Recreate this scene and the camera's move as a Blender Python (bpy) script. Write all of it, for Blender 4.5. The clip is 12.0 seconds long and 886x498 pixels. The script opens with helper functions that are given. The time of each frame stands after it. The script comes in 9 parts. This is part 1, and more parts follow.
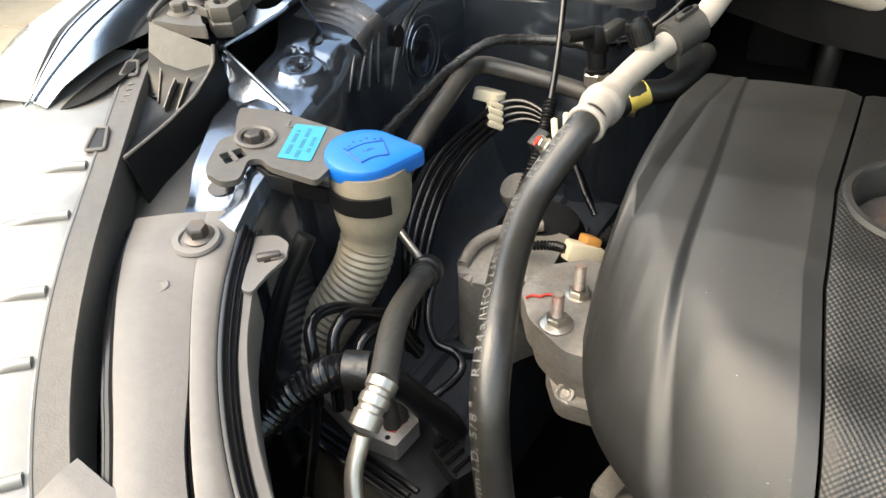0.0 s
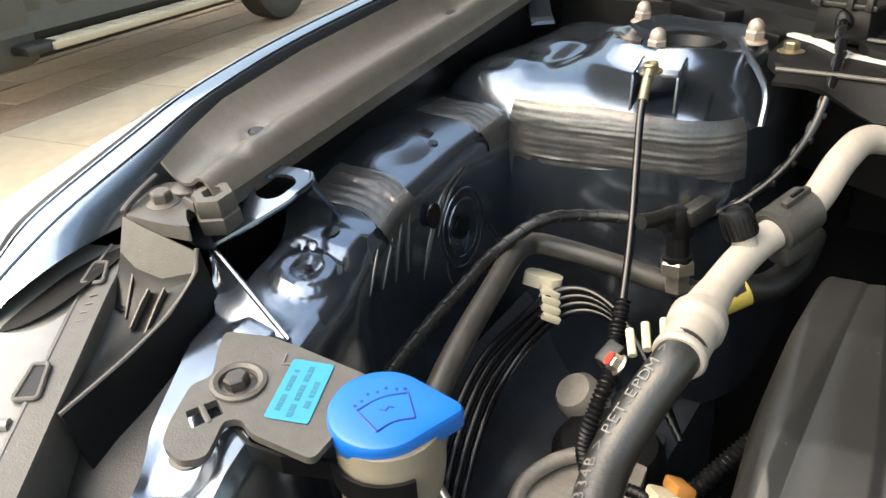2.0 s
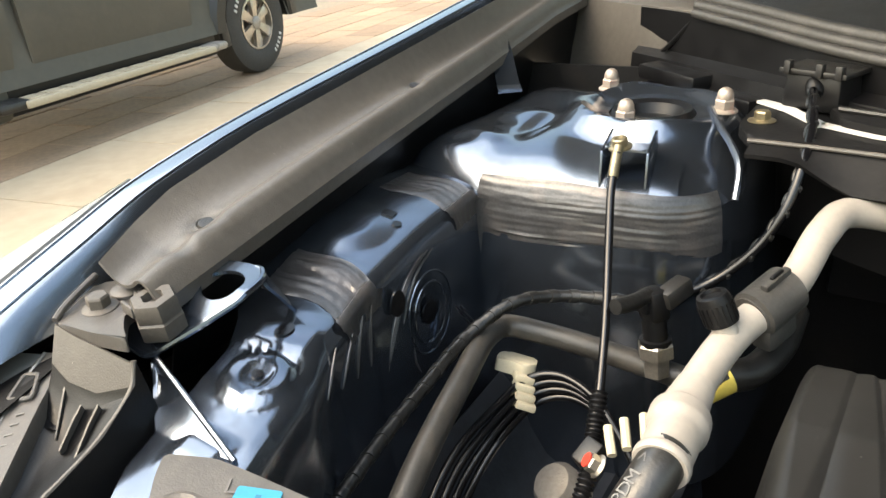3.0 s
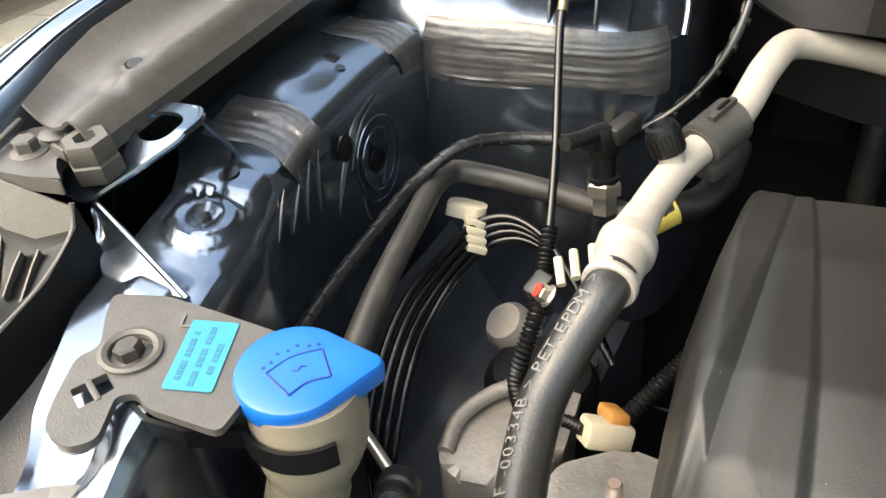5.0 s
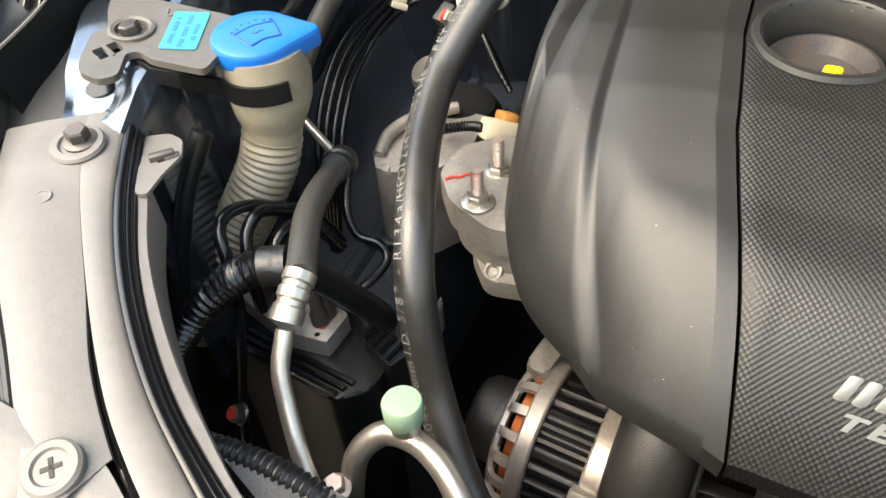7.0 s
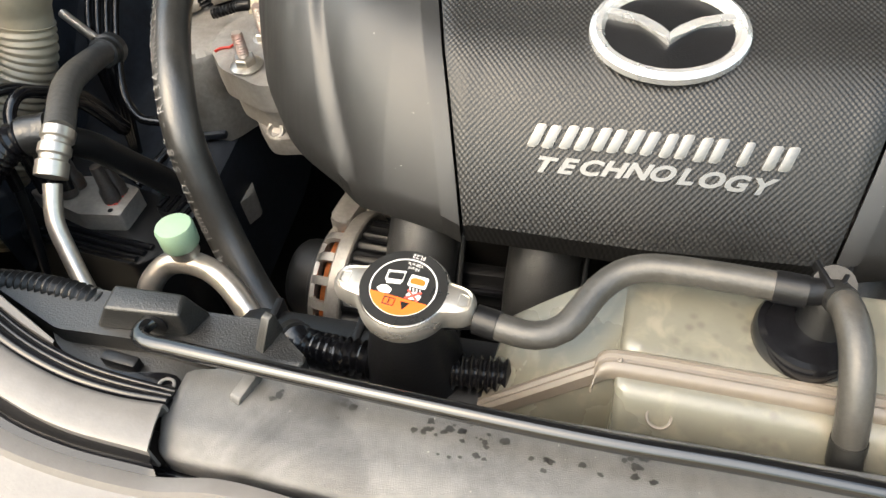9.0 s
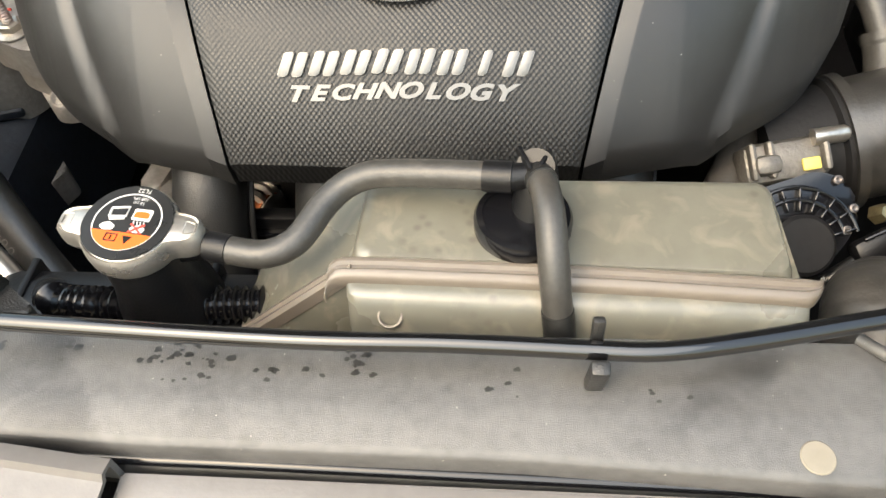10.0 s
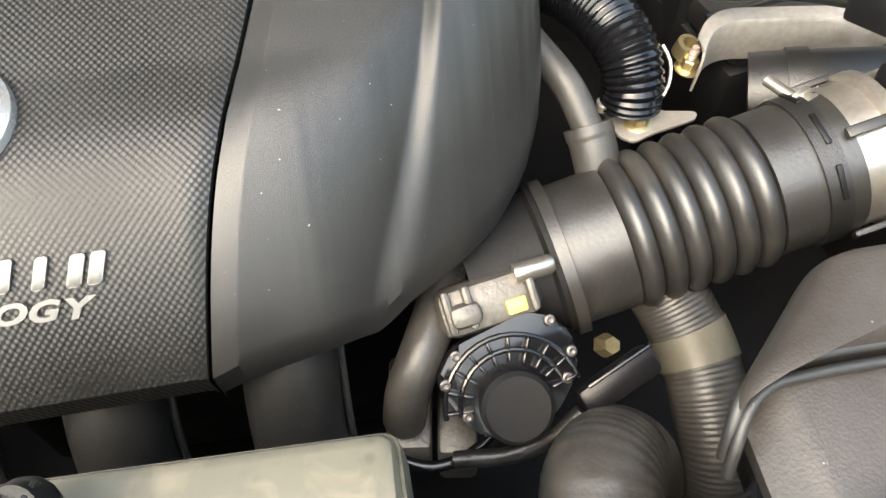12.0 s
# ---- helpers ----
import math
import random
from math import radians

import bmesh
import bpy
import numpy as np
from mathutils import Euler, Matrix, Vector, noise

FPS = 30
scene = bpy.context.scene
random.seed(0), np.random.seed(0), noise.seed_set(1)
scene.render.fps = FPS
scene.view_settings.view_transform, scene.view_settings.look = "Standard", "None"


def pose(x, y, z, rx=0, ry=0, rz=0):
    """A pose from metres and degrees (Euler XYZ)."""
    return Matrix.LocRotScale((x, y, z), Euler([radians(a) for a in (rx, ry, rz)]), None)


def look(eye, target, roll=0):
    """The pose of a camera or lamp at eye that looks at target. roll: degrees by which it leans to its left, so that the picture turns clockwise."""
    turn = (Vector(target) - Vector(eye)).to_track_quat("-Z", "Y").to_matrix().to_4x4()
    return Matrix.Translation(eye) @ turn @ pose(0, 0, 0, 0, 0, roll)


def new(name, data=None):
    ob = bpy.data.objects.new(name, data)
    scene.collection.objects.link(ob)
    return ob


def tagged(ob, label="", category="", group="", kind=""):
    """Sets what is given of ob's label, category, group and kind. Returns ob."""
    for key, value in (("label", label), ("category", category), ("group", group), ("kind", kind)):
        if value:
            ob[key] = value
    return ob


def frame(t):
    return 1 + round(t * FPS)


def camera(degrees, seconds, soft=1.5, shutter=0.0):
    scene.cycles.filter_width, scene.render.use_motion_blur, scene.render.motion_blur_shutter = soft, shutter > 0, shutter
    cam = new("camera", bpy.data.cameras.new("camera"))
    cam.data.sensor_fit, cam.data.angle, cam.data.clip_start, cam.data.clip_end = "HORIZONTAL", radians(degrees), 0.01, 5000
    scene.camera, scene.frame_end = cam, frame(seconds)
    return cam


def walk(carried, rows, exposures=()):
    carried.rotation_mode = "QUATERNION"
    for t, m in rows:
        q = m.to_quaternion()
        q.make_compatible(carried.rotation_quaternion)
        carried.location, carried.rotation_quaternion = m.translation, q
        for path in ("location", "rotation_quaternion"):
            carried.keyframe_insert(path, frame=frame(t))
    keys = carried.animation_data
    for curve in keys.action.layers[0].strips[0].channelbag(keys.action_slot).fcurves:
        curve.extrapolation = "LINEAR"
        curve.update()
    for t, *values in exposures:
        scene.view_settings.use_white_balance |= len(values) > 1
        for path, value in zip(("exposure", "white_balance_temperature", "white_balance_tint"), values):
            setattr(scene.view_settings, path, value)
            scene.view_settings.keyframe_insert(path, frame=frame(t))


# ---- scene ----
cam = camera(62.5, 12.0)
METRES, EYE, TILT, LEAN, TURN = 0.8, 1.2, -36.56, 2.16, 33.73
ROWS = [
    (0.0, 0.0, 0.0, 0.0, 0.0, 0.0, -0.0),
    (0.5, -0.0157, 0.033, 0.0223, 1.72, 0.95, -0.68),
    (1.0, -0.0108, 0.0655, 0.046, 2.32, 3.1, -0.81),
    (1.5, -0.0102, 0.1015, 0.0766, 2.65, 5.82, -0.89),
    (2.0, -0.0057, 0.1365, 0.102, 2.83, 7.92, -0.92),
    (2.5, -0.0022, 0.1497, 0.1261, 2.65, 9.96, -0.61),
    (2.7, -0.0004, 0.1556, 0.1323, 2.47, 11.2, -0.19),
    (4.3, 0.0278, 0.1802, 0.1634, -3.2, 10.28, 3.63),
    (4.5, 0.0253, 0.1772, 0.157, -2.0, 7.36, 3.32),
    (4.7, 0.0198, 0.1717, 0.1502, -1.5, 3.81, 2.51),
    (5.0, 0.0039, 0.1723, 0.1135, -2.17, 1.84, 3.07),
    (5.5, 0.0095, 0.1273, 0.0741, -2.44, -1.08, 2.94),
    (6.0, 0.0094, 0.0847, 0.0377, -2.71, -3.49, 2.83),
    (6.5, -0.0015, 0.051, 0.0013, -3.52, -5.6, 3.79),
    (7.0, 0.0124, 0.0181, -0.0212, -5.49, -7.31, 5.47),
    (9.0, 0.0658, -0.0583, -0.1087, -16.23, -13.1, 13.57),
    (9.5, 0.089, -0.0774, -0.1319, -20.22, -15.07, 15.94),
    (10.0, 0.1343, -0.0935, -0.159, -24.66, -17.32, 18.38),
    (10.5, 0.1779, -0.1002, -0.1771, -29.03, -19.62, 20.42),
    (11.0, 0.2332, -0.0901, -0.1759, -32.72, -21.3, 21.94),
    (11.5, 0.2778, -0.0594, -0.1395, -34.96, -22.19, 22.76),
    (12.0, 0.3271, -0.0534, -0.1365, -36.58, -22.71, 22.88),
]
walk(cam, [(t, pose(0, 0, EYE, TILT, LEAN, TURN) @ pose(METRES * x, METRES * y, METRES * z, 90 + pitch, roll, yaw)) for t, x, y, z, yaw, pitch, roll in ROWS],
     exposures=[(0.0, 1.76, 6700, 8), (1.8, 1.58, 6750, 8), (4.5, 1.76, 6700, 8), (6.0, 1.84, 6700, 8), (7.2, 2.02, 6700, 8), (9.0, 1.90, 6650, 8), (10.6, 1.74, 6650, 8), (12.0, 2.26, 6450, 8)])

# ---- world, sun, exposure ----
world = bpy.data.worlds.new("world")
scene.world = world
world.use_nodes = True
_nt = world.node_tree
_sky = _nt.nodes.new("ShaderNodeTexSky")
_sky.sky_type, _sky.sun_disc = "NISHITA", False
_sky.sun_elevation, _sky.sun_rotation = radians(54), radians(-139)
_sky.air_density, _sky.dust_density, _sky.ozone_density = 2.2, 6.0, 1.5
_nt.links.new(_sky.outputs[0], _nt.nodes["Background"].inputs[0])
_nt.nodes["Background"].inputs[1].default_value = 0.15
sun = new("sun", bpy.data.lights.new("sun", "SUN"))
sun.data.energy, sun.data.angle, sun.data.color = 1.25, radians(95), (1.0, 0.985, 0.955)
sun.matrix_world = look((-1.73, -1.70, 4.72), (0, 0.3, 1))


# ---- materials ----
def material(name, color, rough=0.5, metal=0.0, vary=0.15, scale=40.0, bump=0.0, bscale=400.0, coat=0.0, stain=None, stain_amt=0.0,
             stain_scale=12.0, transmission=0.0, sss=0.0, spec=0.5, island=0.0, tint=None, rvary=0.12, ior=1.5, coat_rough=0.06, specks=0.0):
    """A procedural surface: base colour varied at two scales, stains, roughness wear and fine relief, in object space metres."""
    m = bpy.data.materials.new(name)
    m.use_nodes = True
    nt = m.node_tree
    bs = nt.nodes["Principled BSDF"]
    link, add = nt.links.new, nt.nodes.new
    co = add("ShaderNodeTexCoord")
    n1 = add("ShaderNodeTexNoise")
    n1.inputs["Scale"].default_value, n1.inputs["Detail"].default_value = scale, 6
    link(co.outputs["Object"], n1.inputs["Vector"])
    n2 = add("ShaderNodeTexNoise")
    n2.inputs["Scale"].default_value, n2.inputs["Detail"].default_value = scale * 9, 3
    link(co.outputs["Object"], n2.inputs["Vector"])
    mixn = add("ShaderNodeMath")
    mixn.operation = "ADD"
    link(n1.outputs[0], mixn.inputs[0])
    link(n2.outputs[0], mixn.inputs[1])
    ramp = add("ShaderNodeMapRange")
    ramp.inputs[1].default_value, ramp.inputs[2].default_value = 0.6, 1.4
    ramp.inputs[3].default_value, ramp.inputs[4].default_value = 1 - vary, 1 + vary
    link(mixn.outputs[0], ramp.inputs[0])
    mul = add("ShaderNodeVectorMath")
    mul.operation = "SCALE"
    mul.inputs[0].default_value = color[:3]
    link(ramp.outputs[0], mul.inputs["Scale"])
    out = mul.outputs[0]
    if stain:
        n3 = add("ShaderNodeTexNoise")
        n3.inputs["Scale"].default_value, n3.inputs["Detail"].default_value, n3.inputs["Distortion"].default_value = stain_scale, 8, 0.6
        link(co.outputs["Object"], n3.inputs["Vector"])
        r3 = add("ShaderNodeMapRange")
        r3.inputs[1].default_value, r3.inputs[2].default_value = 0.52, 0.68
        r3.inputs[3].default_value, r3.inputs[4].default_value = 0, stain_amt
        link(n3.outputs[0], r3.inputs[0])
        mx = add("ShaderNodeMix")
        mx.data_type = "RGBA"
        link(r3.outputs[0], mx.inputs[0])
        link(out, mx.inputs[6])
        mx.inputs[7].default_value = (*stain, 1)
        out = mx.outputs[2]
    if specks:
        n5 = add("ShaderNodeTexNoise")
        n5.inputs["Scale"].default_value, n5.inputs["Detail"].default_value = 620, 1
        link(co.outputs["Object"], n5.inputs["Vector"])
        r5 = add("ShaderNodeMapRange")
        r5.inputs[1].default_value, r5.inputs[2].default_value = 0.79, 0.82
        r5.inputs[3].default_value, r5.inputs[4].default_value = 0, specks
        link(n5.outputs[0], r5.inputs[0])
        mx5 = add("ShaderNodeMix")
        mx5.data_type = "RGBA"
        link(r5.outputs[0], mx5.inputs[0])
        link(out, mx5.inputs[6])
        mx5.inputs[7].default_value = (0.34, 0.32, 0.29, 1)
        out = mx5.outputs[2]
    if island:
        oi = add("ShaderNodeObjectInfo")
        r4 = add("ShaderNodeMapRange")
        r4.inputs[3].default_value, r4.inputs[4].default_value = 1 - island, 1 + island
        link(oi.outputs["Random"], r4.inputs[0])
        mu = add("ShaderNodeVectorMath")
        mu.operation = "SCALE"
        link(out, mu.inputs[0])
        link(r4.outputs[0], mu.inputs["Scale"])
        out = mu.outputs[0]
    link(out, bs.inputs["Base Color"])
    rr = add("ShaderNodeMapRange")
    rr.inputs[1].default_value, rr.inputs[2].default_value = 0.35, 0.65
    rr.inputs[3].default_value, rr.inputs[4].default_value = max(0.02, rough * (1 - rvary)), min(1, rough * (1 + rvary))
    link(n1.outputs[0], rr.inputs[0])
    link(rr.outputs[0], bs.inputs["Roughness"])
    bs.inputs["Metallic"].default_value = metal
    bs.inputs["Specular IOR Level"].default_value = spec
    bs.inputs["Coat Weight"].default_value, bs.inputs["Coat Roughness"].default_value = coat, coat_rough
    bs.inputs["Transmission Weight"].default_value, bs.inputs["IOR"].default_value = transmission, ior
    if sss:
        bs.inputs["Subsurface Weight"].default_value = sss
        bs.inputs["Subsurface Radius"].default_value = (0.012, 0.010, 0.007)
        bs.inputs["Subsurface Scale"].default_value = 1.0
    if bump:
        nb = add("ShaderNodeTexNoise")
        nb.inputs["Scale"].default_value, nb.inputs["Detail"].default_value = bscale, 4
        link(co.outputs["Object"], nb.inputs["Vector"])
        bp = add("ShaderNodeBump")
        bp.inputs["Strength"].default_value, bp.inputs["Distance"].default_value = bump, 0.0006
        link(nb.outputs[0], bp.inputs["Height"])
        link(bp.outputs[0], bs.inputs["Normal"])
    return m


def dimpled(name, color, pitch, rough):
    """Moulded plastic with a fine staggered grid of raised dots."""
    m = material(name, color, rough, vary=0.12, scale=20, spec=0.38)
    nt = m.node_tree
    link, add = nt.links.new, nt.nodes.new
    co = add("ShaderNodeTexCoord")
    sep = add("ShaderNodeSeparateXYZ")
    link(co.outputs["Object"], sep.inputs[0])

    def math(op, a, b=None):
        n = add("ShaderNodeMath")
        n.operation = op
        for i, v in enumerate((a, b)):
            if v is None:
                continue
            if isinstance(v, (int, float)):
                n.inputs[i].default_value = v
            else:
                link(v, n.inputs[i])
        return n.outputs[0]
    yz = math("ADD", sep.outputs[1], math("MULTIPLY", sep.outputs[2], 0.55))
    k = 2 * 3.14159 / pitch
    a = math("SINE", math("MULTIPLY", sep.outputs[0], k))
    b = math("SINE", math("MULTIPLY", yz, k * 0.78))
    h = math("MULTIPLY", a, b)
    bp = add("ShaderNodeBump")
    bp.inputs["Strength"].default_value, bp.inputs["Distance"].default_value = 0.29, 0.0005
    link(h, bp.inputs["Height"])
    link(bp.outputs[0], nt.nodes["Principled BSDF"].inputs["Normal"])
    return m


NAVY = material("navy_paint", (0.158, 0.187, 0.236), 0.20, metal=0.92, vary=0.16, scale=9, coat=0.3, coat_rough=0.05, rvary=0.3, stain=(0.11, 0.118, 0.135), stain_amt=0.35, stain_scale=25)
FENDER = material("navy_clearcoat", (0.200, 0.232, 0.275), 0.2, metal=0.95, vary=0.05, scale=5, coat=1.0)
SEALANT = material("brushed_sealant", (0.070, 0.070, 0.074), 0.32, metal=0.45, vary=0.3, scale=60, bump=0.5, bscale=220, coat=0.3, coat_rough=0.2, stain=(0.13, 0.115, 0.11), stain_amt=0.5, stain_scale=30)
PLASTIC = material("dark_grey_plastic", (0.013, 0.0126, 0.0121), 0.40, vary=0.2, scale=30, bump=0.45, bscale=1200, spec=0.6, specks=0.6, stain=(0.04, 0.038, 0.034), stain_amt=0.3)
COVER = material("engine_cover_plastic", (0.016, 0.0157, 0.0152), 0.40, vary=0.12, scale=15, bump=0.30, bscale=2400, rvary=0.20, spec=0.55, specks=0.7, stain=(0.022, 0.021, 0.020), stain_amt=0.4, stain_scale=9)
COVER_DOTS = dimpled("engine_cover_dimpled_plastic", (0.0105, 0.0103, 0.0100), 0.0027, 0.40)
GREY_PANEL = material("grey_trim_plastic", (0.134, 0.124, 0.116), 0.36, vary=0.10, scale=25, bump=0.15, bscale=900, stain=(0.20, 0.185, 0.17), stain_amt=0.35, stain_scale=18)
RAIL_TRIM = material("dusty_rail_trim", (0.092, 0.084, 0.075), 0.36, vary=0.2, scale=18, bump=0.35, bscale=900, specks=0.5, stain=(0.085, 0.075, 0.065), stain_amt=0.4, stain_scale=14)
OILY = material("oily_dirt", (0.026, 0.025, 0.024), 0.34, vary=0.3, scale=200, spec=0.6)
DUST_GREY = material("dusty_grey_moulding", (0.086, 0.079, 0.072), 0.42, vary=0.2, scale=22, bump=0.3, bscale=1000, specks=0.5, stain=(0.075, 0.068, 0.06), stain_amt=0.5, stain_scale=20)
FRONT_PANEL = material("dusty_front_panel", (0.078, 0.0755, 0.073), 0.38, vary=0.25, scale=25, bump=0.32, bscale=2400, specks=0.8, stain=(0.018, 0.018, 0.018), stain_amt=0.75, stain_scale=22)
AIR_BOX = material("dusty_brown_plastic", (0.040, 0.0355, 0.0325), 0.42, vary=0.2, scale=30, bump=0.4, bscale=900, specks=0.5, stain=(0.052, 0.045, 0.040), stain_amt=0.4, stain_scale=14)
CAP_STEEL = material("pressed_steel", (0.42, 0.395, 0.36), 0.32, metal=0.8, vary=0.12, scale=60, rvary=0.3)
DISC_BLACK = material("satin_black_print", (0.012, 0.0118, 0.0115), 0.30, vary=0.1, scale=60)
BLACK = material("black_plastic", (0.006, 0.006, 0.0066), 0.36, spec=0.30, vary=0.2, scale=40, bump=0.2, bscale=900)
GLOSS_BLACK = material("gloss_black_rubber", (0.005, 0.005, 0.006), 0.18, vary=0.2, scale=30)
ROD_PAINT = material("gloss_black_enamel", (0.006, 0.006, 0.0065), 0.10, vary=0.1, scale=40, spec=0.8)
RUBBER = material("black_rubber_hose", (0.0095, 0.0093, 0.009), 0.42, vary=0.25, scale=50, bump=0.25, bscale=700, spec=0.6, stain=(0.03, 0.028, 0.025), stain_amt=0.4, stain_scale=35)
HOSE_DUST = material("dusty_black_rubber", (0.036, 0.034, 0.031), 0.40, vary=0.3, scale=60, bump=0.3, bscale=500, stain=(0.075, 0.066, 0.055), stain_amt=0.5, stain_scale=45)
# darker copy of the navy: shade low in the bay put into the colour
SHADED_NAVY = material("shaded_navy_paint", (0.022, 0.026, 0.034), 0.5, metal=0.2, vary=0.35, scale=18, bump=0.4, bscale=260, stain=(0.016, 0.013, 0.011), stain_amt=0.6, stain_scale=14)
BELLOWS = material("dull_rubber_bellows", (0.021, 0.020, 0.0185), 0.36, vary=0.3, scale=50, bump=0.25, bscale=600, spec=0.7, stain=(0.05, 0.045, 0.038), stain_amt=0.4, stain_scale=40)
# near-black base under the stains: the deep bay's shade put into the colour
DARK = material("shade_dark_metal", (0.006, 0.006, 0.0065), 0.6, spec=0.2, vary=0.4, scale=25, bump=0.4, bscale=300, stain=(0.013, 0.011, 0.009), stain_amt=0.5)
DUSTY_RUBBER = material("dusty_grey_rubber", (0.040, 0.0385, 0.036), 0.50, vary=0.3, scale=50, bump=0.6, bscale=350, stain=(0.09, 0.085, 0.08), stain_amt=0.5, stain_scale=30)
TAPE = material("harness_tape", (0.012, 0.012, 0.012), 0.32, vary=0.4, scale=80, bump=0.8, bscale=300)
ALU = material("cast_aluminium", (0.33, 0.305, 0.275), 0.5, metal=0.55, vary=0.2, scale=30, bump=0.6, bscale=500, stain=(0.12, 0.10, 0.08), stain_amt=0.5, stain_scale=20)
ALU_BRIGHT = material("drawn_aluminium", (0.48, 0.44, 0.39), 0.32, metal=0.85, vary=0.15, scale=40, stain=(0.35, 0.30, 0.25), stain_amt=0.4)
WHITE_PIPE = material("matt_white_pipe", (0.44, 0.40, 0.355), 0.42, metal=0.25, vary=0.08, scale=30, stain=(0.33, 0.29, 0.25), stain_amt=0.4, stain_scale=30)
ALTERNATOR = material("silver_alternator_casting", (0.40, 0.37, 0.33), 0.42, metal=0.6, vary=0.2, scale=40, bump=0.3, bscale=500, stain=(0.2, 0.17, 0.14), stain_amt=0.4)
THROTTLE_ALU = material("dirty_aluminium_casting", (0.13, 0.121, 0.108), 0.5, metal=0.5, vary=0.3, scale=60, bump=0.8, bscale=350, stain=(0.06, 0.052, 0.045), stain_amt=0.7, stain_scale=35)
ZINC = material("zinc_plated_steel", (0.52, 0.48, 0.42), 0.32, metal=0.9, vary=0.2, scale=60)
NUT_ZINC = material("dull_beige_zinc", (0.40, 0.34, 0.29), 0.45, metal=0.55, vary=0.15, scale=90, stain=(0.42, 0.16, 0.12), stain_amt=0.5, stain_scale=70)
BRASS = material("yellow_zinc", (0.48, 0.40, 0.22), 0.32, metal=0.9, vary=0.2, scale=60)
DULL_BRASS = material("dull_yellow_zinc", (0.30, 0.255, 0.165), 0.38, metal=0.8, vary=0.25, scale=80, stain=(0.14, 0.11, 0.07), stain_amt=0.5, stain_scale=60)
DARK_STEEL = material("dark_plated_bolt", (0.11, 0.10, 0.095), 0.42, metal=0.7, vary=0.25, scale=80, stain=(0.16, 0.09, 0.05), stain_amt=0.4, stain_scale=60)
BLUE = material("blue_plastic_cap", (0.006, 0.122, 0.48), 0.36, vary=0.05, scale=30, bump=0.12, bscale=1200, sss=0.05)
BLUE_RELIEF = material("blue_cap_relief", (0.004, 0.04, 0.22), 0.4, vary=0.05, scale=30)
CYAN = material("cyan_sticker", (0.03, 0.24, 0.37), 0.4, vary=0.08, scale=60)
INK = material("dark_ink", (0.02, 0.14, 0.23), 0.5)
NECK = material("translucent_neck", (0.215, 0.190, 0.145), 0.42, vary=0.12, scale=25, sss=0.25, stain=(0.15, 0.12, 0.08), stain_amt=0.4)
TANK = material("translucent_tank", (0.114, 0.109, 0.087), 0.30, vary=0.12, scale=14, sss=0.12, spec=0.65, stain=(0.215, 0.190, 0.146), stain_amt=0.5, stain_scale=80)


def drip_spots(m, color, size):
    """Dark round drip marks in drifts, mixed into the base colour."""
    nt = m.node_tree
    link, add = nt.links.new, nt.nodes.new
    bs = nt.nodes["Principled BSDF"]
    src = bs.inputs["Base Color"].links[0].from_socket
    co = add("ShaderNodeTexCoord")
    vo, no = add("ShaderNodeTexVoronoi"), add("ShaderNodeTexNoise")
    vo.inputs["Scale"].default_value, no.inputs["Scale"].default_value = size, 22
    ra, rb = add("ShaderNodeMapRange"), add("ShaderNodeMapRange")
    ra.inputs[1].default_value, ra.inputs[2].default_value, ra.inputs[3].default_value, ra.inputs[4].default_value = 0.14, 0.38, 1, 0
    rb.inputs[1].default_value, rb.inputs[2].default_value, rb.inputs[3].default_value, rb.inputs[4].default_value = 0.57, 0.66, 0, 0.55
    mu, mx = add("ShaderNodeMath"), add("ShaderNodeMix")
    mu.operation, mx.data_type = "MULTIPLY", "RGBA"
    for a, b in ((co.outputs["Object"], vo.inputs["Vector"]), (co.outputs["Object"], no.inputs["Vector"]), (vo.outputs["Distance"], ra.inputs[0]), (no.outputs[0], rb.inputs[0]), (ra.outputs[0], mu.inputs[0]), (rb.outputs[0], mu.inputs[1]), (mu.outputs[0], mx.inputs[0]), (src, mx.inputs[6])):
        link(a, b)
    mx.inputs[7].default_value = (*color, 1)
    link(mx.outputs[2], bs.inputs["Base Color"])


drip_spots(TANK, (0.055, 0.050, 0.040), 170)
TANK_RIM = material("tank_weld_flange", (0.130, 0.109, 0.088), 0.34, vary=0.10, scale=14, sss=0.15)
CREAM = material("cream_plastic", (0.50, 0.45, 0.33), 0.45, vary=0.08, scale=60)
YELLOW = material("yellow_tape", (0.62, 0.50, 0.10), 0.5, vary=0.12, scale=60)
BRIGHT_YELLOW = material("yellow_dipstick", (0.85, 0.55, 0.01), 0.35)
GREEN = material("pale_green_cap", (0.20, 0.29, 0.20), 0.4, vary=0.05, scale=60, sss=0.15)
ORANGE = material("orange_print", (0.72, 0.105, 0.01), 0.4, vary=0.04)
WHITE = material("white_print", (0.55, 0.54, 0.52), 0.5, vary=0.04)
HOSE_INK = material("white_hose_ink", (0.150, 0.146, 0.140), 0.6, vary=0.3, scale=300)
RED = material("red_paint_mark", (0.62, 0.05, 0.03), 0.5, vary=0.2, scale=200)
BROWN = material("amber_connector_lock", (0.42, 0.20, 0.05), 0.45, vary=0.1)
COPPER = material("copper_winding", (0.40, 0.12, 0.035), 0.4, metal=0.7, vary=0.4, scale=120)
CHROME = material("chrome_badge", (0.72, 0.72, 0.72), 0.26, metal=0.75, vary=0.03)
LETTER = material("silver_letters", (0.15, 0.146, 0.138), 0.32, metal=0.6, vary=0.05)
LENS = material("clear_lamp_lens", (0.185, 0.181, 0.172), 0.12, vary=0.12, scale=8, coat=0.6, stain=(0.12, 0.11, 0.095), stain_amt=0.75, stain_scale=11)
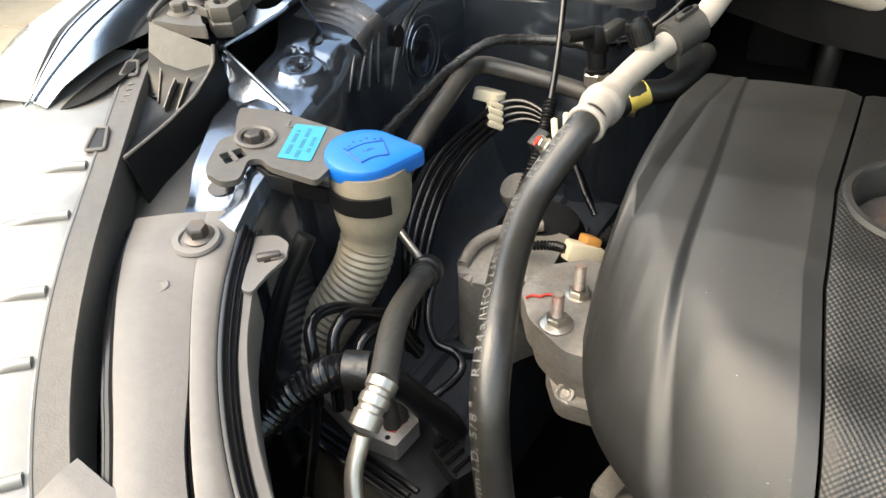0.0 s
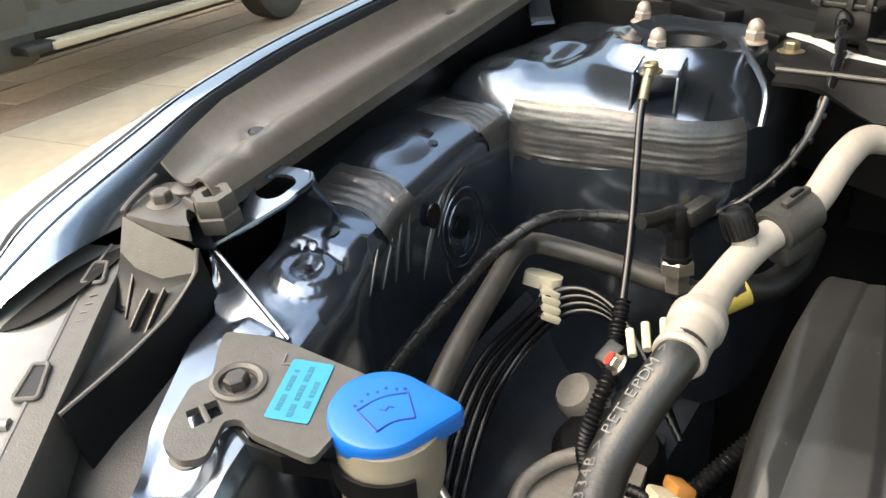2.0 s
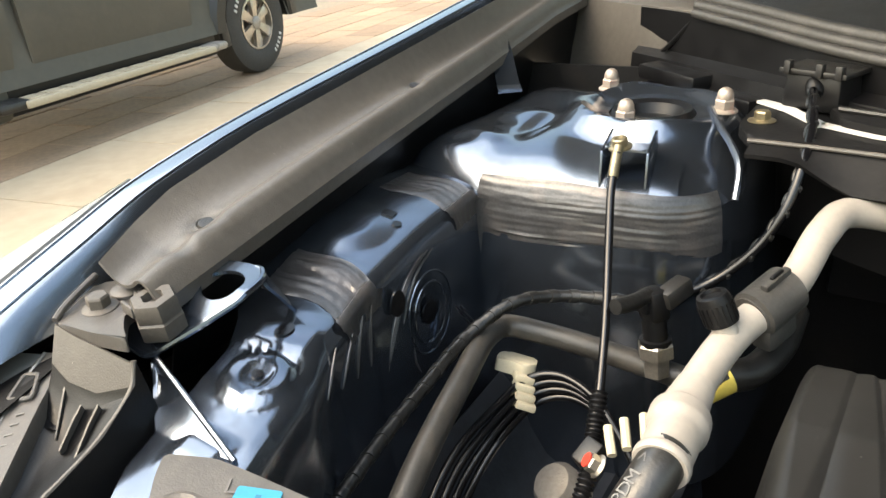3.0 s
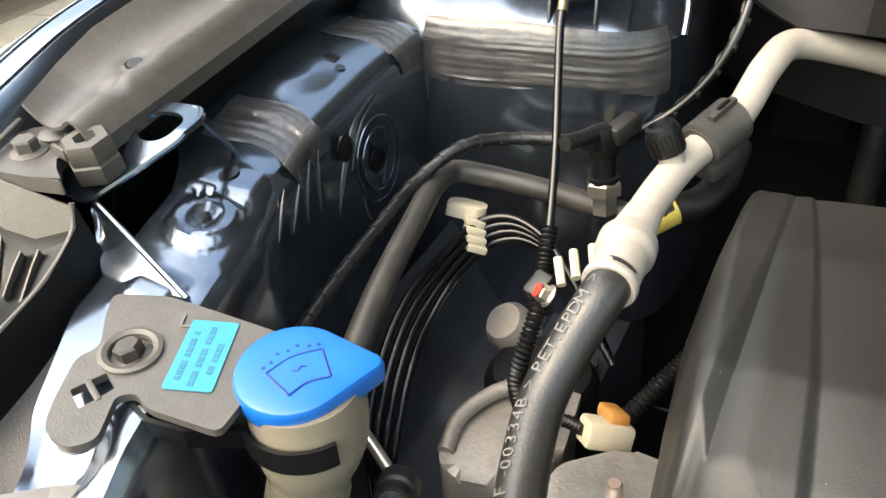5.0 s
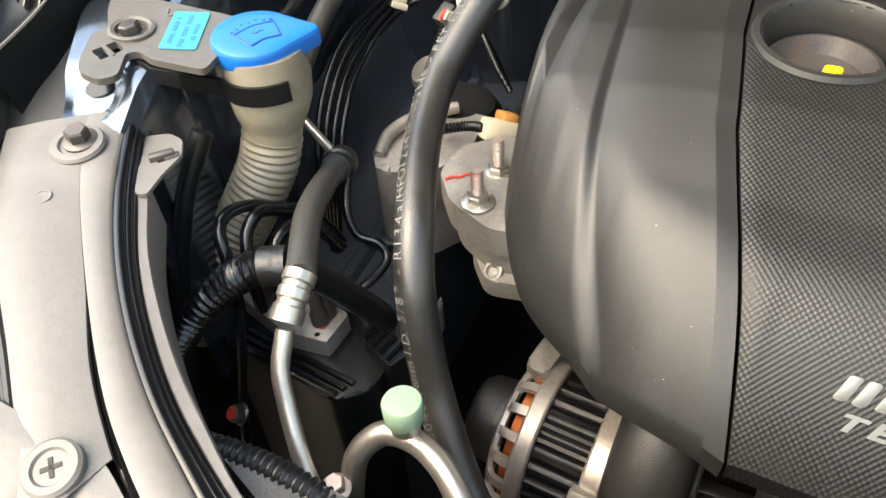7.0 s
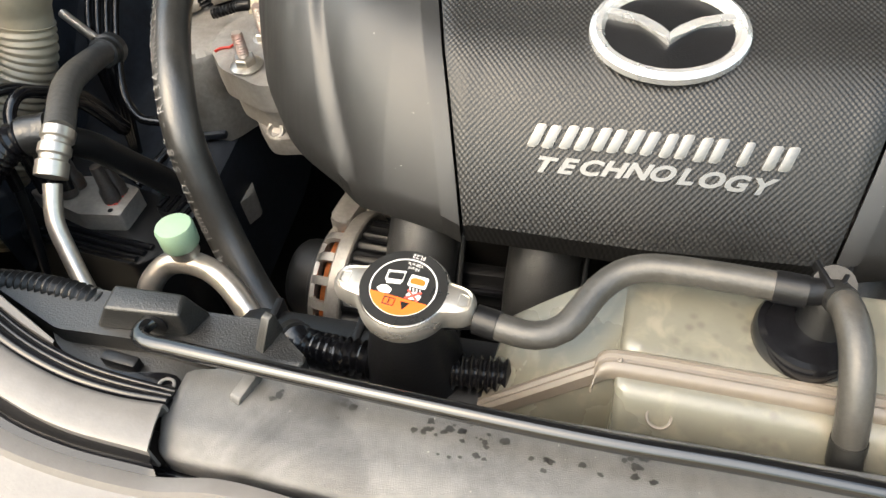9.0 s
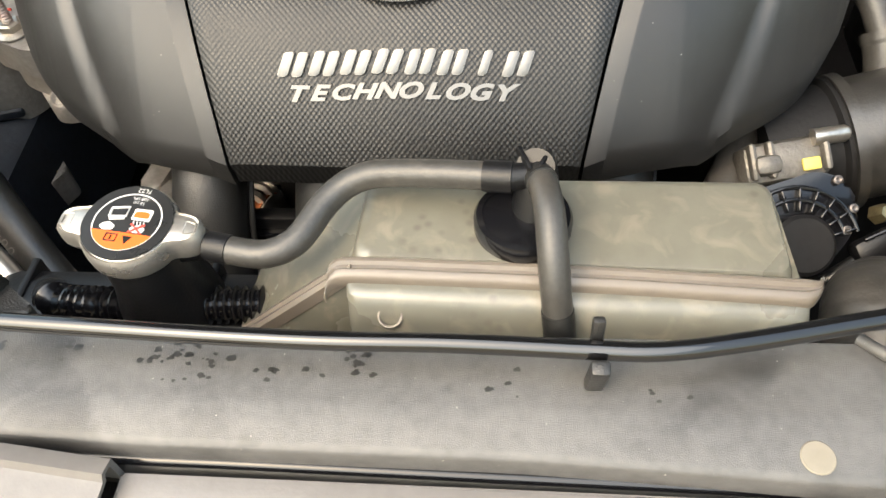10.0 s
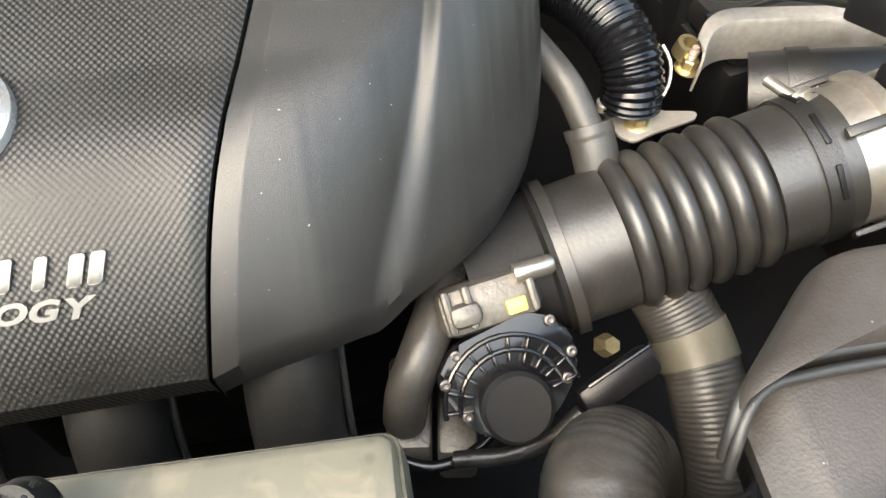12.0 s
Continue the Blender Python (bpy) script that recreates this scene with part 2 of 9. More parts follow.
LINING = material("black_felt_lining", (0.012, 0.012, 0.012), 0.9, vary=0.2, scale=30, bump=0.6, bscale=300, spec=0.2)
HOOD_STOP = material("brown_grey_rubber", (0.088, 0.078, 0.067), 0.5, vary=0.2, scale=60, bump=0.4, bscale=500)
REFLECTED_DARK = DARK
PAVING = material("beige_paving_tile", (0.34, 0.285, 0.205), 0.8, vary=0.14, scale=1.2, bump=0.5, bscale=40, stain=(0.27, 0.215, 0.15), stain_amt=0.5, stain_scale=2.0, island=0.08)
PAVING_BROWN = material("brown_paving_brick", (0.27, 0.19, 0.125), 0.85, vary=0.25, scale=3, bump=0.6, bscale=40, stain=(0.18, 0.13, 0.09), stain_amt=0.5, stain_scale=4, island=0.2)
GROUND = material("mortar_ground", (0.20, 0.165, 0.12), 0.9, vary=0.3, scale=2, bump=0.5, bscale=30)
SUV_PAINT = material("dusty_grey_vehicle_paint", (0.064, 0.061, 0.051), 0.5, vary=0.1, scale=3, stain=(0.095, 0.085, 0.068), stain_amt=0.4, stain_scale=3)
TYRE = material("dusty_tyre", (0.045, 0.042, 0.038), 0.8, vary=0.3, scale=12, bump=0.5, bscale=60)
STEP = material("beige_running_board", (0.42, 0.36, 0.26), 0.5, vary=0.12, scale=8)


# ---- mesh helpers ----
def finish(bm, angle=38):
    bmesh.ops.remove_doubles(bm, verts=bm.verts, dist=1e-6)
    bmesh.ops.recalc_face_normals(bm, faces=bm.faces)
    lim = radians(angle)
    for e in bm.edges:
        e.smooth = not (len(e.link_faces) == 2 and e.calc_face_angle(0) > lim)
    for f_ in bm.faces:
        f_.smooth = True


def thing(name, base, label, category, group="", kind=""):
    ob = new(name)
    ob.empty_display_size = 0.02
    ob.matrix_basis = Matrix.Translation(base)
    return tagged(ob, label, category, group, kind)


def mesh_object(name, bm, mat, angle=38):
    finish(bm, angle)
    me = bpy.data.meshes.new(name)
    bm.to_mesh(me)
    bm.free()
    me.materials.append(mat)
    return new(name, me)


def part(name, bm, mat, parent, label="", angle=38):
    """One bmesh in world metres, linked as one mesh object under a thing or a part."""
    ob = mesh_object(name, bm, mat, angle)
    ob.parent = parent
    ob.matrix_parent_inverse = (Matrix.Identity(4) if parent.type == "MESH" else parent.matrix_basis.inverted())
    if label:
        ob["label"] = label
    return ob


def solo(name, bm, mat, label, category, group="", kind="", angle=38):
    return tagged(mesh_object(name, bm, mat, angle), label, category, group, kind)


def V(*a):
    return Vector(a)


def spline(pts, step=0.004):
    """A smooth centripetal curve through the points, sampled about every step metres."""
    p = [Vector(q) for q in pts]
    if len(p) == 2:
        n = max(2, int((p[1] - p[0]).length / step))
        return [p[0].lerp(p[1], i / n) for i in range(n + 1)]
    p = [p[0] * 2 - p[1]] + p + [p[-1] * 2 - p[-2]]
    out = []
    for i in range(1, len(p) - 2):
        a, b, c, d = p[i - 1:i + 3]
        t0 = 0.0
        t1 = t0 + max(1e-5, (b - a).length ** 0.5)
        t2 = t1 + max(1e-5, (c - b).length ** 0.5)
        t3 = t2 + max(1e-5, (d - c).length ** 0.5)
        n = max(2, int((c - b).length / step))
        for k in range(n):
            t = t1 + (t2 - t1) * k / n
            a1 = a.lerp(b, (t - t0) / (t1 - t0))
            a2 = b.lerp(c, (t - t1) / (t2 - t1))
            a3 = c.lerp(d, (t - t2) / (t3 - t2))
            b1 = a1.lerp(a2, (t - t0) / (t2 - t0))
            b2 = a2.lerp(a3, (t - t1) / (t3 - t1))
            out.append(b1.lerp(b2, (t - t1) / (t2 - t1)))
    out.append(p[-2])
    return out


def axes_along(path):
    """Tangent, normal and binormal along a sampled path, without twist."""
    n = len(path)
    tan = [(path[min(i + 1, n - 1)] - path[max(i - 1, 0)]).normalized() for i in range(n)]
    u = tan[0].orthogonal().normalized()
    out = []
    for t in tan:
        u = (u - t * u.dot(t)).normalized()
        out.append((t, u, t.cross(u)))
    return out


def tube(bm, pts, radius, n=16, step=0.004, rib=None, caps=True, raw=False, flat=1.0):
    """A swept tube; radius is a number or a function of the metres gone; rib=(pitch, depth) makes it corrugated."""
    path = [Vector(q) for q in pts] if raw else spline(pts, min(step, rib[0] / 5) if rib else step)
    fr = axes_along(path)
    rings, s = [], 0.0
    total = sum((path[i + 1] - path[i]).length for i in range(len(path) - 1))
    for i, (p, (t, u, w)) in enumerate(zip(path, fr)):
        if i:
            s += (p - path[i - 1]).length
        r = radius(s / total) if callable(radius) else radius
        if rib:
            r += rib[1] * (0.5 + 0.5 * math.cos(2 * math.pi * s / rib[0])) - rib[1]
        rings.append([bm.verts.new(p + u * (r * math.cos(a)) + w * (r * flat * math.sin(a))) for a in [2 * math.pi * k / n for k in range(n)]])
    for a, b in zip(rings, rings[1:]):
        for k in range(n):
            bm.faces.new((a[k], a[(k + 1) % n], b[(k + 1) % n], b[k]))
    if caps:
        bm.faces.new(list(reversed(rings[0])))
        bm.faces.new(rings[-1])
    return bm


def axis_matrix(origin, axis):
    z = Vector(axis).normalized()
    return Matrix.Translation(origin) @ z.to_track_quat("Z", "Y").to_matrix().to_4x4()


def lathe(bm, profile, m, n=32, close=True):
    """Turns (radius, height) pairs round the local z of m."""
    rings = []
    for r, h in profile:
        if r < 1e-6:
            rings.append([bm.verts.new(m @ V(0, 0, h))])
        else:
            rings.append([bm.verts.new(m @ V(r * math.cos(2 * math.pi * k / n), r * math.sin(2 * math.pi * k / n), h)) for k in range(n)])
    for a, b in zip(rings, rings[1:]):
        for k in range(n):
            j = (k + 1) % n
            if len(a) == 1 and len(b) == 1:
                continue
            if len(a) == 1:
                bm.faces.new((a[0], b[j], b[k]))
            elif len(b) == 1:
                bm.faces.new((a[k], a[j], b[0]))
            else:
                bm.faces.new((a[k], a[j], b[j], b[k]))
    if close:
        for ring, flip in ((rings[0], True), (rings[-1], False)):
            if len(ring) > 2:
                bm.faces.new(list(reversed(ring)) if flip else ring)
    return bm


def box(bm, size, m, bevel=0.0, seg=2, taper=1.0):
    """A bevelled box of that size centred on m; taper shrinks its top."""
    x, y, z = (s / 2 for s in size)
    vs = [bm.verts.new(m @ V(a * x * (taper if c > 0 else 1), b * y * (taper if c > 0 else 1), c * z)) for a, b, c in
          ((-1, -1, -1), (1, -1, -1), (1, 1, -1), (-1, 1, -1), (-1, -1, 1), (1, -1, 1), (1, 1, 1), (-1, 1, 1))]
    fs = [bm.faces.new([vs[i] for i in q]) for q in ((3, 2, 1, 0), (4, 5, 6, 7), (0, 1, 5, 4), (1, 2, 6, 5), (2, 3, 7, 6), (3, 0, 4, 7))]
    if bevel:
        es = list({e for f_ in fs for e in f_.edges})
        bmesh.ops.bevel(bm, geom=es, offset=bevel, segments=seg, affect="EDGES", profile=0.5)
    return bm


def prism(bm, outline, h0, h1, m, bevel=0.0, holes=()):
    """An outline of (x, y) pairs, raised from h0 to h1 along the local z of m, with bevelled rims; holes are further outlines cut through."""
    loops = []
    for ring in (outline, *holes):
        lo = [bm.verts.new(m @ V(x, y, h0)) for x, y in ring]
        hi = [bm.verts.new(m @ V(x, y, h1)) for x, y in ring]
        for k in range(len(ring)):
            j = (k + 1) % len(ring)
            bm.faces.new((lo[k], lo[j], hi[j], hi[k]))
        loops.append((lo, hi))
    if not holes:
        bm.faces.new(list(reversed(loops[0][0])))
        top = bm.faces.new(loops[0][1])
        if bevel:
            bmesh.ops.bevel(bm, geom=list(top.edges), offset=bevel, segments=2, affect="EDGES", profile=0.5)
    else:
        bm.edges.ensure_lookup_table()
        for side in (0, 1):
            es = []
            for pair in loops:
                ring = pair[side]
                for k in range(len(ring)):
                    e = bm.edges.get((ring[k], ring[(k + 1) % len(ring)]))
                    es.append(e)
            bmesh.ops.triangle_fill(bm, use_beauty=True, use_dissolve=False, edges=es)
    return bm


def rounded(points, radius, n=4):
    """A polygon with its corners rounded."""
    out = []
    k = len(points)
    for i in range(k):
        p, a, b = Vector(points[i]), Vector(points[i - 1]), Vector(points[(i + 1) % k])
        da, db = (a - p), (b - p)
        r = min(radius, da.length * 0.45, db.length * 0.45)
        s, e = p + da.normalized() * r, p + db.normalized() * r
        for j in range(n + 1):
            t = j / n
            out.append(tuple((s * (1 - t) + p * t) * (1 - t) + (p * (1 - t) + e * t) * t))
    return out


def circle(cx, cy, r, n=24, ry=None):
    return [(cx + r * math.cos(2 * math.pi * k / n), cy + (ry or r) * math.sin(2 * math.pi * k / n)) for k in range(n)]


def sheet(bm, rows, thick=0.0, closed=False):
    """A surface through rows of points; thick gives it a back a little below."""
    grid = [[bm.verts.new(p) for p in row] for row in rows]
    n = len(grid[0])
    fs = []
    for a, b in zip(grid, grid[1:]):
        for k in range(n if closed else n - 1):
            j = (k + 1) % n
            fs.append(bm.faces.new((a[k], a[j], b[j], b[k])))
    if thick:
        bmesh.ops.recalc_face_normals(bm, faces=fs)
        bmesh.ops.solidify(bm, geom=fs, thickness=thick)
    return bm


def B():
    return bmesh.new()


def hex_bolt(name, at, axis, size, mat, label, flange=1.5, height=0.6, stud=0.0, group="", dome=False):
    """A flanged hex bolt or nut; size is the width across its flats; stud adds a threaded end."""
    m = axis_matrix(at, axis)
    t = thing(name, at, label, name.replace("_", " "), group)
    r = size / 2 / math.cos(math.pi / 6)
    bm = B()
    lathe(bm, [(r * flange, 0), (r * flange, size * 0.06), (r * 1.02, size * 0.18)], m, 28)
    part("flange", bm, mat, t)
    bm = B()
    lathe(bm, [(r, size * 0.1), (r, size * (height + 0.05)), (r * 0.86, size * (height + 0.15))], m, 6)
    lathe(bm, [(r * 0.55, size * (height + 0.151)), (r * 0.5, size * (height + 0.11)), (0, size * (height + 0.11))], m, 16, close=False)
    part("hex_head", bm, mat, t, angle=25)
    if dome:
        bm = B()
        lathe(bm, [(r * 0.8, size * (height + 0.12)), (r * 0.78, size * (height + 0.4)), (r * 0.6, size * (height + 0.62)), (r * 0.3, size * (height + 0.74)), (0, size * (height + 0.78))], m, 20)
        part("dome", bm, mat, t)
    if stud:
        bm = B()
        n = int(stud / 0.0020)
        prof = [(size * 0.30, 0)]
        for i in range(n):
            prof += [(size * 0.32, size * 0.4 + 0.0020 * i), (size * 0.25, size * 0.4 + 0.0020 * i + 0.0010)]
        prof += [(size * 0.24, size * 0.4 + stud), (0, size * 0.4 + stud)]
        lathe(bm, prof, m, 16)
        part("threaded_stud", bm, NUT_ZINC, t)
    return t

# ---- ground and distance ----
def lerp_line(table, v):
    """Piecewise linear look-up in a table of (key, value) pairs."""
    if v <= table[0][0]:
        return table[0][1]
    for (a, p), (b, q) in zip(table, table[1:]):
        if v <= b:
            return p + (q - p) * (v - a) / (b - a)
    return table[-1][1]


bm = B()
box(bm, (1200, 1200, 0.1), pose(0, 0, -0.062))
ground = solo("ground", bm, GROUND, "mortar-grey ground under the paving of a car park", "ground", kind="structure")

KERB = pose(-4.30, 1.70, 0, 0, 0, 13)     # local y runs along the joint between the two pavings
paving = thing("pavement", (-4, 2, 0), "beige textured paving tiles with a strip of brown bricks", "pavement", kind="structure")
tile_bm = B()
box(tile_bm, (0.988, 0.988, 0.03), pose(0, 0, -0.015), 0.004, 1)
tile_mesh = mesh_object("paving_tile", tile_bm, PAVING)
brick_bm = B()
box(brick_bm, (0.385, 0.785, 0.03), pose(0, 0, -0.015), 0.006, 1)
brick_mesh = mesh_object("paving_brick", brick_bm, PAVING_BROWN)


def piece(src, name, m, parent):
    ob = new(name, src.data)
    ob.parent = parent
    ob.matrix_basis = parent.matrix_basis.inverted() @ m
    return ob


for i in range(6):
    for j in range(-2, 10):
        piece(tile_mesh, "paving_tile", KERB @ pose(0.5 + i, 0.45 + j, 0.004 * random.random()), paving)
for i in range(5):
    for j in range(-2, 12):
        piece(brick_mesh, "paving_brick", KERB @ pose(-0.2 - 0.4 * i, 0.4 + 0.8 * j + (0.4 if i % 2 else 0), -0.004 + 0.006 * random.random(), random.uniform(-.4, .4), random.uniform(-.4, .4)), paving)
bpy.data.objects.remove(tile_mesh)
bpy.data.objects.remove(brick_mesh)

# ---- the parked vehicle beyond the fender ----
SUV = KERB @ pose(-0.22, 0.22, 0)


def suv():
    t = thing("parked_suv", SUV.translation, "dark grey off-road vehicle parked on the brick strip", "car")
    S = SUV
    bm = B()
    prof = [(0.05, 0.42), (0.02, 0.55), (0.0, 0.75), (-0.02, 0.98), (-0.08, 1.15), (-0.20, 1.62), (-0.3, 1.75), (-1.5, 1.75), (-1.72, 1.15), (-1.8, 0.75), (-1.75, 0.42)]
    sheet(bm, [[S @ V(x, y, z) for x, z in prof] for y in (-1.2, -0.9, 0.2, 1.0, 1.9, 2.22)], 0)
    sheet(bm, [[S @ V(x, y, max(z, 0.95) if z < 0.95 else z) for x, z in prof] for y in (2.22, 2.5, 3.2)], 0)
    sheet(bm, [[S @ V(x, y, z if z < 1.1 else 1.1) for x, z in prof] for y in (3.22, 3.4, 3.75)], 0)
    part("body", bm, SUV_PAINT, t)
    bm = B()
    box(bm, (0.10, 2.0, 0.20), S @ pose(-0.03, 1.2, 0.36), 0.02)
    part("sill", bm, BLACK, t)
    for y0, y1 in ((-0.55, 0.42), (0.50, 2.0)):
        bm = B()
        prism(bm, rounded([(y0, 0.47), (y1 - 0.06, 0.47), (y1, 0.75), (y1, 1.1), (y0, 1.1)], 0.06), 0.0, 0.03, S @ Matrix(((0, 0, 1, -0.005), (1, 0, 0, 0), (0, 1, 0, 0), (0, 0, 0, 1))), 0.012)
        part("door", bm, SUV_PAINT, t)
    bm = B()
    box(bm, (0.17, 1.72, 0.045), S @ pose(0.11, 1.12, 0.345), 0.014)
    step = part("running_board", bm, STEP, t, "beige ribbed running board")
    for y, mat in ((0.20, PLASTIC), (2.06, ALU)):
        bm = B()
        box(bm, (0.15, 0.22, 0.06), S @ pose(0.10, y, 0.348, 0, 0, 10 if y > 1 else 0), 0.025)
        part("end_cap", bm, mat, step)
    bm = B()
    for k in range(11):
        for q in range(3):
            box(bm, (0.030, 0.10, 0.008), S @ pose(0.07 + 0.042 * q, 0.36 + 0.15 * k, 0.369), 0.003)
    part("tread", bm, STEP, step)
    bm = B()
    box(bm, (0.12, 0.9, 0.46), S @ pose(-0.02, -0.16, 0.47), 0.05)
    part("rear_quarter_skirt", bm, SUV_PAINT, t)
    bm = B()
    box(bm, (0.05, 0.10, 0.34), S @ pose(0.02, 2.30, 0.46, 8, 0, 0), 0.02)
    part("mud_flap", bm, PLASTIC, t)
    # wheel arch flare and wheel
    bm = B()
    rows = []
    for k in range(13):
        a = math.pi * k / 12
        rows.append([S @ V(x, 2.78 - r * math.cos(a), 0.42 + r * math.sin(a)) for x, r in ((-0.25, 0.47), (0.05, 0.47), (0.07, 0.49), (0.06, 0.58), (0.0, 0.62))])
    sheet(bm, rows, 0)
    part("arch_flare", bm, PLASTIC, t)
    w = S @ Matrix.Translation((0.02, 2.78, 0.42)) @ Matrix.Rotation(math.pi / 2, 4, "Y")
    bm = B()
    lathe(bm, [(0.225, -0.24), (0.36, -0.24), (0.412, -0.20), (0.42, -0.10), (0.42, -0.04), (0.408, -0.005), (0.36, 0.015), (0.28, 0.02), (0.225, 0.0)], w, 48, close=False)
    tyre = part("tyre", bm, TYRE, t)
    for k in range(10):
        a = 2 * math.pi * (k // 5) / 2 + 0.62 + 0.13 * (k % 5)
        bm = B()
        box(bm, (0.035, 0.022, 0.006), w @ Matrix.Rotation(a, 4, "Z") @ pose(0.32, 0, 0.0185), 0.002)
        part("sidewall_mark", bm, WHITE, tyre, "white raised mark on the tyre wall")
    bm = B()
    lathe(bm, [(0.225, -0.02), (0.222, 0.005), (0.205, 0.008), (0.20, -0.05), (0.10, -0.07), (0, -0.07)], w, 40, close=False)
    rim = part("rim", bm, ALU_BRIGHT, t, "silver alloy rim")
    for k in range(6):
        bm = B()
        prism(bm, rounded([(0.04, -0.025), (0.205, -0.045), (0.205, 0.045), (0.04, 0.025)], 0.01), -0.04, -0.005, w @ Matrix.Rotation(k * math.pi / 3, 4, "Z"), 0.008)
        part("spoke", bm, ALU_BRIGHT, rim)
    bm = B()
    lathe(bm, [(0.06, -0.06), (0.055, 0.0), (0.04, 0.012), (0, 0.014)], w, 24)
    part("hub_cap", bm, ALU, rim)
    return t


suv()

# ---- the raised hood over the bay, and the walls that close it ----
t = thing("raised_hood", (0.28, 0.98, 1.15), "dark navy hood with a black lining, standing open over the bay", "hood")
rows = []
for i in range(17):
    x = -0.50 + 1.58 * i / 16
    rows.append([V(x, 1.02 - 0.66 * k / 10 - 0.02 * math.sin(math.pi * k / 10), 1.185 + 0.85 * k / 10 + 0.03 * math.sin(math.pi * i / 16)) for k in range(11)])
bm = B()
sheet(bm, rows, 0.006)
part("skin", bm, FENDER, t)
bm = B()
sheet(bm, [[p + V(0, -0.012, -0.010) for p in row[1:10]] for row in rows[1:16]], 0.008)
part("lining", bm, LINING, t, "black felt lining")
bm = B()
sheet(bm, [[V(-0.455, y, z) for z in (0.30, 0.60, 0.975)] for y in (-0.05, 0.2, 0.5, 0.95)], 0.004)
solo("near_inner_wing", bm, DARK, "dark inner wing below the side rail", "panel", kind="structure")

# ---- car body: fender, rails, strut tower, bulkhead ----
RIDGE = [(-0.459, 0.207, 1.009), (-0.458, 0.222, 1.020), (-0.458, 0.246, 1.033), (-0.458, 0.264, 1.0415), (-0.458, 0.291, 1.0515), (-0.458, 0.324, 1.063), (-0.459, 0.361, 1.076), (-0.461, 0.40, 1.085), (-0.462, 0.447, 1.094), (-0.468, 0.63, 1.117), (-0.475, 0.85, 1.145), (-0.48, 1.2, 1.185)]
FENDER_IN = [(0.207, 0.001), (0.222, 0.003), (0.25, 0.010), (0.29, 0.022), (0.33, 0.026), (0.5, 0.026), (1.2, 0.026)]   # depth of the inner return below the ridge


def fender():
    t = thing("front_fender", (-0.5, 0.6, 0.9), "glossy dark navy metallic front fender with a bright edge", "fender")
    path = spline(RIDGE, 0.012)
    rows = []
    for p in path:
        d = lerp_line(FENDER_IN, p.y)
        k = min(1.0, (p.y - 0.190) / 0.10) * 0.44
        w = lerp_line([(0.207, 0.25), (0.25, 1.5), (0.32, 1.6), (0.45, 1.1), (1.2, 1.0)], p.y)
        prof = ((0.0135, -d), (0.0125, -d * 0.92), (0.006, -d * 0.35), (0.001, -0.0006), (-0.0005, 0.0), (-0.004 * w, 0.0006), (-0.0095 * w, 0.0017), (-0.0125 * w, 0.0014), (-0.0145 * w, -0.0012), (-0.0150 * w - 0.004 * k, -0.006), (-0.0155 * w - 0.012 * k, -0.014), (-0.016 * w - 0.022 * k, -0.030), (-0.016 * w - 0.04 * k, -0.07), (-0.016 * w - 0.06 * k, -0.17), (-0.016 * w - 0.07 * k, -0.32), (-0.016 * w - 0.07 * k, -0.60))
        rows.append([V(p.x + a, p.y, p.z + b) for a, b in prof])
    bm = B()
    sheet(bm, rows, 0.0012)
    part("wing_panel", bm, FENDER, t)
    # rolled edge and the narrow step beside it
    bm = B()
    tube(bm, [p + V(-0.0008, 0, 0.0004) for p in path], 0.0011, 8, raw=True)
    part("rolled_edge", bm, FENDER, t)
    bm = B()
    tube(bm, [p + V(-0.0118 * lerp_line([(0.207, 0.25), (0.25, 1.5), (0.32, 1.6), (0.45, 1.1), (1.2, 1.0)], p.y), 0, 0.0014) for p in path], 0.0011, 8, raw=True)
    part("rolled_edge", bm, FENDER, t)
    bm = B()
    prism(bm, rounded([(-0.004, 0.010), (0.005, 0.006), (0.002, -0.008), (-0.009, -0.004)], 0.002), -0.001, 0.001, Matrix.Translation((-0.468, 0.206, 1.006)) @ pose(0, 0, 0, 30, -20, 10), 0.0005)
    part("front_tab", bm, FENDER, t)
    return t


fender()


def along(y, table):
    return lerp_line(table, y)


UP = [(0.30, -0.428), (0.345, -0.446), (0.375, -0.4515), (0.447, -0.4550), (0.63, -0.4610), (0.85, -0.4680), (1.2, -0.4730)]
UPZ = [(0.30, 1.056), (0.345, 1.0665), (0.375, 1.0755), (0.447, 1.0890), (0.63, 1.1125), (0.85, 1.1405), (1.2, 1.1805)]
LO = [(0.30, -0.388), (0.33, -0.393), (0.50, -0.418), (0.70, -0.440), (0.85, -0.447), (1.2, -0.46)]
LOZ = [(0.30, 1.050), (0.33, 1.054), (0.50, 1.068), (0.70, 1.087), (0.85, 1.11), (1.2, 1.14)]


def cover_top(y, u):
    """Point on the gap cover: u runs from the fender (0) to the bay (1)."""
    p = V(along(y, UP), y, along(y, UPZ)).lerp(V(along(y, LO), y, along(y, LOZ)), u)
    p.z += -0.0065 * math.sin(min(1, u / 0.72) * math.pi) + 0.0024 * math.exp(-((u - 0.80) / 0.09) ** 2) - 0.004 * max(0, u - 0.90) / 0.10
    for py in (0.373, 0.60):
        d = math.hypot((y - py) / 0.0150, (u - 0.60) / 0.27)
        if d < 1:
            p.z -= 0.0016 * (1 - d * d) ** 1.5 + 0.0006 * math.exp(-((d - 0.62) / 0.12) ** 2)
    d = math.hypot((y - 0.347) / 0.011, (u - 0.68) / 0.24)
    if d < 1:
        p.z -= 0.0022 * (1 - d * d)
    return p


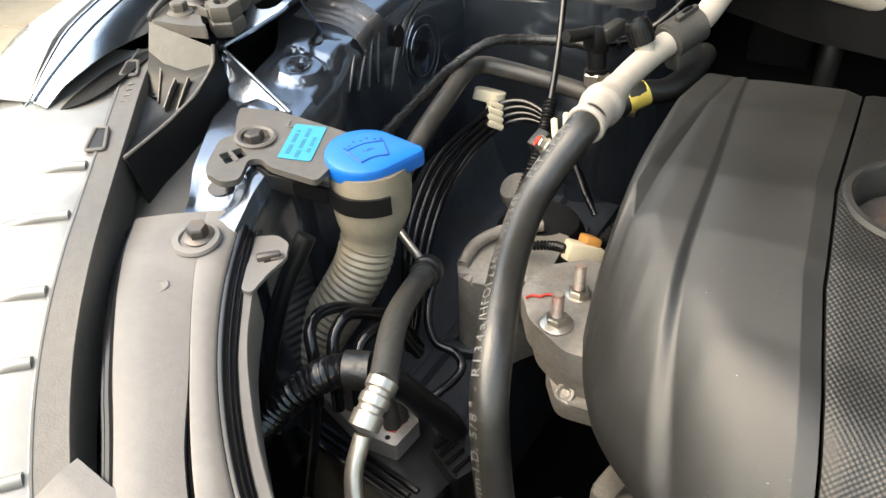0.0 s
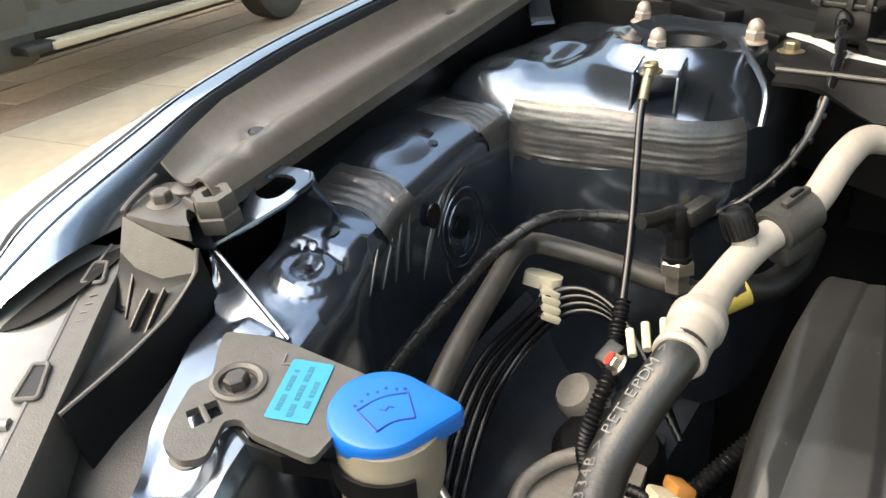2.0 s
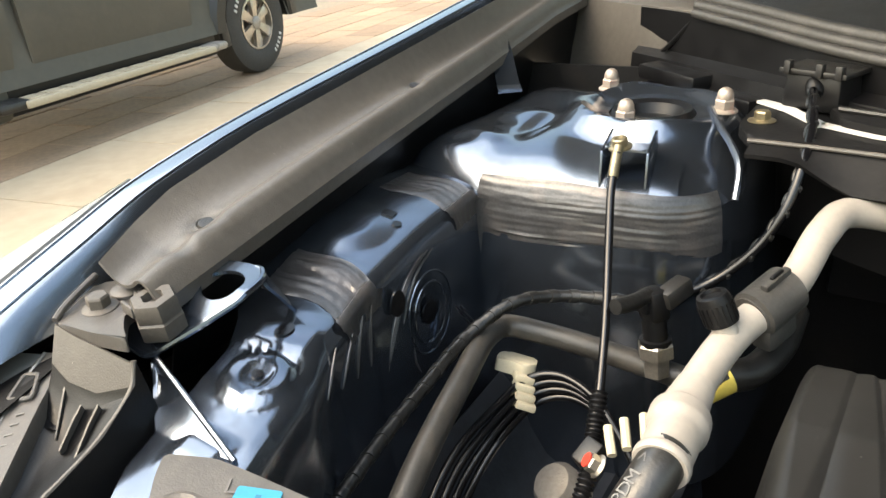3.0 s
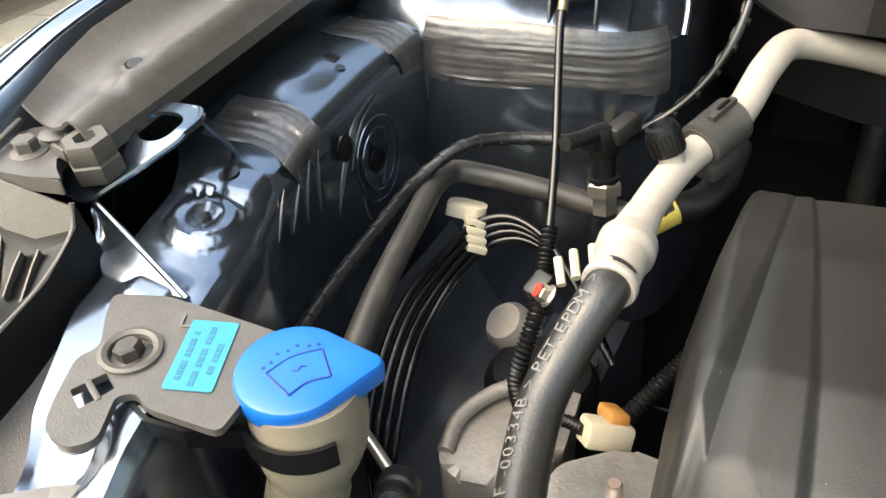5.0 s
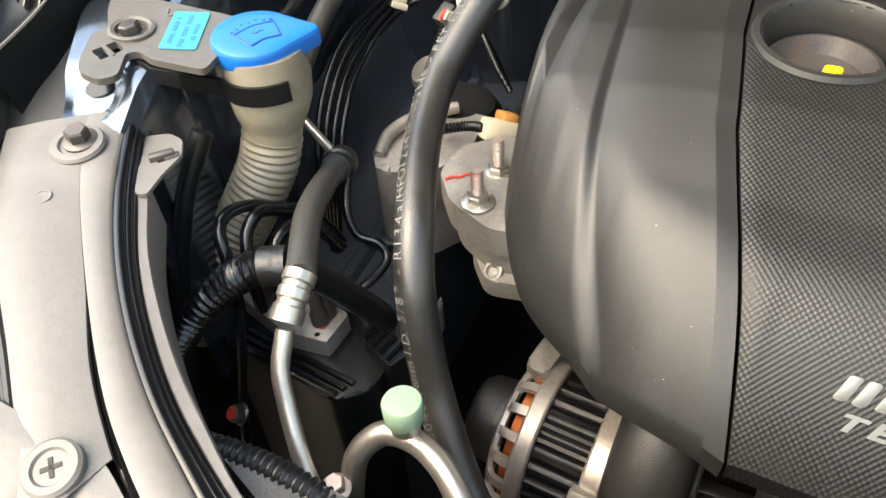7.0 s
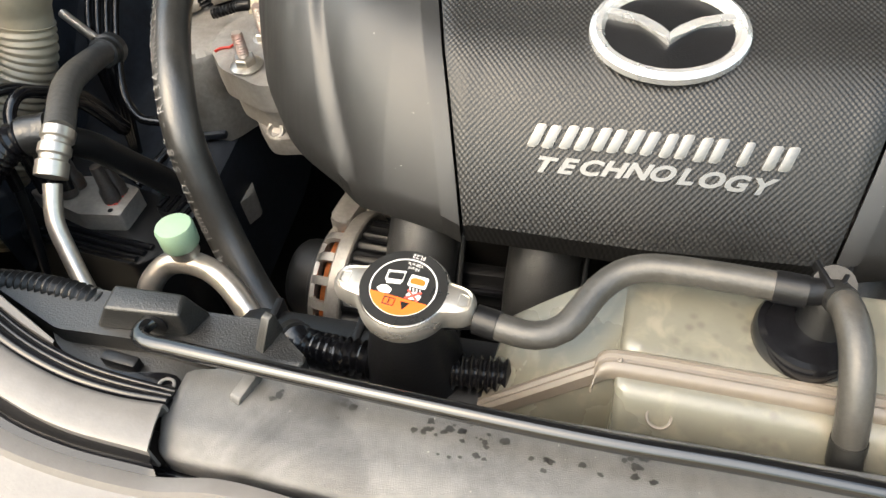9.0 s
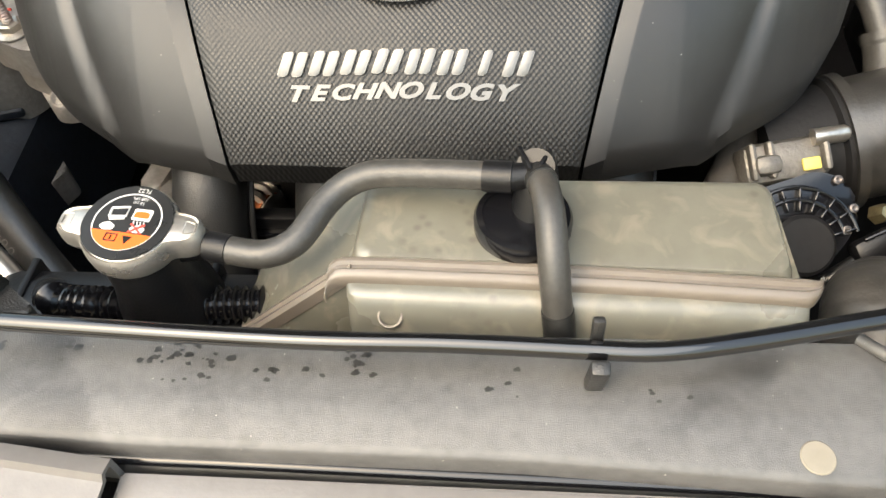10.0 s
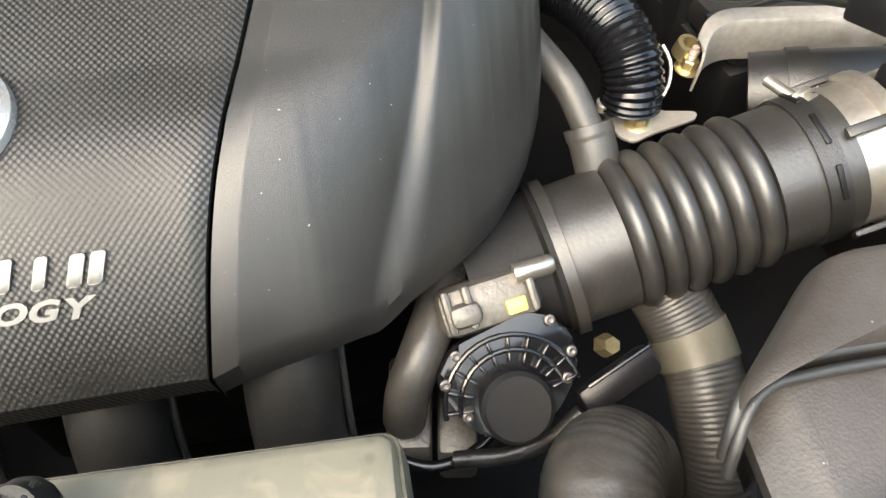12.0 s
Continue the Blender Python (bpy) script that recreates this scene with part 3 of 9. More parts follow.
def rail_cover():
    t = thing("fender_rail_cover", (-0.43, 0.6, 1.05), "dusty dark grey plastic gap cover along the fender", "trim")
    rows = []
    n = 190
    for i in range(n + 1):
        y = 0.315 + 0.75 * (i / n) ** 1.5
        b = V(along(y, LO), y, along(y, LOZ))
        rows.append([cover_top(y, q / 28) for q in range(29)] + [b + V(0.0015, 0, -0.006), b + V(0.0010, 0, -0.014)])
    bm = B()
    sheet(bm, rows, 0.0018)
    part("cover", bm, RAIL_TRIM, t)
    for y in (0.373, 0.60):
        c = cover_top(y, 0.60)
        bm = B()
        lathe(bm, [(0.0082, -0.001), (0.0082, 0.0010), (0.0060, 0.0020), (0.0052, 0.0014), (0.0046, 0.0030), (0.0015, 0.0034), (0, 0.003)], axis_matrix(c, (0.22, -0.1, 1)), 24)
        part("push_rivet", bm, PLASTIC, t)
    bm = B()
    rows = [[V(along(y, LO) - 0.010, y, along(y, LOZ) - 0.004), V(along(y, LO) - 0.012, y, along(y, LOZ) - 0.03), V(along(y, LO) - 0.030, y, 0.98)] for y in (0.33, 0.45, 0.6, 0.8, 1.06)]
    sheet(bm, rows, 0.001)
    part("inner_skirt", bm, BLACK, t)
    return t


rail_cover()

RIN = [(0.17, -0.268), (0.21, -0.279), (0.256, -0.292), (0.283, -0.306), (0.325, -0.319), (0.341, -0.3235), (0.376, -0.339), (0.422, -0.353), (0.50, -0.362), (0.56, -0.366), (0.60, -0.370)]
ROUT = [(0.17, -0.303), (0.184, -0.3095), (0.221, -0.333), (0.266, -0.361), (0.294, -0.368), (0.312, -0.371), (0.341, -0.378), (0.36, -0.392), (0.385, -0.418), (0.42, -0.430), (0.55, -0.436), (0.75, -0.45)]
RZ = [(0.17, 0.960), (0.20, 0.976), (0.225, 0.987), (0.256, 0.993), (0.331, 1.002), (0.376, 1.008), (0.494, 1.0195), (0.56, 1.024), (0.75, 1.030)]


def rail_z(x, y):
    """Height of the pressed rail top: it leans inwards, with pads and dimples."""
    xi = along(y, RIN)
    zz = along(y, RZ) + 0.15 * (xi - 0.009 - x) * min(1.0, max(0.0, (0.60 - y) / 0.08)) * min(1.0, max(0.45, (y - 0.24) / 0.08))
    # the inner edge rolls over
    zz += (0.0005 - 0.0026 * math.exp(-max(0.0, xi - 0.0045 - x) / 0.016)) * min(1.0, max(0.0, (y - 0.30) / 0.05))
    d = math.hypot(x + 0.349, y - 0.334)
    if d < 0.0195:
        zz += 0.0040 * (1 if d < 0.0155 else (0.0195 - d) / 0.004)
        if d < 0.0085:
            zz -= 0.0015 * (1 if d < 0.006 else (0.0085 - d) / 0.0025)
    # square pad round the oval hole
    d = max(abs((x + 0.361) * 0.96 + (y - 0.364) * 0.28) / 0.020, abs((y - 0.364) * 0.96 - (x + 0.361) * 0.28) / 0.0105)
    zz += 0.0026 * max(0.0, min(1.0, (1.35 - d) / 0.6))
    # stepped foot at the front and the dish under the washer bracket
    d = max(abs(x + 0.338) / 0.011, abs(y - 0.287) / 0.008)
    zz += 0.0026 * max(0.0, min(1.0, (1.4 - d) / 0.6))
    d = math.hypot((x + 0.312) / 0.021, (y - 0.216) / 0.020)
    zz -= 0.006 * max(0.0, min(1.0, 2.2 * (1 - d)))
    d = math.hypot((x + 0.405) / 0.030, (y - 0.47) / 0.035)
    zz += 0.003 * max(0.0, min(1.0, 2.0 * (1 - d)))
    zz += 0.003 * math.exp(-((y - 0.385) / 0.010) ** 2) * math.exp(-((x + 0.345) / 0.03) ** 2)
    return zz + 0.0018 * math.sin((y * 7 + x * 4)) * (1 if y > 0.42 else 0.4)


def inner_rail():
    t = thing("inner_fender_rail", (-0.35, 0.4, 0.9), "navy painted sheet-metal side rail with dimples and holes", "car body")
    bm = B()
    rows = []
    n = 150
    for i in range(n + 1):
        y = 0.185 + i * 0.575 / n
        z = along(y, RZ)
        xi, xo = along(y, RIN), along(y, ROUT)
        row = [V(xi + 0.012, y, 0.80), V(xi + 0.006, y, 0.90), V(xi + 0.002, y, z - 0.03), V(xi + 0.0012, y, z - 0.0105), V(xi - 0.0006, y, z - 0.0066), V(xi - 0.0045, y, rail_z(xi - 0.006, y) - 0.0008)]
        m = 44
        for s in range(m + 1):
            u = s / m
            x = (xi - 0.009) * (1 - u) + xo * u
            zz = rail_z(x, y)
            row.append(V(x, y, zz))
        row += [V(xo - 0.001, y, z - 0.006), V(xo - 0.002, y, z - 0.03)]
        rows.append(row)
    sheet(bm, rows, 0)
    part("rail", bm, NAVY, t)
    for nm, (x, y), (rx, ry), k in (("hole", (-0.362, 0.366), (0.0062, 0.0042), 20), ("hole", (-0.393, 0.497), (0.0062, 0.0062), 4), ("hole", (-0.3815, 0.4905), (0.0034, 0.0034), 16), ("hole", (-0.349, 0.334), (0.0032, 0.0032), 16), ("hole", (-0.313, 0.2235), (0.0085, 0.0060), 20)):
        bm = B()
        e = 0.005
        slope = V(-(rail_z(x + e, y) - rail_z(x - e, y)) / (2 * e), -(rail_z(x, y + e) - rail_z(x, y - e)) / (2 * e), 1)
        prism(bm, circle(0, 0, rx, k, ry), -0.003, 0.0008, axis_matrix((x, y, rail_z(x, y) + 0.0003), slope) @ pose(0, 0, 0, 0, 0, 17 if k > 4 else 40))
        part(nm, bm, GLOSS_BLACK, t, "dark punched hole")
    for y, z, r in ((0.484, 0.966, 0.030), (0.484, 0.966, 0.022)):
        bm = B()
        wx = along(y, RIN) + 0.005
        tube(bm, [V(wx + 0.0012 - 0.03 * (z + r * math.sin(a) - 0.966) * 0.3, y + r * 0.8 * math.cos(a), z + r * math.sin(a)) for a in [2 * math.pi * k / 32 for k in range(33)]], 0.0009, 8, raw=True, caps=False)
        part("pressed_ring", bm, NAVY, t)
    for y, z, ry_, rz_ in ((0.447, 0.992, 0.007, 0.009), (0.484, 0.966, 0.008, 0.009)):
        bm = B()
        prism(bm, circle(0, 0, ry_, 20, rz_), 0, 0.0012, Matrix.Translation((along(y, RIN) + 0.0048, y, z)) @ Matrix(((0, 0, 1, 0), (1, 0, 0, 0), (0, 1, 0, 0), (0, 0, 0, 1))))
        part("hole", bm, GLOSS_BLACK, t, "dark punched hole")
    # hand-brushed ridges of sealer down the inner wall
    for line in (((0.492, 1.008), (0.470, 1.000), (0.457, 0.988), (0.447, 0.974), (0.435, 0.955)), ((0.499, 1.006), (0.478, 0.999), (0.466, 0.988), (0.455, 0.972)), ((0.486, 1.008), (0.464, 0.999), (0.452, 0.986), (0.441, 0.970), (0.432, 0.950)),
                 ((0.464, 0.956), (0.463, 0.939), (0.471, 0.921)), ((0.520, 0.953), (0.532, 0.935), (0.548, 0.915)), ((0.525, 0.951), (0.537, 0.934), (0.551, 0.918)), ((0.378, 1.003), (0.369, 0.994), (0.359, 0.984)), ((0.398, 0.999), (0.388, 0.988), (0.378, 0.976)), ((0.412, 1.002), (0.403, 0.988), (0.396, 0.970)), ((0.424, 1.002), (0.418, 0.985), (0.414, 0.966))):
        bm = B()
        tube(bm, [V(along(y, RIN) + 0.0022 + 0.03 * max(0.0, 0.99 - z), y, z) for y, z in line], lambda u: 0.0003 + 0.0008 * math.sin(math.pi * min(1.0, max(0.0, u))), 8, 0.002)
        part("sealer_ridge", bm, SEALANT, t)
    # brushed seam sealer where the panels overlap
    for y0, y1, amp in ((0.392, 0.434, 0.0008), (0.528, 0.566, 0.0009)):
        bm = B()
        rows = []
        for i in range(25):
            y = y0 + (y1 - y0) * i / 24
            z = along(y, RZ)
            xi = along(y, RIN)
            row = []
            for s in range(40):
                u = 0.36 + 0.64 * s / 39
                edge = 0.0005 * math.sin(math.pi * i / 24) ** 0.5
                wob = amp * noise.noise(V(u * 3, y * 420, 1.7)) + 0.0004 * noise.noise(V(u * 25, y * 300, 4))
                if u < 0.45:
                    x, zz = xi + 0.0035 - 0.0015 * (u / 0.45), z - 0.055 + 0.05 * (u / 0.45)
                    row.append(V(x + edge + wob, y + 0.004 * math.sin(u * 13 + y * 90), zz - 0.02 * (0.45 - u) * (1 + noise.noise(V(y * 300, 2, 7)))))
                elif u < 0.55:
                    a = (u - 0.45) / 0.1 * math.pi / 2
                    row.append(V(xi - 0.003 + 0.005 * math.cos(a) + edge * 0.7, y + 0.003 * math.sin(u * 9), z - 0.005 + 0.0056 * math.sin(a) + edge * 0.7))
                else:
                    x = xi - 0.004 - 0.055 * (u - 0.55) / 0.45
                    yy = y + 0.004 * math.sin(u * 11)
                    row.append(V(x, yy, rail_z(x, yy) + 0.0004 + edge * (1 - 0.4 * u) + wob))
            rows.append(row)
        sheet(bm, rows, 0)
        part("seam_sealer", bm, SEALANT, t, "brushed grey seam sealer")
    return t


inner_rail()


def strut_tower():
    t = thing("strut_tower", (-0.28, 0.66, 0.9), "glossy navy suspension strut tower with brushed sealer", "car body")
    C = V(-0.284, 0.697, 0)
    # plan of the tower with its shelf to the fender, as one closed line
    plan = spline([(-0.375, 0.5705, 0), (-0.355, 0.5695, 0), (-0.310, 0.571, 0), (-0.265, 0.576, 0), (-0.230, 0.588, 0), (-0.207, 0.612, 0), (-0.198, 0.652, 0), (-0.197, 0.70, 0), (-0.202, 0.76, 0), (-0.24, 0.795, 0), (-0.32, 0.80, 0), (-0.44, 0.80, 0), (-0.452, 0.77, 0), (-0.452, 0.66, 0), (-0.450, 0.592, 0), (-0.440, 0.582, 0), (-0.410, 0.5755, 0), (-0.375, 0.5705, 0)], 0.004)[:-1]

    def height(x, y):
        """The pressed top: a slope up to the ring, swages towards the fender."""
        r = math.hypot(x - C.x, (y - C.y) * 0.98)
        z = 1.0475 + 0.004 * max(0.0, min(1.0, (y - 0.58) / 0.06))
        z += 0.013 / (1 + math.exp((r - 0.066) / 0.0030)) + 0.004 * math.exp(-((r - 0.057) / 0.006) ** 2)
        z -= 0.007 / (1 + math.exp((r - 0.045) / 0.004))
        z += 0.005 * math.exp(-((x + 0.392) / 0.020) ** 2 - ((y - 0.612) / 0.013) ** 2)
        z -= 0.006 * math.exp(-((x + 0.404) / 0.014) ** 2 - ((y - 0.608) / 0.008) ** 2)
        z += 0.004 * math.exp(-((x + 0.385) / 0.030) ** 2 - ((y - 0.672) / 0.014) ** 2)
        z -= 0.005 * math.exp(-((x + 0.360) / 0.010) ** 2 - ((y - 0.645) / 0.022) ** 2)
        z -= 0.004 * math.exp(-((x + 0.345) / 0.012) ** 2 - ((y - 0.735) / 0.02) ** 2)
        z -= 3.6 * max(0.0, x + 0.272) ** 2 * max(0.0, min(1.0, (0.68 - y) / 0.05))
        return z + 0.0012 * math.sin(x * 70 + y * 40)

    def outward(i, d):
        a, b = plan[i - 1], plan[(i + 1) % len(plan)]
        o = V(b.y - a.y, a.x - b.x, 0).normalized()
        return plan[i] + o * d

    rows = []
    for d, z in ((0.016, 0.80), (0.014, 0.86), (0.010, 0.92), (0.006, 0.97), (0.0036, 0.995), (0.0018, 1.010), (0.0, 1.021)):
        rows.append([(lambda q: V(q.x, q.y, z))(outward(i, d)) for i in range(len(plan))])
    for v in (0.006, 0.016, 0.03, 0.05, 0.075, 0.10, 0.13, 0.16, 0.19, 0.22, 0.25, 0.28, 0.31, 0.34, 0.37, 0.40, 0.43, 0.46, 0.49, 0.52, 0.55, 0.58, 0.62, 0.66, 0.70, 0.75, 0.80, 0.86, 0.93, 1.0):
        row = []
        for p in plan:
            d = p - C
            q = p.lerp(C + d.normalized() * 0.033, v)
            s = (p - q).length
            row.append(V(q.x, q.y, 1.021 + (height(q.x, q.y) - 1.021) * (1 - math.exp(-s / 0.0170))))
        rows.append(row)
    rows.append([V(C.x + (p - C).normalized().x * 0.030, C.y + (p - C).normalized().y * 0.030, 1.035) for p in plan])
    bm = B()
    sheet(bm, rows, 0, closed=True)
    part("tower", bm, NAVY, t)
    bm = B()
    lathe(bm, [(0.034, 1.052), (0.030, 1.060), (0.024, 1.058), (0.02, 1.050), (0.010, 1.052), (0, 1.052)], Matrix.Translation((C.x, C.y, 0)), 36, close=False)
    part("top_bearing", bm, BLACK, t)
    # flange seam down the outer right of the top
    bm = B()
    tube(bm, [(-0.238, 0.690, 1.0655), (-0.226, 0.672, 1.058), (-0.212, 0.655, 1.050), (-0.202, 0.640, 1.040), (-0.199, 0.625, 1.022)], 0.0026, 8)
    part("rolled_seam", bm, NAVY, t)
    # sealer band across the front of the tower
    i0 = min(range(len(plan)), key=lambda i: (plan[i] - V(-0.366, 0.570, 0)).length)
    i1 = min(range(len(plan)), key=lambda i: (plan[i] - V(-0.206, 0.614, 0)).length)
    ids = list(range(i0, i1 + 1))
    bm = B()
    rows = []
    for k in range(41):
        v = k / 40
        row = []
        for n_, i in enumerate(ids):
            u = n_ / (len(ids) - 1)
            z = 1.033 - (0.042 + 0.004 * math.sin(u * 7)) * v + 0.0025 * math.sin(u * 5)
            d = lerp_line([(0.97, 0.006), (0.995, 0.0036), (1.010, 0.0018), (1.021, 0.0), (1.030, -0.0038), (1.036, -0.0078)], z)
            edge = 0.0007 * min(1, math.sin(math.pi * v) * 2.5)
            wob = 0.0007 * noise.noise(V(u * 2.2, z * 420 + 0.4 * math.sin(u * 9), 3.1)) + 0.0003 * noise.noise(V(u * 18, z * 500, 9))
            q = outward(i, d + edge + wob)
            row.append(V(q.x, q.y, z))
        rows.append(row)
    sheet(bm, rows, 0)
    part("seam_sealer", bm, SEALANT, t, "brushed grey seam sealer")
    # sealer down the corner with the side rail
    bm = B()
    rows = []
    for i in range(41):
        z = 0.90 + 0.118 * i / 40
        row = []
        for k in range(13):
            u = k / 12
            wob = 0.0010 * noise.noise(V(u * 9, z * 45, 5))
            a = u * math.pi / 2
            row.append(V(-0.3655 + 0.010 * (1 - math.cos(a)) + wob, 0.5685 - 0.010 * (1 - math.sin(a)) - 0.012 * max(0, 1.0 - z) * 1.6 + wob, z))
        rows.append(row)
    sheet(bm, rows, 0)
    part("seam_sealer", bm, SEALANT, t, "brushed grey seam sealer")
    # earth bracket: two flat tabs on the slope and a folded channel that stands proud
    def top(x, y):
        edge = lerp_line([(-0.31, 0.571), (-0.265, 0.576), (-0.230, 0.588), (-0.21, 0.607)], x)
        return 1.021 + (height(x, y) - 1.021) * (1 - math.exp(-max(0.0, y - edge) / 0.0170))

    m = Matrix.Translation((-0.2625, 0.596, 1.0610)) @ pose(0, 0, 0, 4, 0, 12)
    bm = B()
    prism(bm, rounded([(-0.0140, -0.018), (-0.008, -0.017), (0.008, -0.0185), (0.0140, -0.017), (0.0140, 0.020), (-0.0140, 0.020)], 0.002), -0.0012, 0.0, m @ pose(0, 0, 0, -14, 6, 0), 0.0003)
    bracket = part("earth_bracket", bm, NAVY, t)
    for sx in (-1, 1):
        bm = B()
        prism(bm, rounded([(-0.027, -0.020), (-0.020, 0.0035), (0.019, 0.0050), (0.024, -0.006), (0.024, -0.018)], 0.002), -0.0007, 0.0007, m @ Matrix(((0, 0, 1, sx * 0.0146), (1, 0, 0, 0), (0, 1, 0, 0), (0, 0, 0, 1))), 0.0004)
        part("side_flange", bm, NAVY, bracket)
        bm = B()
        inner, outer = [V(sx * 0.0150, -0.014, 0), V(sx * 0.0150, 0.022, 0)], [V(sx * 0.0330, -0.009, 0), V(sx * 0.0335, 0.019, 0)]
        rows = []
        for k in range(9):
            row = []
            for q in range(7):
                p = m @ inner[0].lerp(inner[1], k / 8).lerp(outer[0].lerp(outer[1], 0.10 * (q == 6 and k in (0, 8)) + k / 8), q / 6)
                row.append(V(p.x, p.y, top(p.x, p.y) + 0.0012))
            rows.append(row)
        sheet(bm, rows, 0.001)
        part("weld_tab", bm, NAVY, bracket)
    return t


strut_tower()
for p in ((-0.288, 0.651, 1.0600), (-0.231, 0.700, 1.0615), (-0.336, 0.738, 1.0615)):
    hex_bolt("strut_nut", p, (0.05, -0.05, 1), 0.0130, NUT_ZINC, "pale zinc flange nut with red paint mark and stud cap", group="strut nuts", dome=True, flange=1.35)

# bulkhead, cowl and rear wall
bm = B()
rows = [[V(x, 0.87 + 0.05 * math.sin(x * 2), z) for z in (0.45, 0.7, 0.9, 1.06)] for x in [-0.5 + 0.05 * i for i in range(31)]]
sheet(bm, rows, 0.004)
solo("bulkhead", bm, DARK, "grimy firewall behind the engine, near-black for its shade", "bulkhead", kind="structure")


bm = B()
box(bm, (0.060, 0.012, 0.065), pose(-0.120, 0.765, 0.930, 0, 0, 3), 0.006)
box(bm, (0.050, 0.006, 0.006), pose(-0.120, 0.757, 0.958), 0.002)
box(bm, (0.02, 0.11, 0.03), pose(-0.120, 0.82, 0.930), 0.004)
solo("bulkhead_plate", bm, BLACK, "dark pressed plate on the firewall", "plate")
bm = B()
tube(bm, [(-0.072, 0.742, 0.95), (-0.070, 0.735, 0.92), (-0.068, 0.735, 0.86), (-0.07, 0.74, 0.80)], 0.011, 14)
solo("bulkhead_hose", bm, RUBBER, "black hose hanging on the firewall", "hose")

COWL = [(-0.46, 0.94), (-0.33, 0.86), (-0.19, 0.765), (-0.09, 0.712), (0.1, 0.67), (0.6, 0.68), (1.4, 0.75)]


def cowl():
    t = thing("windscreen_cowl", (-0.1, 0.85, 1.05), "dark grey plastic cowl with a ribbed seal below the windscreen", "cowl")
    xs = [-0.300 + 0.034 * i for i in range(50)]

    def rise(x):
        return lerp_line([(-0.30, 0.006), (-0.25, 0.002), (-0.15, -0.008), (-0.07, -0.012), (1.4, -0.012)], x)

    # black front wall with a stepped shelf
    bm = B()
    sheet(bm, [[V(x, lerp_line(COWL, x) + a, b + (rise(x) if b > 1.09 else 0)) for a, b in ((-0.035, 0.96), (-0.035, 1.044), (-0.020, 1.048), (-0.016, 1.066), (0.004, 1.070), (0.004, 1.1035))] for x in [-0.365 + 0.035 * i for i in range(51)]], 0.003)
    part("panel", bm, BLACK, t)
    # ribbed seal along the top of the wall
    for a, b, r in ((-0.001, 1.1045, 0.0042), (0.006, 1.1105, 0.0046), (0.014, 1.1165, 0.0050)):
        bm = B()
        tube(bm, [V(x, lerp_line(COWL, x) + a, b + rise(x)) for x in xs], r, 10, 0.02)
        part("weather_seal", bm, DUSTY_RUBBER, t, "dusty grey ribbed rubber seal")
    bm = B()
    sheet(bm, [[V(x, lerp_line(COWL, x) + a, b + rise(x)) for a, b in ((0.018, 1.116), (0.05, 1.124), (0.14, 1.150), (0.30, 1.20))] for x in xs], 0.003)
    top = part("top_panel", bm, PLASTIC, t)
    # air grille: a lattice of bars over a dark opening
    def on_top(x, a, lift):
        return V(x, lerp_line(COWL, x) + a, 1.116 + rise(x) + lerp_line([(0.018, 0.0), (0.05, 0.008), (0.14, 0.034), (0.30, 0.084)], a) + lift)

    bm = B()
    sheet(bm, [[on_top(x, a, 0.0034) for a in (0.026, 0.05, 0.10, 0.14)] for x in [-0.130 + 0.02 * i for i in range(16)]], 0.001)
    part("opening", bm, GLOSS_BLACK, top)
    bm = B()
    for i in range(31):
        x = -0.130 + 0.01 * i
        tube(bm, [on_top(x, a, 0.0052) for a in (0.026, 0.05, 0.10, 0.14)], 0.0014, 6, 0.02)
    for j in range(12):
        tube(bm, [on_top(-0.130 + 0.03 * i, 0.027 + 0.010 * j, 0.0056) for i in range(11)], 0.0014, 6, 0.02)
    part("air_grille", bm, PLASTIC, top)
    # dusty end plate beside the fender, with a curved inner edge and a ledge
    bm = B()
    rows = []
    for k in range(15):
        v = k / 14
        z = 1.030 + 0.080 * v
        right = -0.372 + 0.074 * max(0.0, (z - 1.046) / 0.064) ** 0.75 if z > 1.046 else -0.372
        rows.append([V(x, lerp_line(COWL, x) - 0.003 + 0.010 * v * v - 0.004 * math.sin(math.pi * q / 16), z) for q, x in [(q, -0.56 + (right + 0.56) * q / 16) for q in range(17)]])
    rows.append([p + V(0.0, 0.010, 0.004) for p in rows[-1]])
    rows.append([p + V(0.0, 0.030, 0.001) for p in rows[-1]])
    sheet(bm, rows, 0.003)
    cover = part("corner_cover", bm, RAIL_TRIM, t, "dusty grey-brown corner plate")
    bm = B()
    tube(bm, [r[16] + V(0.001, -0.003, 0) for r in rows[:15]], 0.0022, 8)
    part("edge_bead", bm, BLACK, cover)
    for k in range(6):
        x = -0.50 + 0.034 * k
        bm = B()
        box(bm, (0.020, 0.012, 0.022), Matrix.Translation((x, lerp_line(COWL, x) + 0.044, 1.126)) @ pose(0, 0, 0, 0, 0, -30), 0.002)
        part("notch_block", bm, BLACK, cover)
    # clipped box and ledge on the shelf behind the tower
    bm = B()
    for x0, x1, z0, z1, d in ((-0.345, -0.265, 1.052, 1.066, 0.026), (-0.255, -0.215, 1.046, 1.058, 0.020)):
        xm = (x0 + x1) / 2
        box(bm, (x1 - x0, d, z1 - z0), Matrix.Translation((xm, lerp_line(COWL, xm) - 0.030, (z0 + z1) / 2)) @ pose(0, 0, 0, 0, 0, -34), 0.003)
    part("shelf_step", bm, BLACK, t)
    return t


cowl()


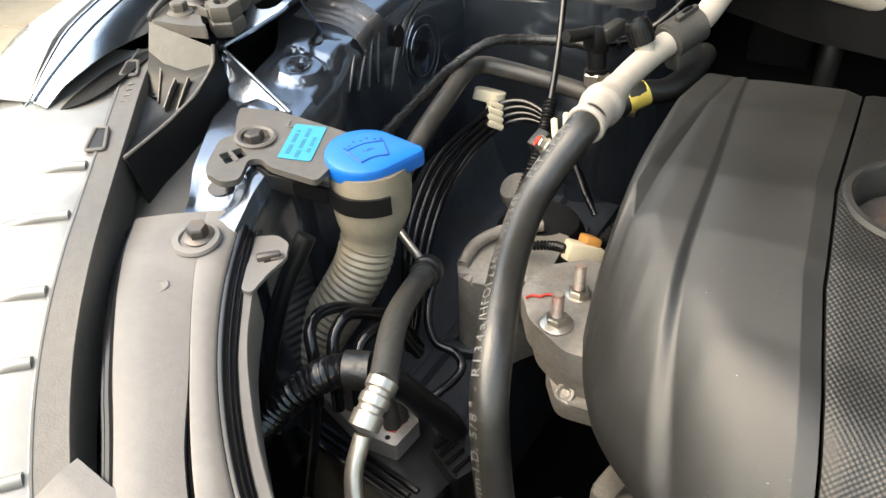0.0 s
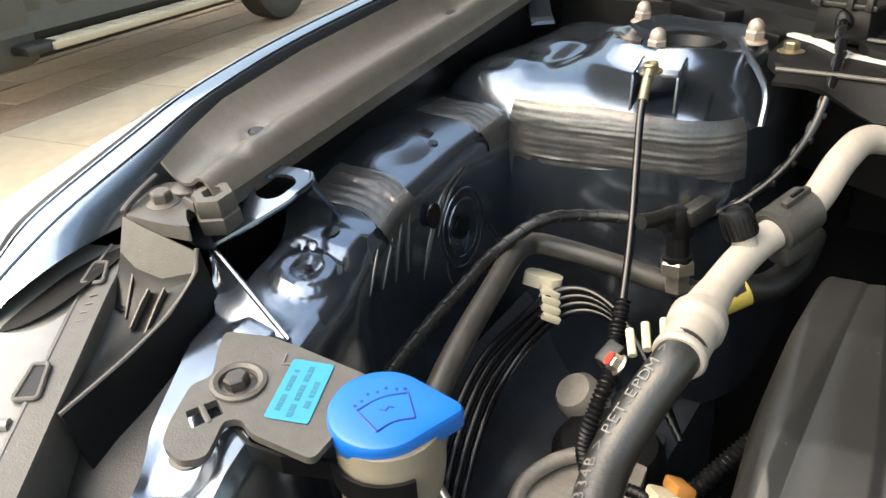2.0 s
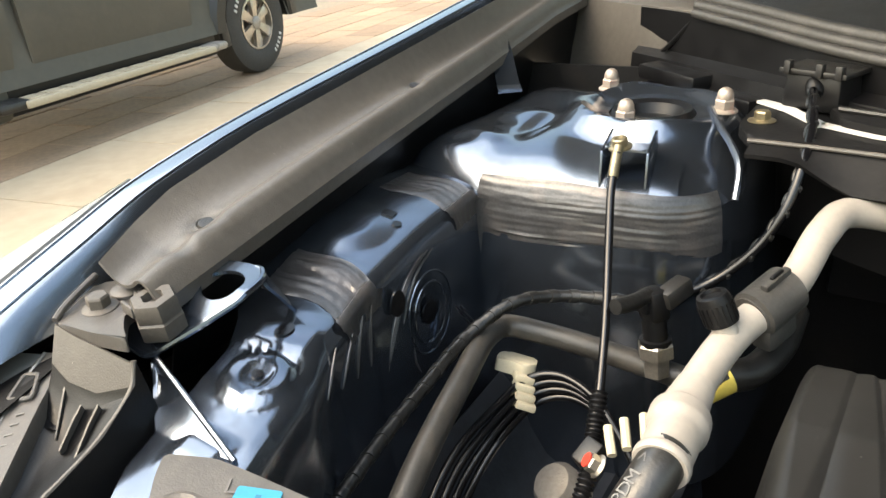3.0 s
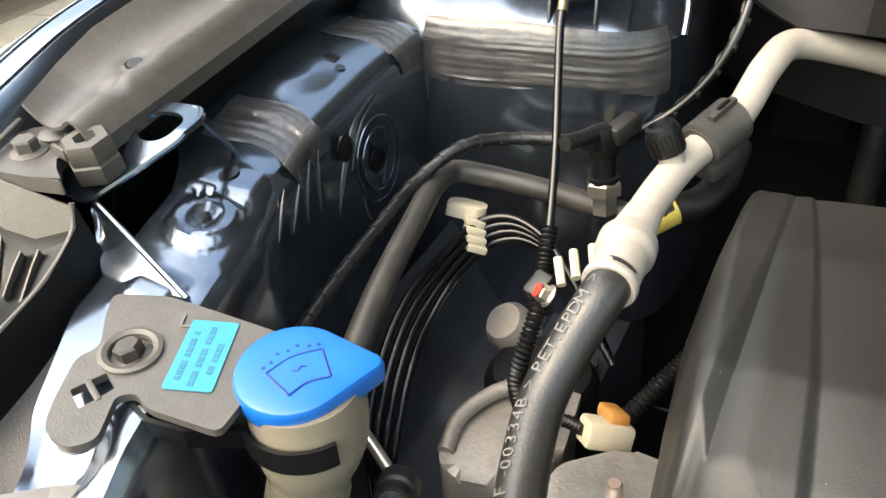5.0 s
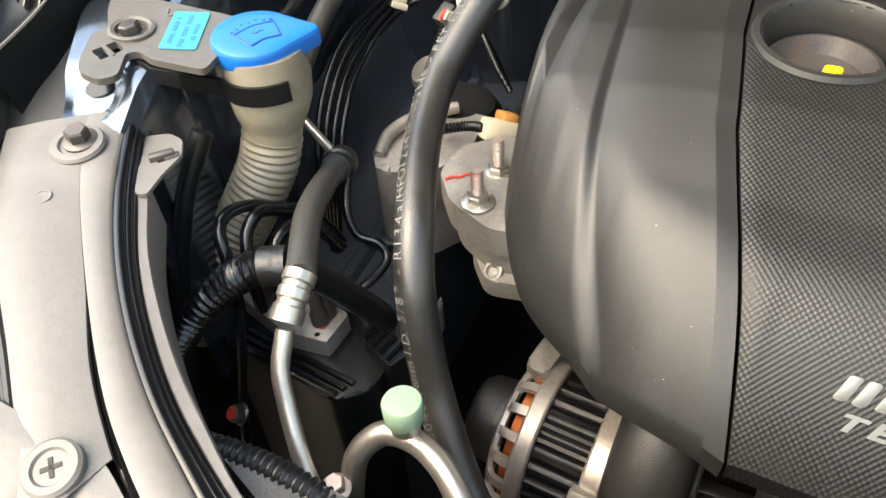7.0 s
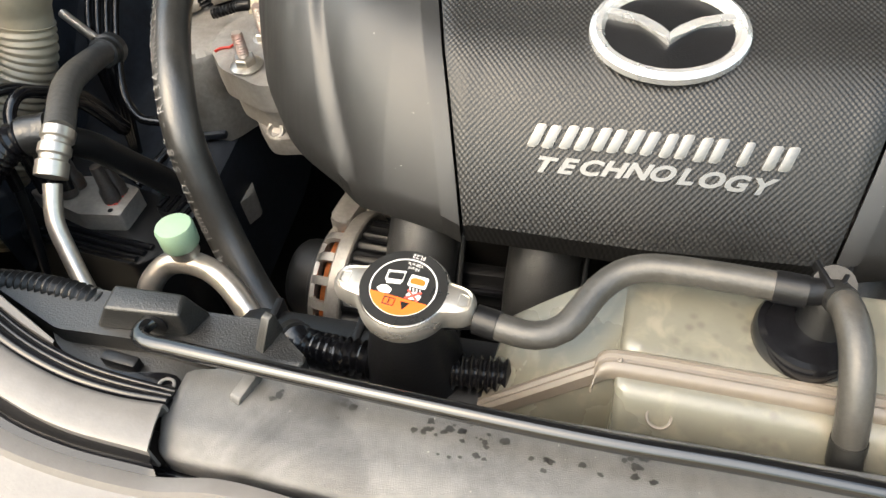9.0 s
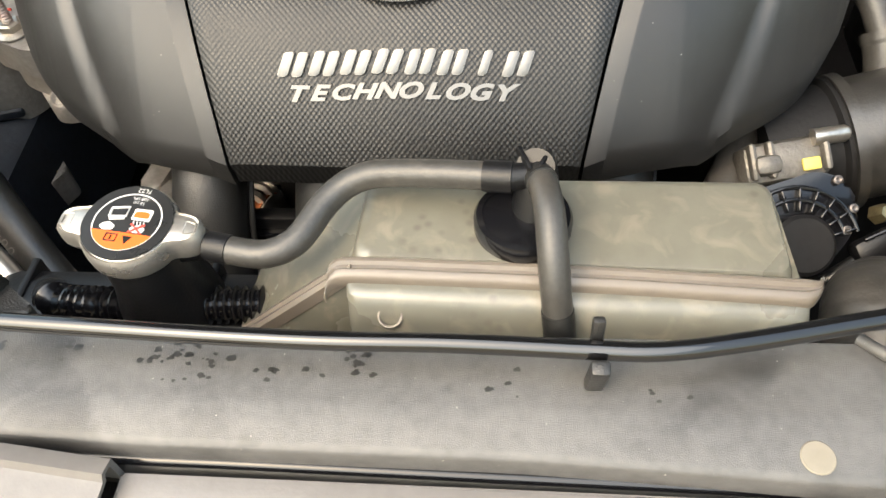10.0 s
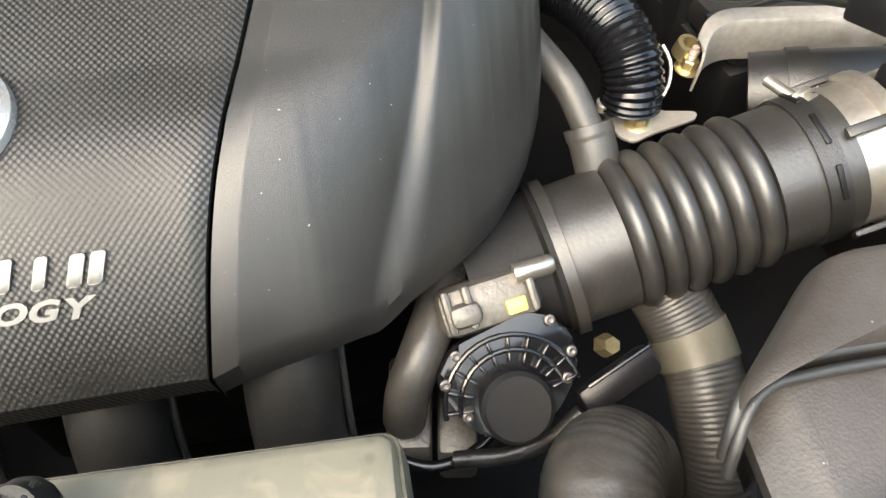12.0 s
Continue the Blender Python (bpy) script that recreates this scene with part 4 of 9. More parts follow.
def cowl_brace():
    t = thing("cowl_brace", (-0.15, 0.69, 1.05), "dark steel brace from tower to cowl with dusty trim", "brace")
    bm = B()
    prism(bm, rounded([(-0.214, 0.675), (-0.199, 0.647), (-0.16, 0.647), (-0.09, 0.643), (0.10, 0.64), (0.10, 0.69), (-0.09, 0.71), (-0.19, 0.76), (-0.215, 0.74)], 0.010), 1.052, 1.0595, Matrix.Identity(4), 0.003)
    part("plate", bm, DARK, t)
    bm = B()
    tube(bm, [(-0.200, 0.6465, 1.0575), (-0.16, 0.6462, 1.0575), (-0.09, 0.6422, 1.0575), (0.02, 0.64, 1.0575)], 0.0016, 8)
    part("edge_bead", bm, RAIL_TRIM, t)
    bm = B()
    sheet(bm, [[V(x, 0.6475 - 0.004 * max(0, (x + 0.16) / 0.07) - 0.004 * k, 1.056 - 0.0055 * k * min(1.0, max(0.15, (x + 0.175) / 0.04))) for k in range(5)] for x in [-0.198 + 0.011 * i for i in range(20)]], 0.003)
    part("front_lip", bm, DARK, t)
    for outline in ([(-0.2165, 0.735), (-0.212, 0.742), (-0.190, 0.728), (-0.158, 0.688), (-0.164, 0.6815), (-0.192, 0.716)], [(-0.1625, 0.692), (-0.130, 0.676), (-0.090, 0.663), (-0.092, 0.660), (-0.130, 0.669), (-0.1625, 0.684)]):
        bm = B()
        prism(bm, rounded(outline, 0.002), 1.0602, 1.062, Matrix.Identity(4), 0.0004)
        part("white_strip", bm, WHITE, t, "white painted strip")
    return t


cowl_brace()


def brace_cover():
    t = thing("brace_side_cover", (-0.1, 0.6, 1.05), "grey ribbed plastic cover on the brace", "trim")
    bm = B()
    prism(bm, rounded([(-0.163, 0.716), (-0.150, 0.683), (-0.108, 0.664), (-0.098, 0.645), (-0.096, 0.618), (0.03, 0.612), (0.03, 0.70), (-0.10, 0.735)], 0.006), 1.060, 1.067, Matrix.Identity(4), 0.002)
    part("cover", bm, DARK, t)
    for a, b in (((-0.155, 0.703), (-0.108, 0.690)), ((-0.108, 0.722), (-0.102, 0.662)), ((-0.102, 0.664), (-0.075, 0.70)), ((-0.07, 0.72), (-0.06, 0.63)), ((-0.098, 0.64), (0.0, 0.632))):
        bm = B()
        tube(bm, [(a[0], a[1], 1.069), (b[0], b[1], 1.069)], 0.0022, 8)
        part("rib", bm, PLASTIC, t)
    bm = B()
    sheet(bm, [[V(x, 0.6175 - 0.0007 * k, 1.065 - 0.009 * k) for k in range(4)] for x in (-0.095, -0.06, 0.0, 0.03)], 0.002)
    part("front_lip", bm, DARK, t)
    return t


brace_cover()
hex_bolt("brace_bolt", (-0.201, 0.688, 1.060), (0, 0, 1), 0.0098, DULL_BRASS, "dull yellow zinc flange bolt on the brace", flange=1.7)
t = thing("junction_box", (-0.17, 0.735, 1.061), "small dusty black junction box with a clipped lid", "junction box")
m = pose(-0.172, 0.735, 1.061, 0, 0, -20)
bm = B()
box(bm, (0.044, 0.032, 0.026), m @ pose(0, 0, 0.013), 0.003, taper=0.94)
part("body", bm, BLACK, t)
bm = B()
box(bm, (0.050, 0.036, 0.004), m @ pose(0, 0, 0.0275), 0.001)
part("lid", bm, PLASTIC, t)
for x in (-0.018, 0.006, 0.020):
    bm = B()
    box(bm, (0.005, 0.006, 0.010), m @ pose(x, -0.017, 0.030), 0.001)
    part("clip", bm, PLASTIC, t)
t = thing("harness_branch", (-0.2, 0.6, 0.97), "black taped wiring branch down the tower", "wire harness")
_way = spline([V(*p) for p in ((-0.176, 0.725, 1.080), (-0.173, 0.705, 1.075), (-0.166, 0.672, 1.066), (-0.163, 0.640, 1.050), (-0.166, 0.622, 1.025), (-0.178, 0.612, 0.998), (-0.198, 0.602, 0.975), (-0.215, 0.59, 0.965), (-0.228, 0.572, 0.966))], 0.003)
bm = B()
tube(bm, _way, 0.0034, 12, raw=True)
part("sheath", bm, GLOSS_BLACK, t)
bm = B()
_spiral = []
for i, (p, (a, b)) in enumerate((p, (V(1, 0, 0), V(0, 0.7, 0.7))) for p in _way):
    _spiral.append(p + 0.0022 * (a * math.cos(i * 1.1) + b * math.sin(i * 1.1)))
tube(bm, _spiral, 0.0024, 8, 0.0015)
part("tape", bm, TAPE, t, "spiral of black tape")
bm = B()
lathe(bm, [(0.0065, 0), (0.0065, 0.012), (0.0045, 0.015), (0, 0.015)], axis_matrix((-0.176, 0.728, 1.082), (0.15, -0.8, -0.45)), 16)
part("plug", bm, BLACK, t)
bm = B()
rows = [[V(-0.462, 0.735, 1.100), V(-0.450, 0.728, 1.085), V(-0.437, 0.716, 1.061), V(-0.430, 0.707, 1.057)], [V(-0.446, 0.752, 1.100), V(-0.437, 0.745, 1.085), V(-0.424, 0.734, 1.061), V(-0.414, 0.722, 1.057)]]
sheet(bm, rows, 0.0018)
solo("fender_stay", bm, NAVY, "navy sheet-metal stay between fender and tower", "bracket")

# ---- headlamp corner ----
def offset_path(pts, d, dz=0.0):
    p = [Vector(q) for q in pts]
    out = []
    for i, q in enumerate(p):
        t = (p[min(i + 1, len(p) - 1)] - p[max(i - 1, 0)])
        o = V(-t.y, t.x, 0).normalized()
        out.append(q + o * d + V(0, 0, dz))
    return out


STRIP = [(-0.440, 0.285, 1.018), (-0.430, 0.266, 1.013), (-0.3795, 0.204, 0.999), (-0.358, 0.178, 0.993), (-0.313, 0.129, 0.985), (-0.279, 0.0925, 0.972), (-0.2375, 0.0585, 0.960), (-0.18, 0.022, 0.945), (-0.12, -0.008, 0.930)]


def headlamp():
    t = thing("headlamp", (-0.38, 0.12, 0.85), "clear headlamp with pale ribbed lens edge", "headlamp")
    path = spline(STRIP, 0.012)
    bm = B()
    prof = ((-0.003, 0.000), (-0.010, 0.0015), (-0.020, 0.0018), (-0.040, 0.0012), (-0.060, -0.001), (-0.085, -0.006), (-0.11, -0.014), (-0.135, -0.028), (-0.155, -0.06), (-0.165, -0.13), (-0.17, -0.2))
    offs = [offset_path(path, a, b) for a, b in prof]
    sheet(bm, [[o[i] for o in offs] for i in range(len(path))], 0.002)
    part("lens", bm, LENS, t, "clear lens with milky reflections")
    bm = B()
    prof = ((0.0082, -0.030), (0.0080, 0.001), (0.0072, 0.0025), (-0.0065, 0.0025), (-0.0072, 0.0))
    n = len(path)
    sheet(bm, [[offset_path(path, a, b)[i] for a, b in prof] for i in range(n)], 0.0015)
    flange = part("housing_flange", bm, DUST_GREY, t, "dusty grey moulded housing flange")
    # wing of the lens that runs up outside the fender
    bm = B()
    rows = []
    for p in [q for q in spline(RIDGE, 0.012) if q.y < 0.385]:
        inner = 0.0185 * lerp_line([(0.207, 0.25), (0.25, 1.45), (0.32, 1.5), (0.45, 1.1)], p.y) + 0.0015
        wide = lerp_line([(0.20, 0.050), (0.25, 0.036), (0.30, 0.022), (0.36, 0.006), (0.40, 0.001)], p.y)
        rows.append([p + V(-inner - wide * a, -0.3 * wide * a, b) for a, b in ((0, -0.006), (0.02, -0.0010), (0.5, -0.0014), (0.9, -0.0030), (1.0, -0.006), (1.04, -0.02), (1.05, -0.08))])
    sheet(bm, rows, 0.0015)
    part("lens_wing", bm, LENS, t, "clear lens wing beside the fender")
    # clear rim beside the flange, dark sheet in the rear corner, ribs seen in the lens
    bm = B()
    tube(bm, offset_path(path, -0.0075, 0.0020), 0.0013, 8, raw=True)
    part("lens_rim", bm, LENS, t)
    # thin dark sheet: the fender's reflection in the lens, put in as colour
    bm = B()
    rows = []
    for i in range(15):
        u = i / 14
        a = V(-0.4420, 0.292, 1.0195).lerp(V(-0.4560, 0.211, 1.0045), u)
        w = (0.020 + 0.024 * u) * math.sin(math.pi * (0.15 + 0.80 * u)) + 0.002
        rows.append([a + V(w * 0.75 * k / 5, -w * 0.55 * k / 5, 0.0022 - 0.0003 * k) for k in range(6)])
    sheet(bm, rows, 0.0008)
    part("fender_reflection", bm, REFLECTED_DARK, t, "dark sheet on the clear lens for the fender's reflection")
    for i, w in ((9, 0.028), (12, 0.034), (16, 0.024), (19, 0.020), (23, 0.024), (26, 0.020)):
        if i < len(path):
            p, q = offset_path(path, -0.010, 0.0022)[i], offset_path(path, -0.010 - w, -0.0004)[i]
            bm = B()
            tube(bm, [p, p.lerp(q, 0.5) + V(0, 0, 0.0012), q + V(0, 0, -0.001)], 0.0030, 10)
            part("lens_rib", bm, LENS, t)
    for p, s in ((V(-0.432, 0.263, 1.0165), 0.8), (V(-0.389, 0.203, 1.0035), 1.0)):
        bm = B()
        ring = rounded([(-0.010 * s, -0.0035), (0.010 * s, -0.0055), (0.010 * s, 0.0055), (-0.010 * s, 0.0035)], 0.002)
        tube(bm, [Matrix.Translation(p) @ pose(0, 0, 0, 0, 12, -51) @ V(x, y, 0) for x, y in ring + ring[:1]], 0.0013, 8, raw=True)
        part("clip_loop", bm, DUST_GREY, flange)
        bm = B()
        prism(bm, ring, -0.0015, 0.0002, Matrix.Translation(p) @ pose(0, 0, 0, 0, 12, -51) @ pose(0, 0, 0, 0, 0, 0))
        part("clip_slot", bm, BLACK, flange)
    bm = B()
    for k in range(5):
        box(bm, (0.0035, 0.0012, 0.0006), Matrix.Translation((-0.419 + 0.0035 * k, 0.252 - 0.0048 * k, 1.0125 - 0.0012 * k)) @ pose(0, 0, 0, 0, 0, 54))
    part("embossed_mark", bm, GREY_PANEL, flange)
    return t


headlamp()

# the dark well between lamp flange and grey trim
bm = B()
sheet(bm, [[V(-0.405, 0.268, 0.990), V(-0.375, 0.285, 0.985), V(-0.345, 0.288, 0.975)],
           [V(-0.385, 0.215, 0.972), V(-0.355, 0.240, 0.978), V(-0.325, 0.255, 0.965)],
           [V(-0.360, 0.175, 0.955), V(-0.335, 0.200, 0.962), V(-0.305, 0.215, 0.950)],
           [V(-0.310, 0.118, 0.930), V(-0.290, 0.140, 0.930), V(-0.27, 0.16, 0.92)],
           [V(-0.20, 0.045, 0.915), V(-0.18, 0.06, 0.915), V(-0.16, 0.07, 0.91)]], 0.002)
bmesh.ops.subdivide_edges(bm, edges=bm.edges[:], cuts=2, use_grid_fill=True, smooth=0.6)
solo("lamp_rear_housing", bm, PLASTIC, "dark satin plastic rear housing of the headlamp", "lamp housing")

BAND = [(-0.3145, 0.1965, 0.978), (-0.300, 0.178, 0.9775), (-0.272, 0.148, 0.975), (-0.238, 0.115, 0.969), (-0.196, 0.080, 0.960), (-0.148, 0.050, 0.949), (-0.10, 0.030, 0.941), (-0.060, 0.022, 0.936)]


def trim_z(x):
    """Height of the lamp trim along its sweep to the front."""
    return lerp_line([(-0.32, 0.9785), (-0.29, 0.977), (-0.2, 0.961), (-0.1, 0.941), (-0.04, 0.931)], x)


def even(pts, n):
    """A smooth line through plan points, cut into n even steps, laid on the trim's height."""
    p = spline([(x, y, 0) for x, y in pts], 0.001)
    acc = [0.0]
    for a, b in zip(p, p[1:]):
        acc.append(acc[-1] + (b - a).length)
    out, i = [], 0
    for k in range(n + 1):
        s = acc[-1] * k / n
        while i < len(acc) - 2 and acc[i + 1] < s:
            i += 1
        q = p[i].lerp(p[i + 1], (s - acc[i]) / max(1e-9, acc[i + 1] - acc[i]))
        out.append(V(q.x, q.y, trim_z(q.x)))
    return out


def loft(a, b, prof, thick, ends=None):
    """A band between two lines; prof holds (share of the way, lift) pairs."""
    bm = B()
    sheet(bm, [[p.lerp(q, u) + V(0, 0, dz) for u, dz in prof] for p, q in zip(a, b)], thick)
    return bm


TRIM_RIGHT = [(-0.2885, 0.2160), (-0.2586, 0.1728), (-0.2296, 0.1401), (-0.201, 0.1143), (-0.1731, 0.094), (-0.1473, 0.0792), (-0.1150, 0.0632), (-0.0866, 0.0555), (-0.0648, 0.0541), (-0.0468, 0.0558)]
TRIM_GAP_R = [(-0.3070, 0.2060), (-0.2680, 0.1610), (-0.2236, 0.1181), (-0.1973, 0.0950), (-0.1804, 0.0817), (-0.1632, 0.0706), (-0.1400, 0.0580), (-0.1003, 0.0433), (-0.0764, 0.0382), (-0.0439, 0.0374)]
TRIM_GAP_L = [(-0.3070, 0.2060), (-0.2680, 0.1608), (-0.2242, 0.1177), (-0.2014, 0.0950), (-0.1846, 0.0814), (-0.1694, 0.0706), (-0.1475, 0.0570), (-0.0985, 0.0345), (-0.0722, 0.0306), (-0.0387, 0.031)]
SEAL_RIGHT = [(-0.2790, 0.2120), (-0.2500, 0.1750), (-0.2211, 0.1425), (-0.1945, 0.1189), (-0.1683, 0.1), (-0.1436, 0.0864), (-0.1148, 0.0735), (-0.0981, 0.0685), (-0.0800, 0.0655), (-0.0485, 0.0646)]
FLANGE_RIGHT = [(-0.2500, 0.1840), (-0.2245, 0.1533), (-0.197, 0.1285), (-0.1727, 0.1102), (-0.149, 0.0956), (-0.1289, 0.0838), (-0.1108, 0.0760), (-0.0984, 0.0704)]


def lamp_trim():
    t = thing("lamp_top_trim", (-0.2, 0.1, 0.93), "grey plastic trim band over the headlamp with rubber lips", "trim")
    n = 90
    right, gr, gl, sr = even(TRIM_RIGHT, n), even(TRIM_GAP_R, n), even(TRIM_GAP_L, n), even(SEAL_RIGHT, n)
    path = spline(BAND, 0.006)
    m_ = len(path)
    left = [offset_path(path, -0.0275 + 0.009 * min(1, i / m_ / 0.4) - 0.10 * max(0.0, i / m_ - 0.55))[i] for i in range(m_)]
    left = even([(p.x, p.y) for p in left if p.x < -0.17][::4], n)
    top = part("top_panel", loft(gr, right, ((0.0, -0.012), (0.0, 0.0001), (0.03, 0.0003), (0.12, 0.0007), (0.5, 0.0014), (0.85, 0.0008), (0.95, 0.0), (0.99, -0.0012), (1.0, -0.010)), 0.0012), GREY_PANEL, t, "grey satin plastic top")
    outer = [p for p in gl if p.x < -0.166]
    outer = even([(p.x, p.y) for p in outer[::3]] + [(outer[-1].x, outer[-1].y)], n)
    part("outer_panel", loft(left, outer, ((-0.02, -0.010), (0.0, -0.001), (0.05, 0.0), (0.5, 0.0008), (0.94, 0.0003), (1.0, 0.0001), (1.0, -0.010)), 0), GREY_PANEL, t, "grey satin plastic outer panel")
    part("shut_gap", loft(even(TRIM_GAP_L[2:], n), even(TRIM_GAP_R[2:], n), ((0.0, -0.0035), (0.35, -0.0030), (0.5, -0.0014), (0.7, -0.0030), (1.0, -0.0035)), 0), GLOSS_BLACK, t, "glossy black shut line that widens to the front")
    # seal: carrier with three glossy ridges
    part("lip_carrier", loft(right, sr, ((-0.02, -0.006), (0.1, -0.0045), (0.9, -0.0085), (1.02, -0.012)), 0.001), BLACK, t)
    for u, dz, r in ((0.20, -0.0022, 0.0030), (0.56, -0.0046, 0.0026), (0.86, -0.0064, 0.0020)):
        bm = B()
        tube(bm, [p.lerp(q, u) + V(0, 0, dz) for p, q in zip(right, sr)], lambda s, r=r: r * (1.0 if s < 0.72 else 1.0 - 0.45 * (s - 0.72) / 0.28), 10, raw=True)
        part("rubber_lip", bm, GLOSS_BLACK, t, "glossy black rubber lip")
    for k, d in ((0.4, 0.0032), (0.7, 0.0050)):
        bm = B()
        tube(bm, [p + (p - q).normalized() * d + V(0, 0, -0.004 - d) for p, q in zip(left, outer)], 0.0024, 8, raw=True)
        part("rubber_lip", bm, GLOSS_BLACK, t, "glossy black rubber lip")
    # end tab of the seal with its moulded ring
    bm = B()
    prism(bm, rounded([(-0.088, 0.0590), (-0.0470, 0.0590), (-0.0478, 0.0665), (-0.0495, 0.0700), (-0.0554, 0.0706), (-0.0700, 0.0672), (-0.088, 0.0662)], 0.0025), -0.004, 0, Matrix.Translation((0, 0, 0.9265)) @ pose(0, 0, 0, 0, 5, 0) @ pose(0.0, 0, -0.0058), 0.001)
    tab = part("end_tab", bm, GLOSS_BLACK, t, "glossy end tab of the seal")
    bm = B()
    tube(bm, [(-0.0525 + 0.0030 * math.cos(a), 0.0650 + 0.0026 * math.sin(a), 0.9268) for a in [2 * math.pi * k / 16 for k in range(14)]], 0.0006, 6, raw=True)
    part("moulded_ring", bm, GREY_PANEL, tab)
    # pale inner flange that runs out to a point
    fr = even(FLANGE_RIGHT, n)
    fl = even([(-0.2560, 0.1815)] + SEAL_RIGHT[1:8], n)
    fl = [p.lerp(q, 0.05 + 0.4 * max(0.0, k / n - 0.8)) for k, (p, q) in enumerate(zip(fl, fr))]
    part("inner_flange", loft(fl, fr, ((0.0, -0.012), (0.03, -0.0052), (0.12, -0.0044), (0.85, -0.0044), (0.97, -0.0052), (1.0, -0.030)), 0), GREY_PANEL, t, "pale grey inner flange")
    bm = B()
    lathe(bm, [(0.0135, 0), (0.0125, 0.0016), (0.009, 0.0018), (0.008, 0.0004), (0, 0.0004)], axis_matrix((-0.2905, 0.184, 0.9785), (0.1, -0.1, 1)), 28)
    part("bolt_collar", bm, GREY_PANEL, top)
    bm = B()
    lathe(bm, [(0.0045, 0), (0.0042, 0.0005), (0.0032, 0.0005), (0.003, 0.0001), (0, 0.0001)], axis_matrix((-0.279, 0.150, 0.9755), (0.1, -0.1, 1)), 20)
    part("moulding_mark", bm, GREY_PANEL, top)
    # lug with clip nut, run into the inner flange
    bm = B()
    m = pose(0, 0, 0.9675)
    prism(bm, rounded([(-0.2790, 0.2120), (-0.268, 0.2195), (-0.2575, 0.2175), (-0.2490, 0.2065), (-0.2480, 0.1920), (-0.2440, 0.1760), (-0.2500, 0.1745)], 0.003), -0.002, 0, m, holes=[rounded([(-0.2600, 0.2010), (-0.2560, 0.1970), (-0.2505, 0.2045), (-0.2550, 0.2085)], 0.001)])
    lug = part("lug", bm, GREY_PANEL, t, "pale grey lug with a steel clip nut")
    bm = B()
    box(bm, (0.0046, 0.0125, 0.005), m @ pose(-0.2572, 0.2018, 0.0005, 0, 0, -40), 0.0008)
    box(bm, (0.0046, 0.0075, 0.004), m @ pose(-0.2535, 0.2045, -0.001, 0, 0, -40), 0.0008)
    part("clip_nut", bm, DARK_STEEL, lug)
    return t


lamp_trim()
hex_bolt("trim_bolt", (-0.290, 0.186, 0.9798), (0.1, -0.1, 1), 0.010, DARK_STEEL, "dark hex flange bolt in the lamp trim", flange=1.45)


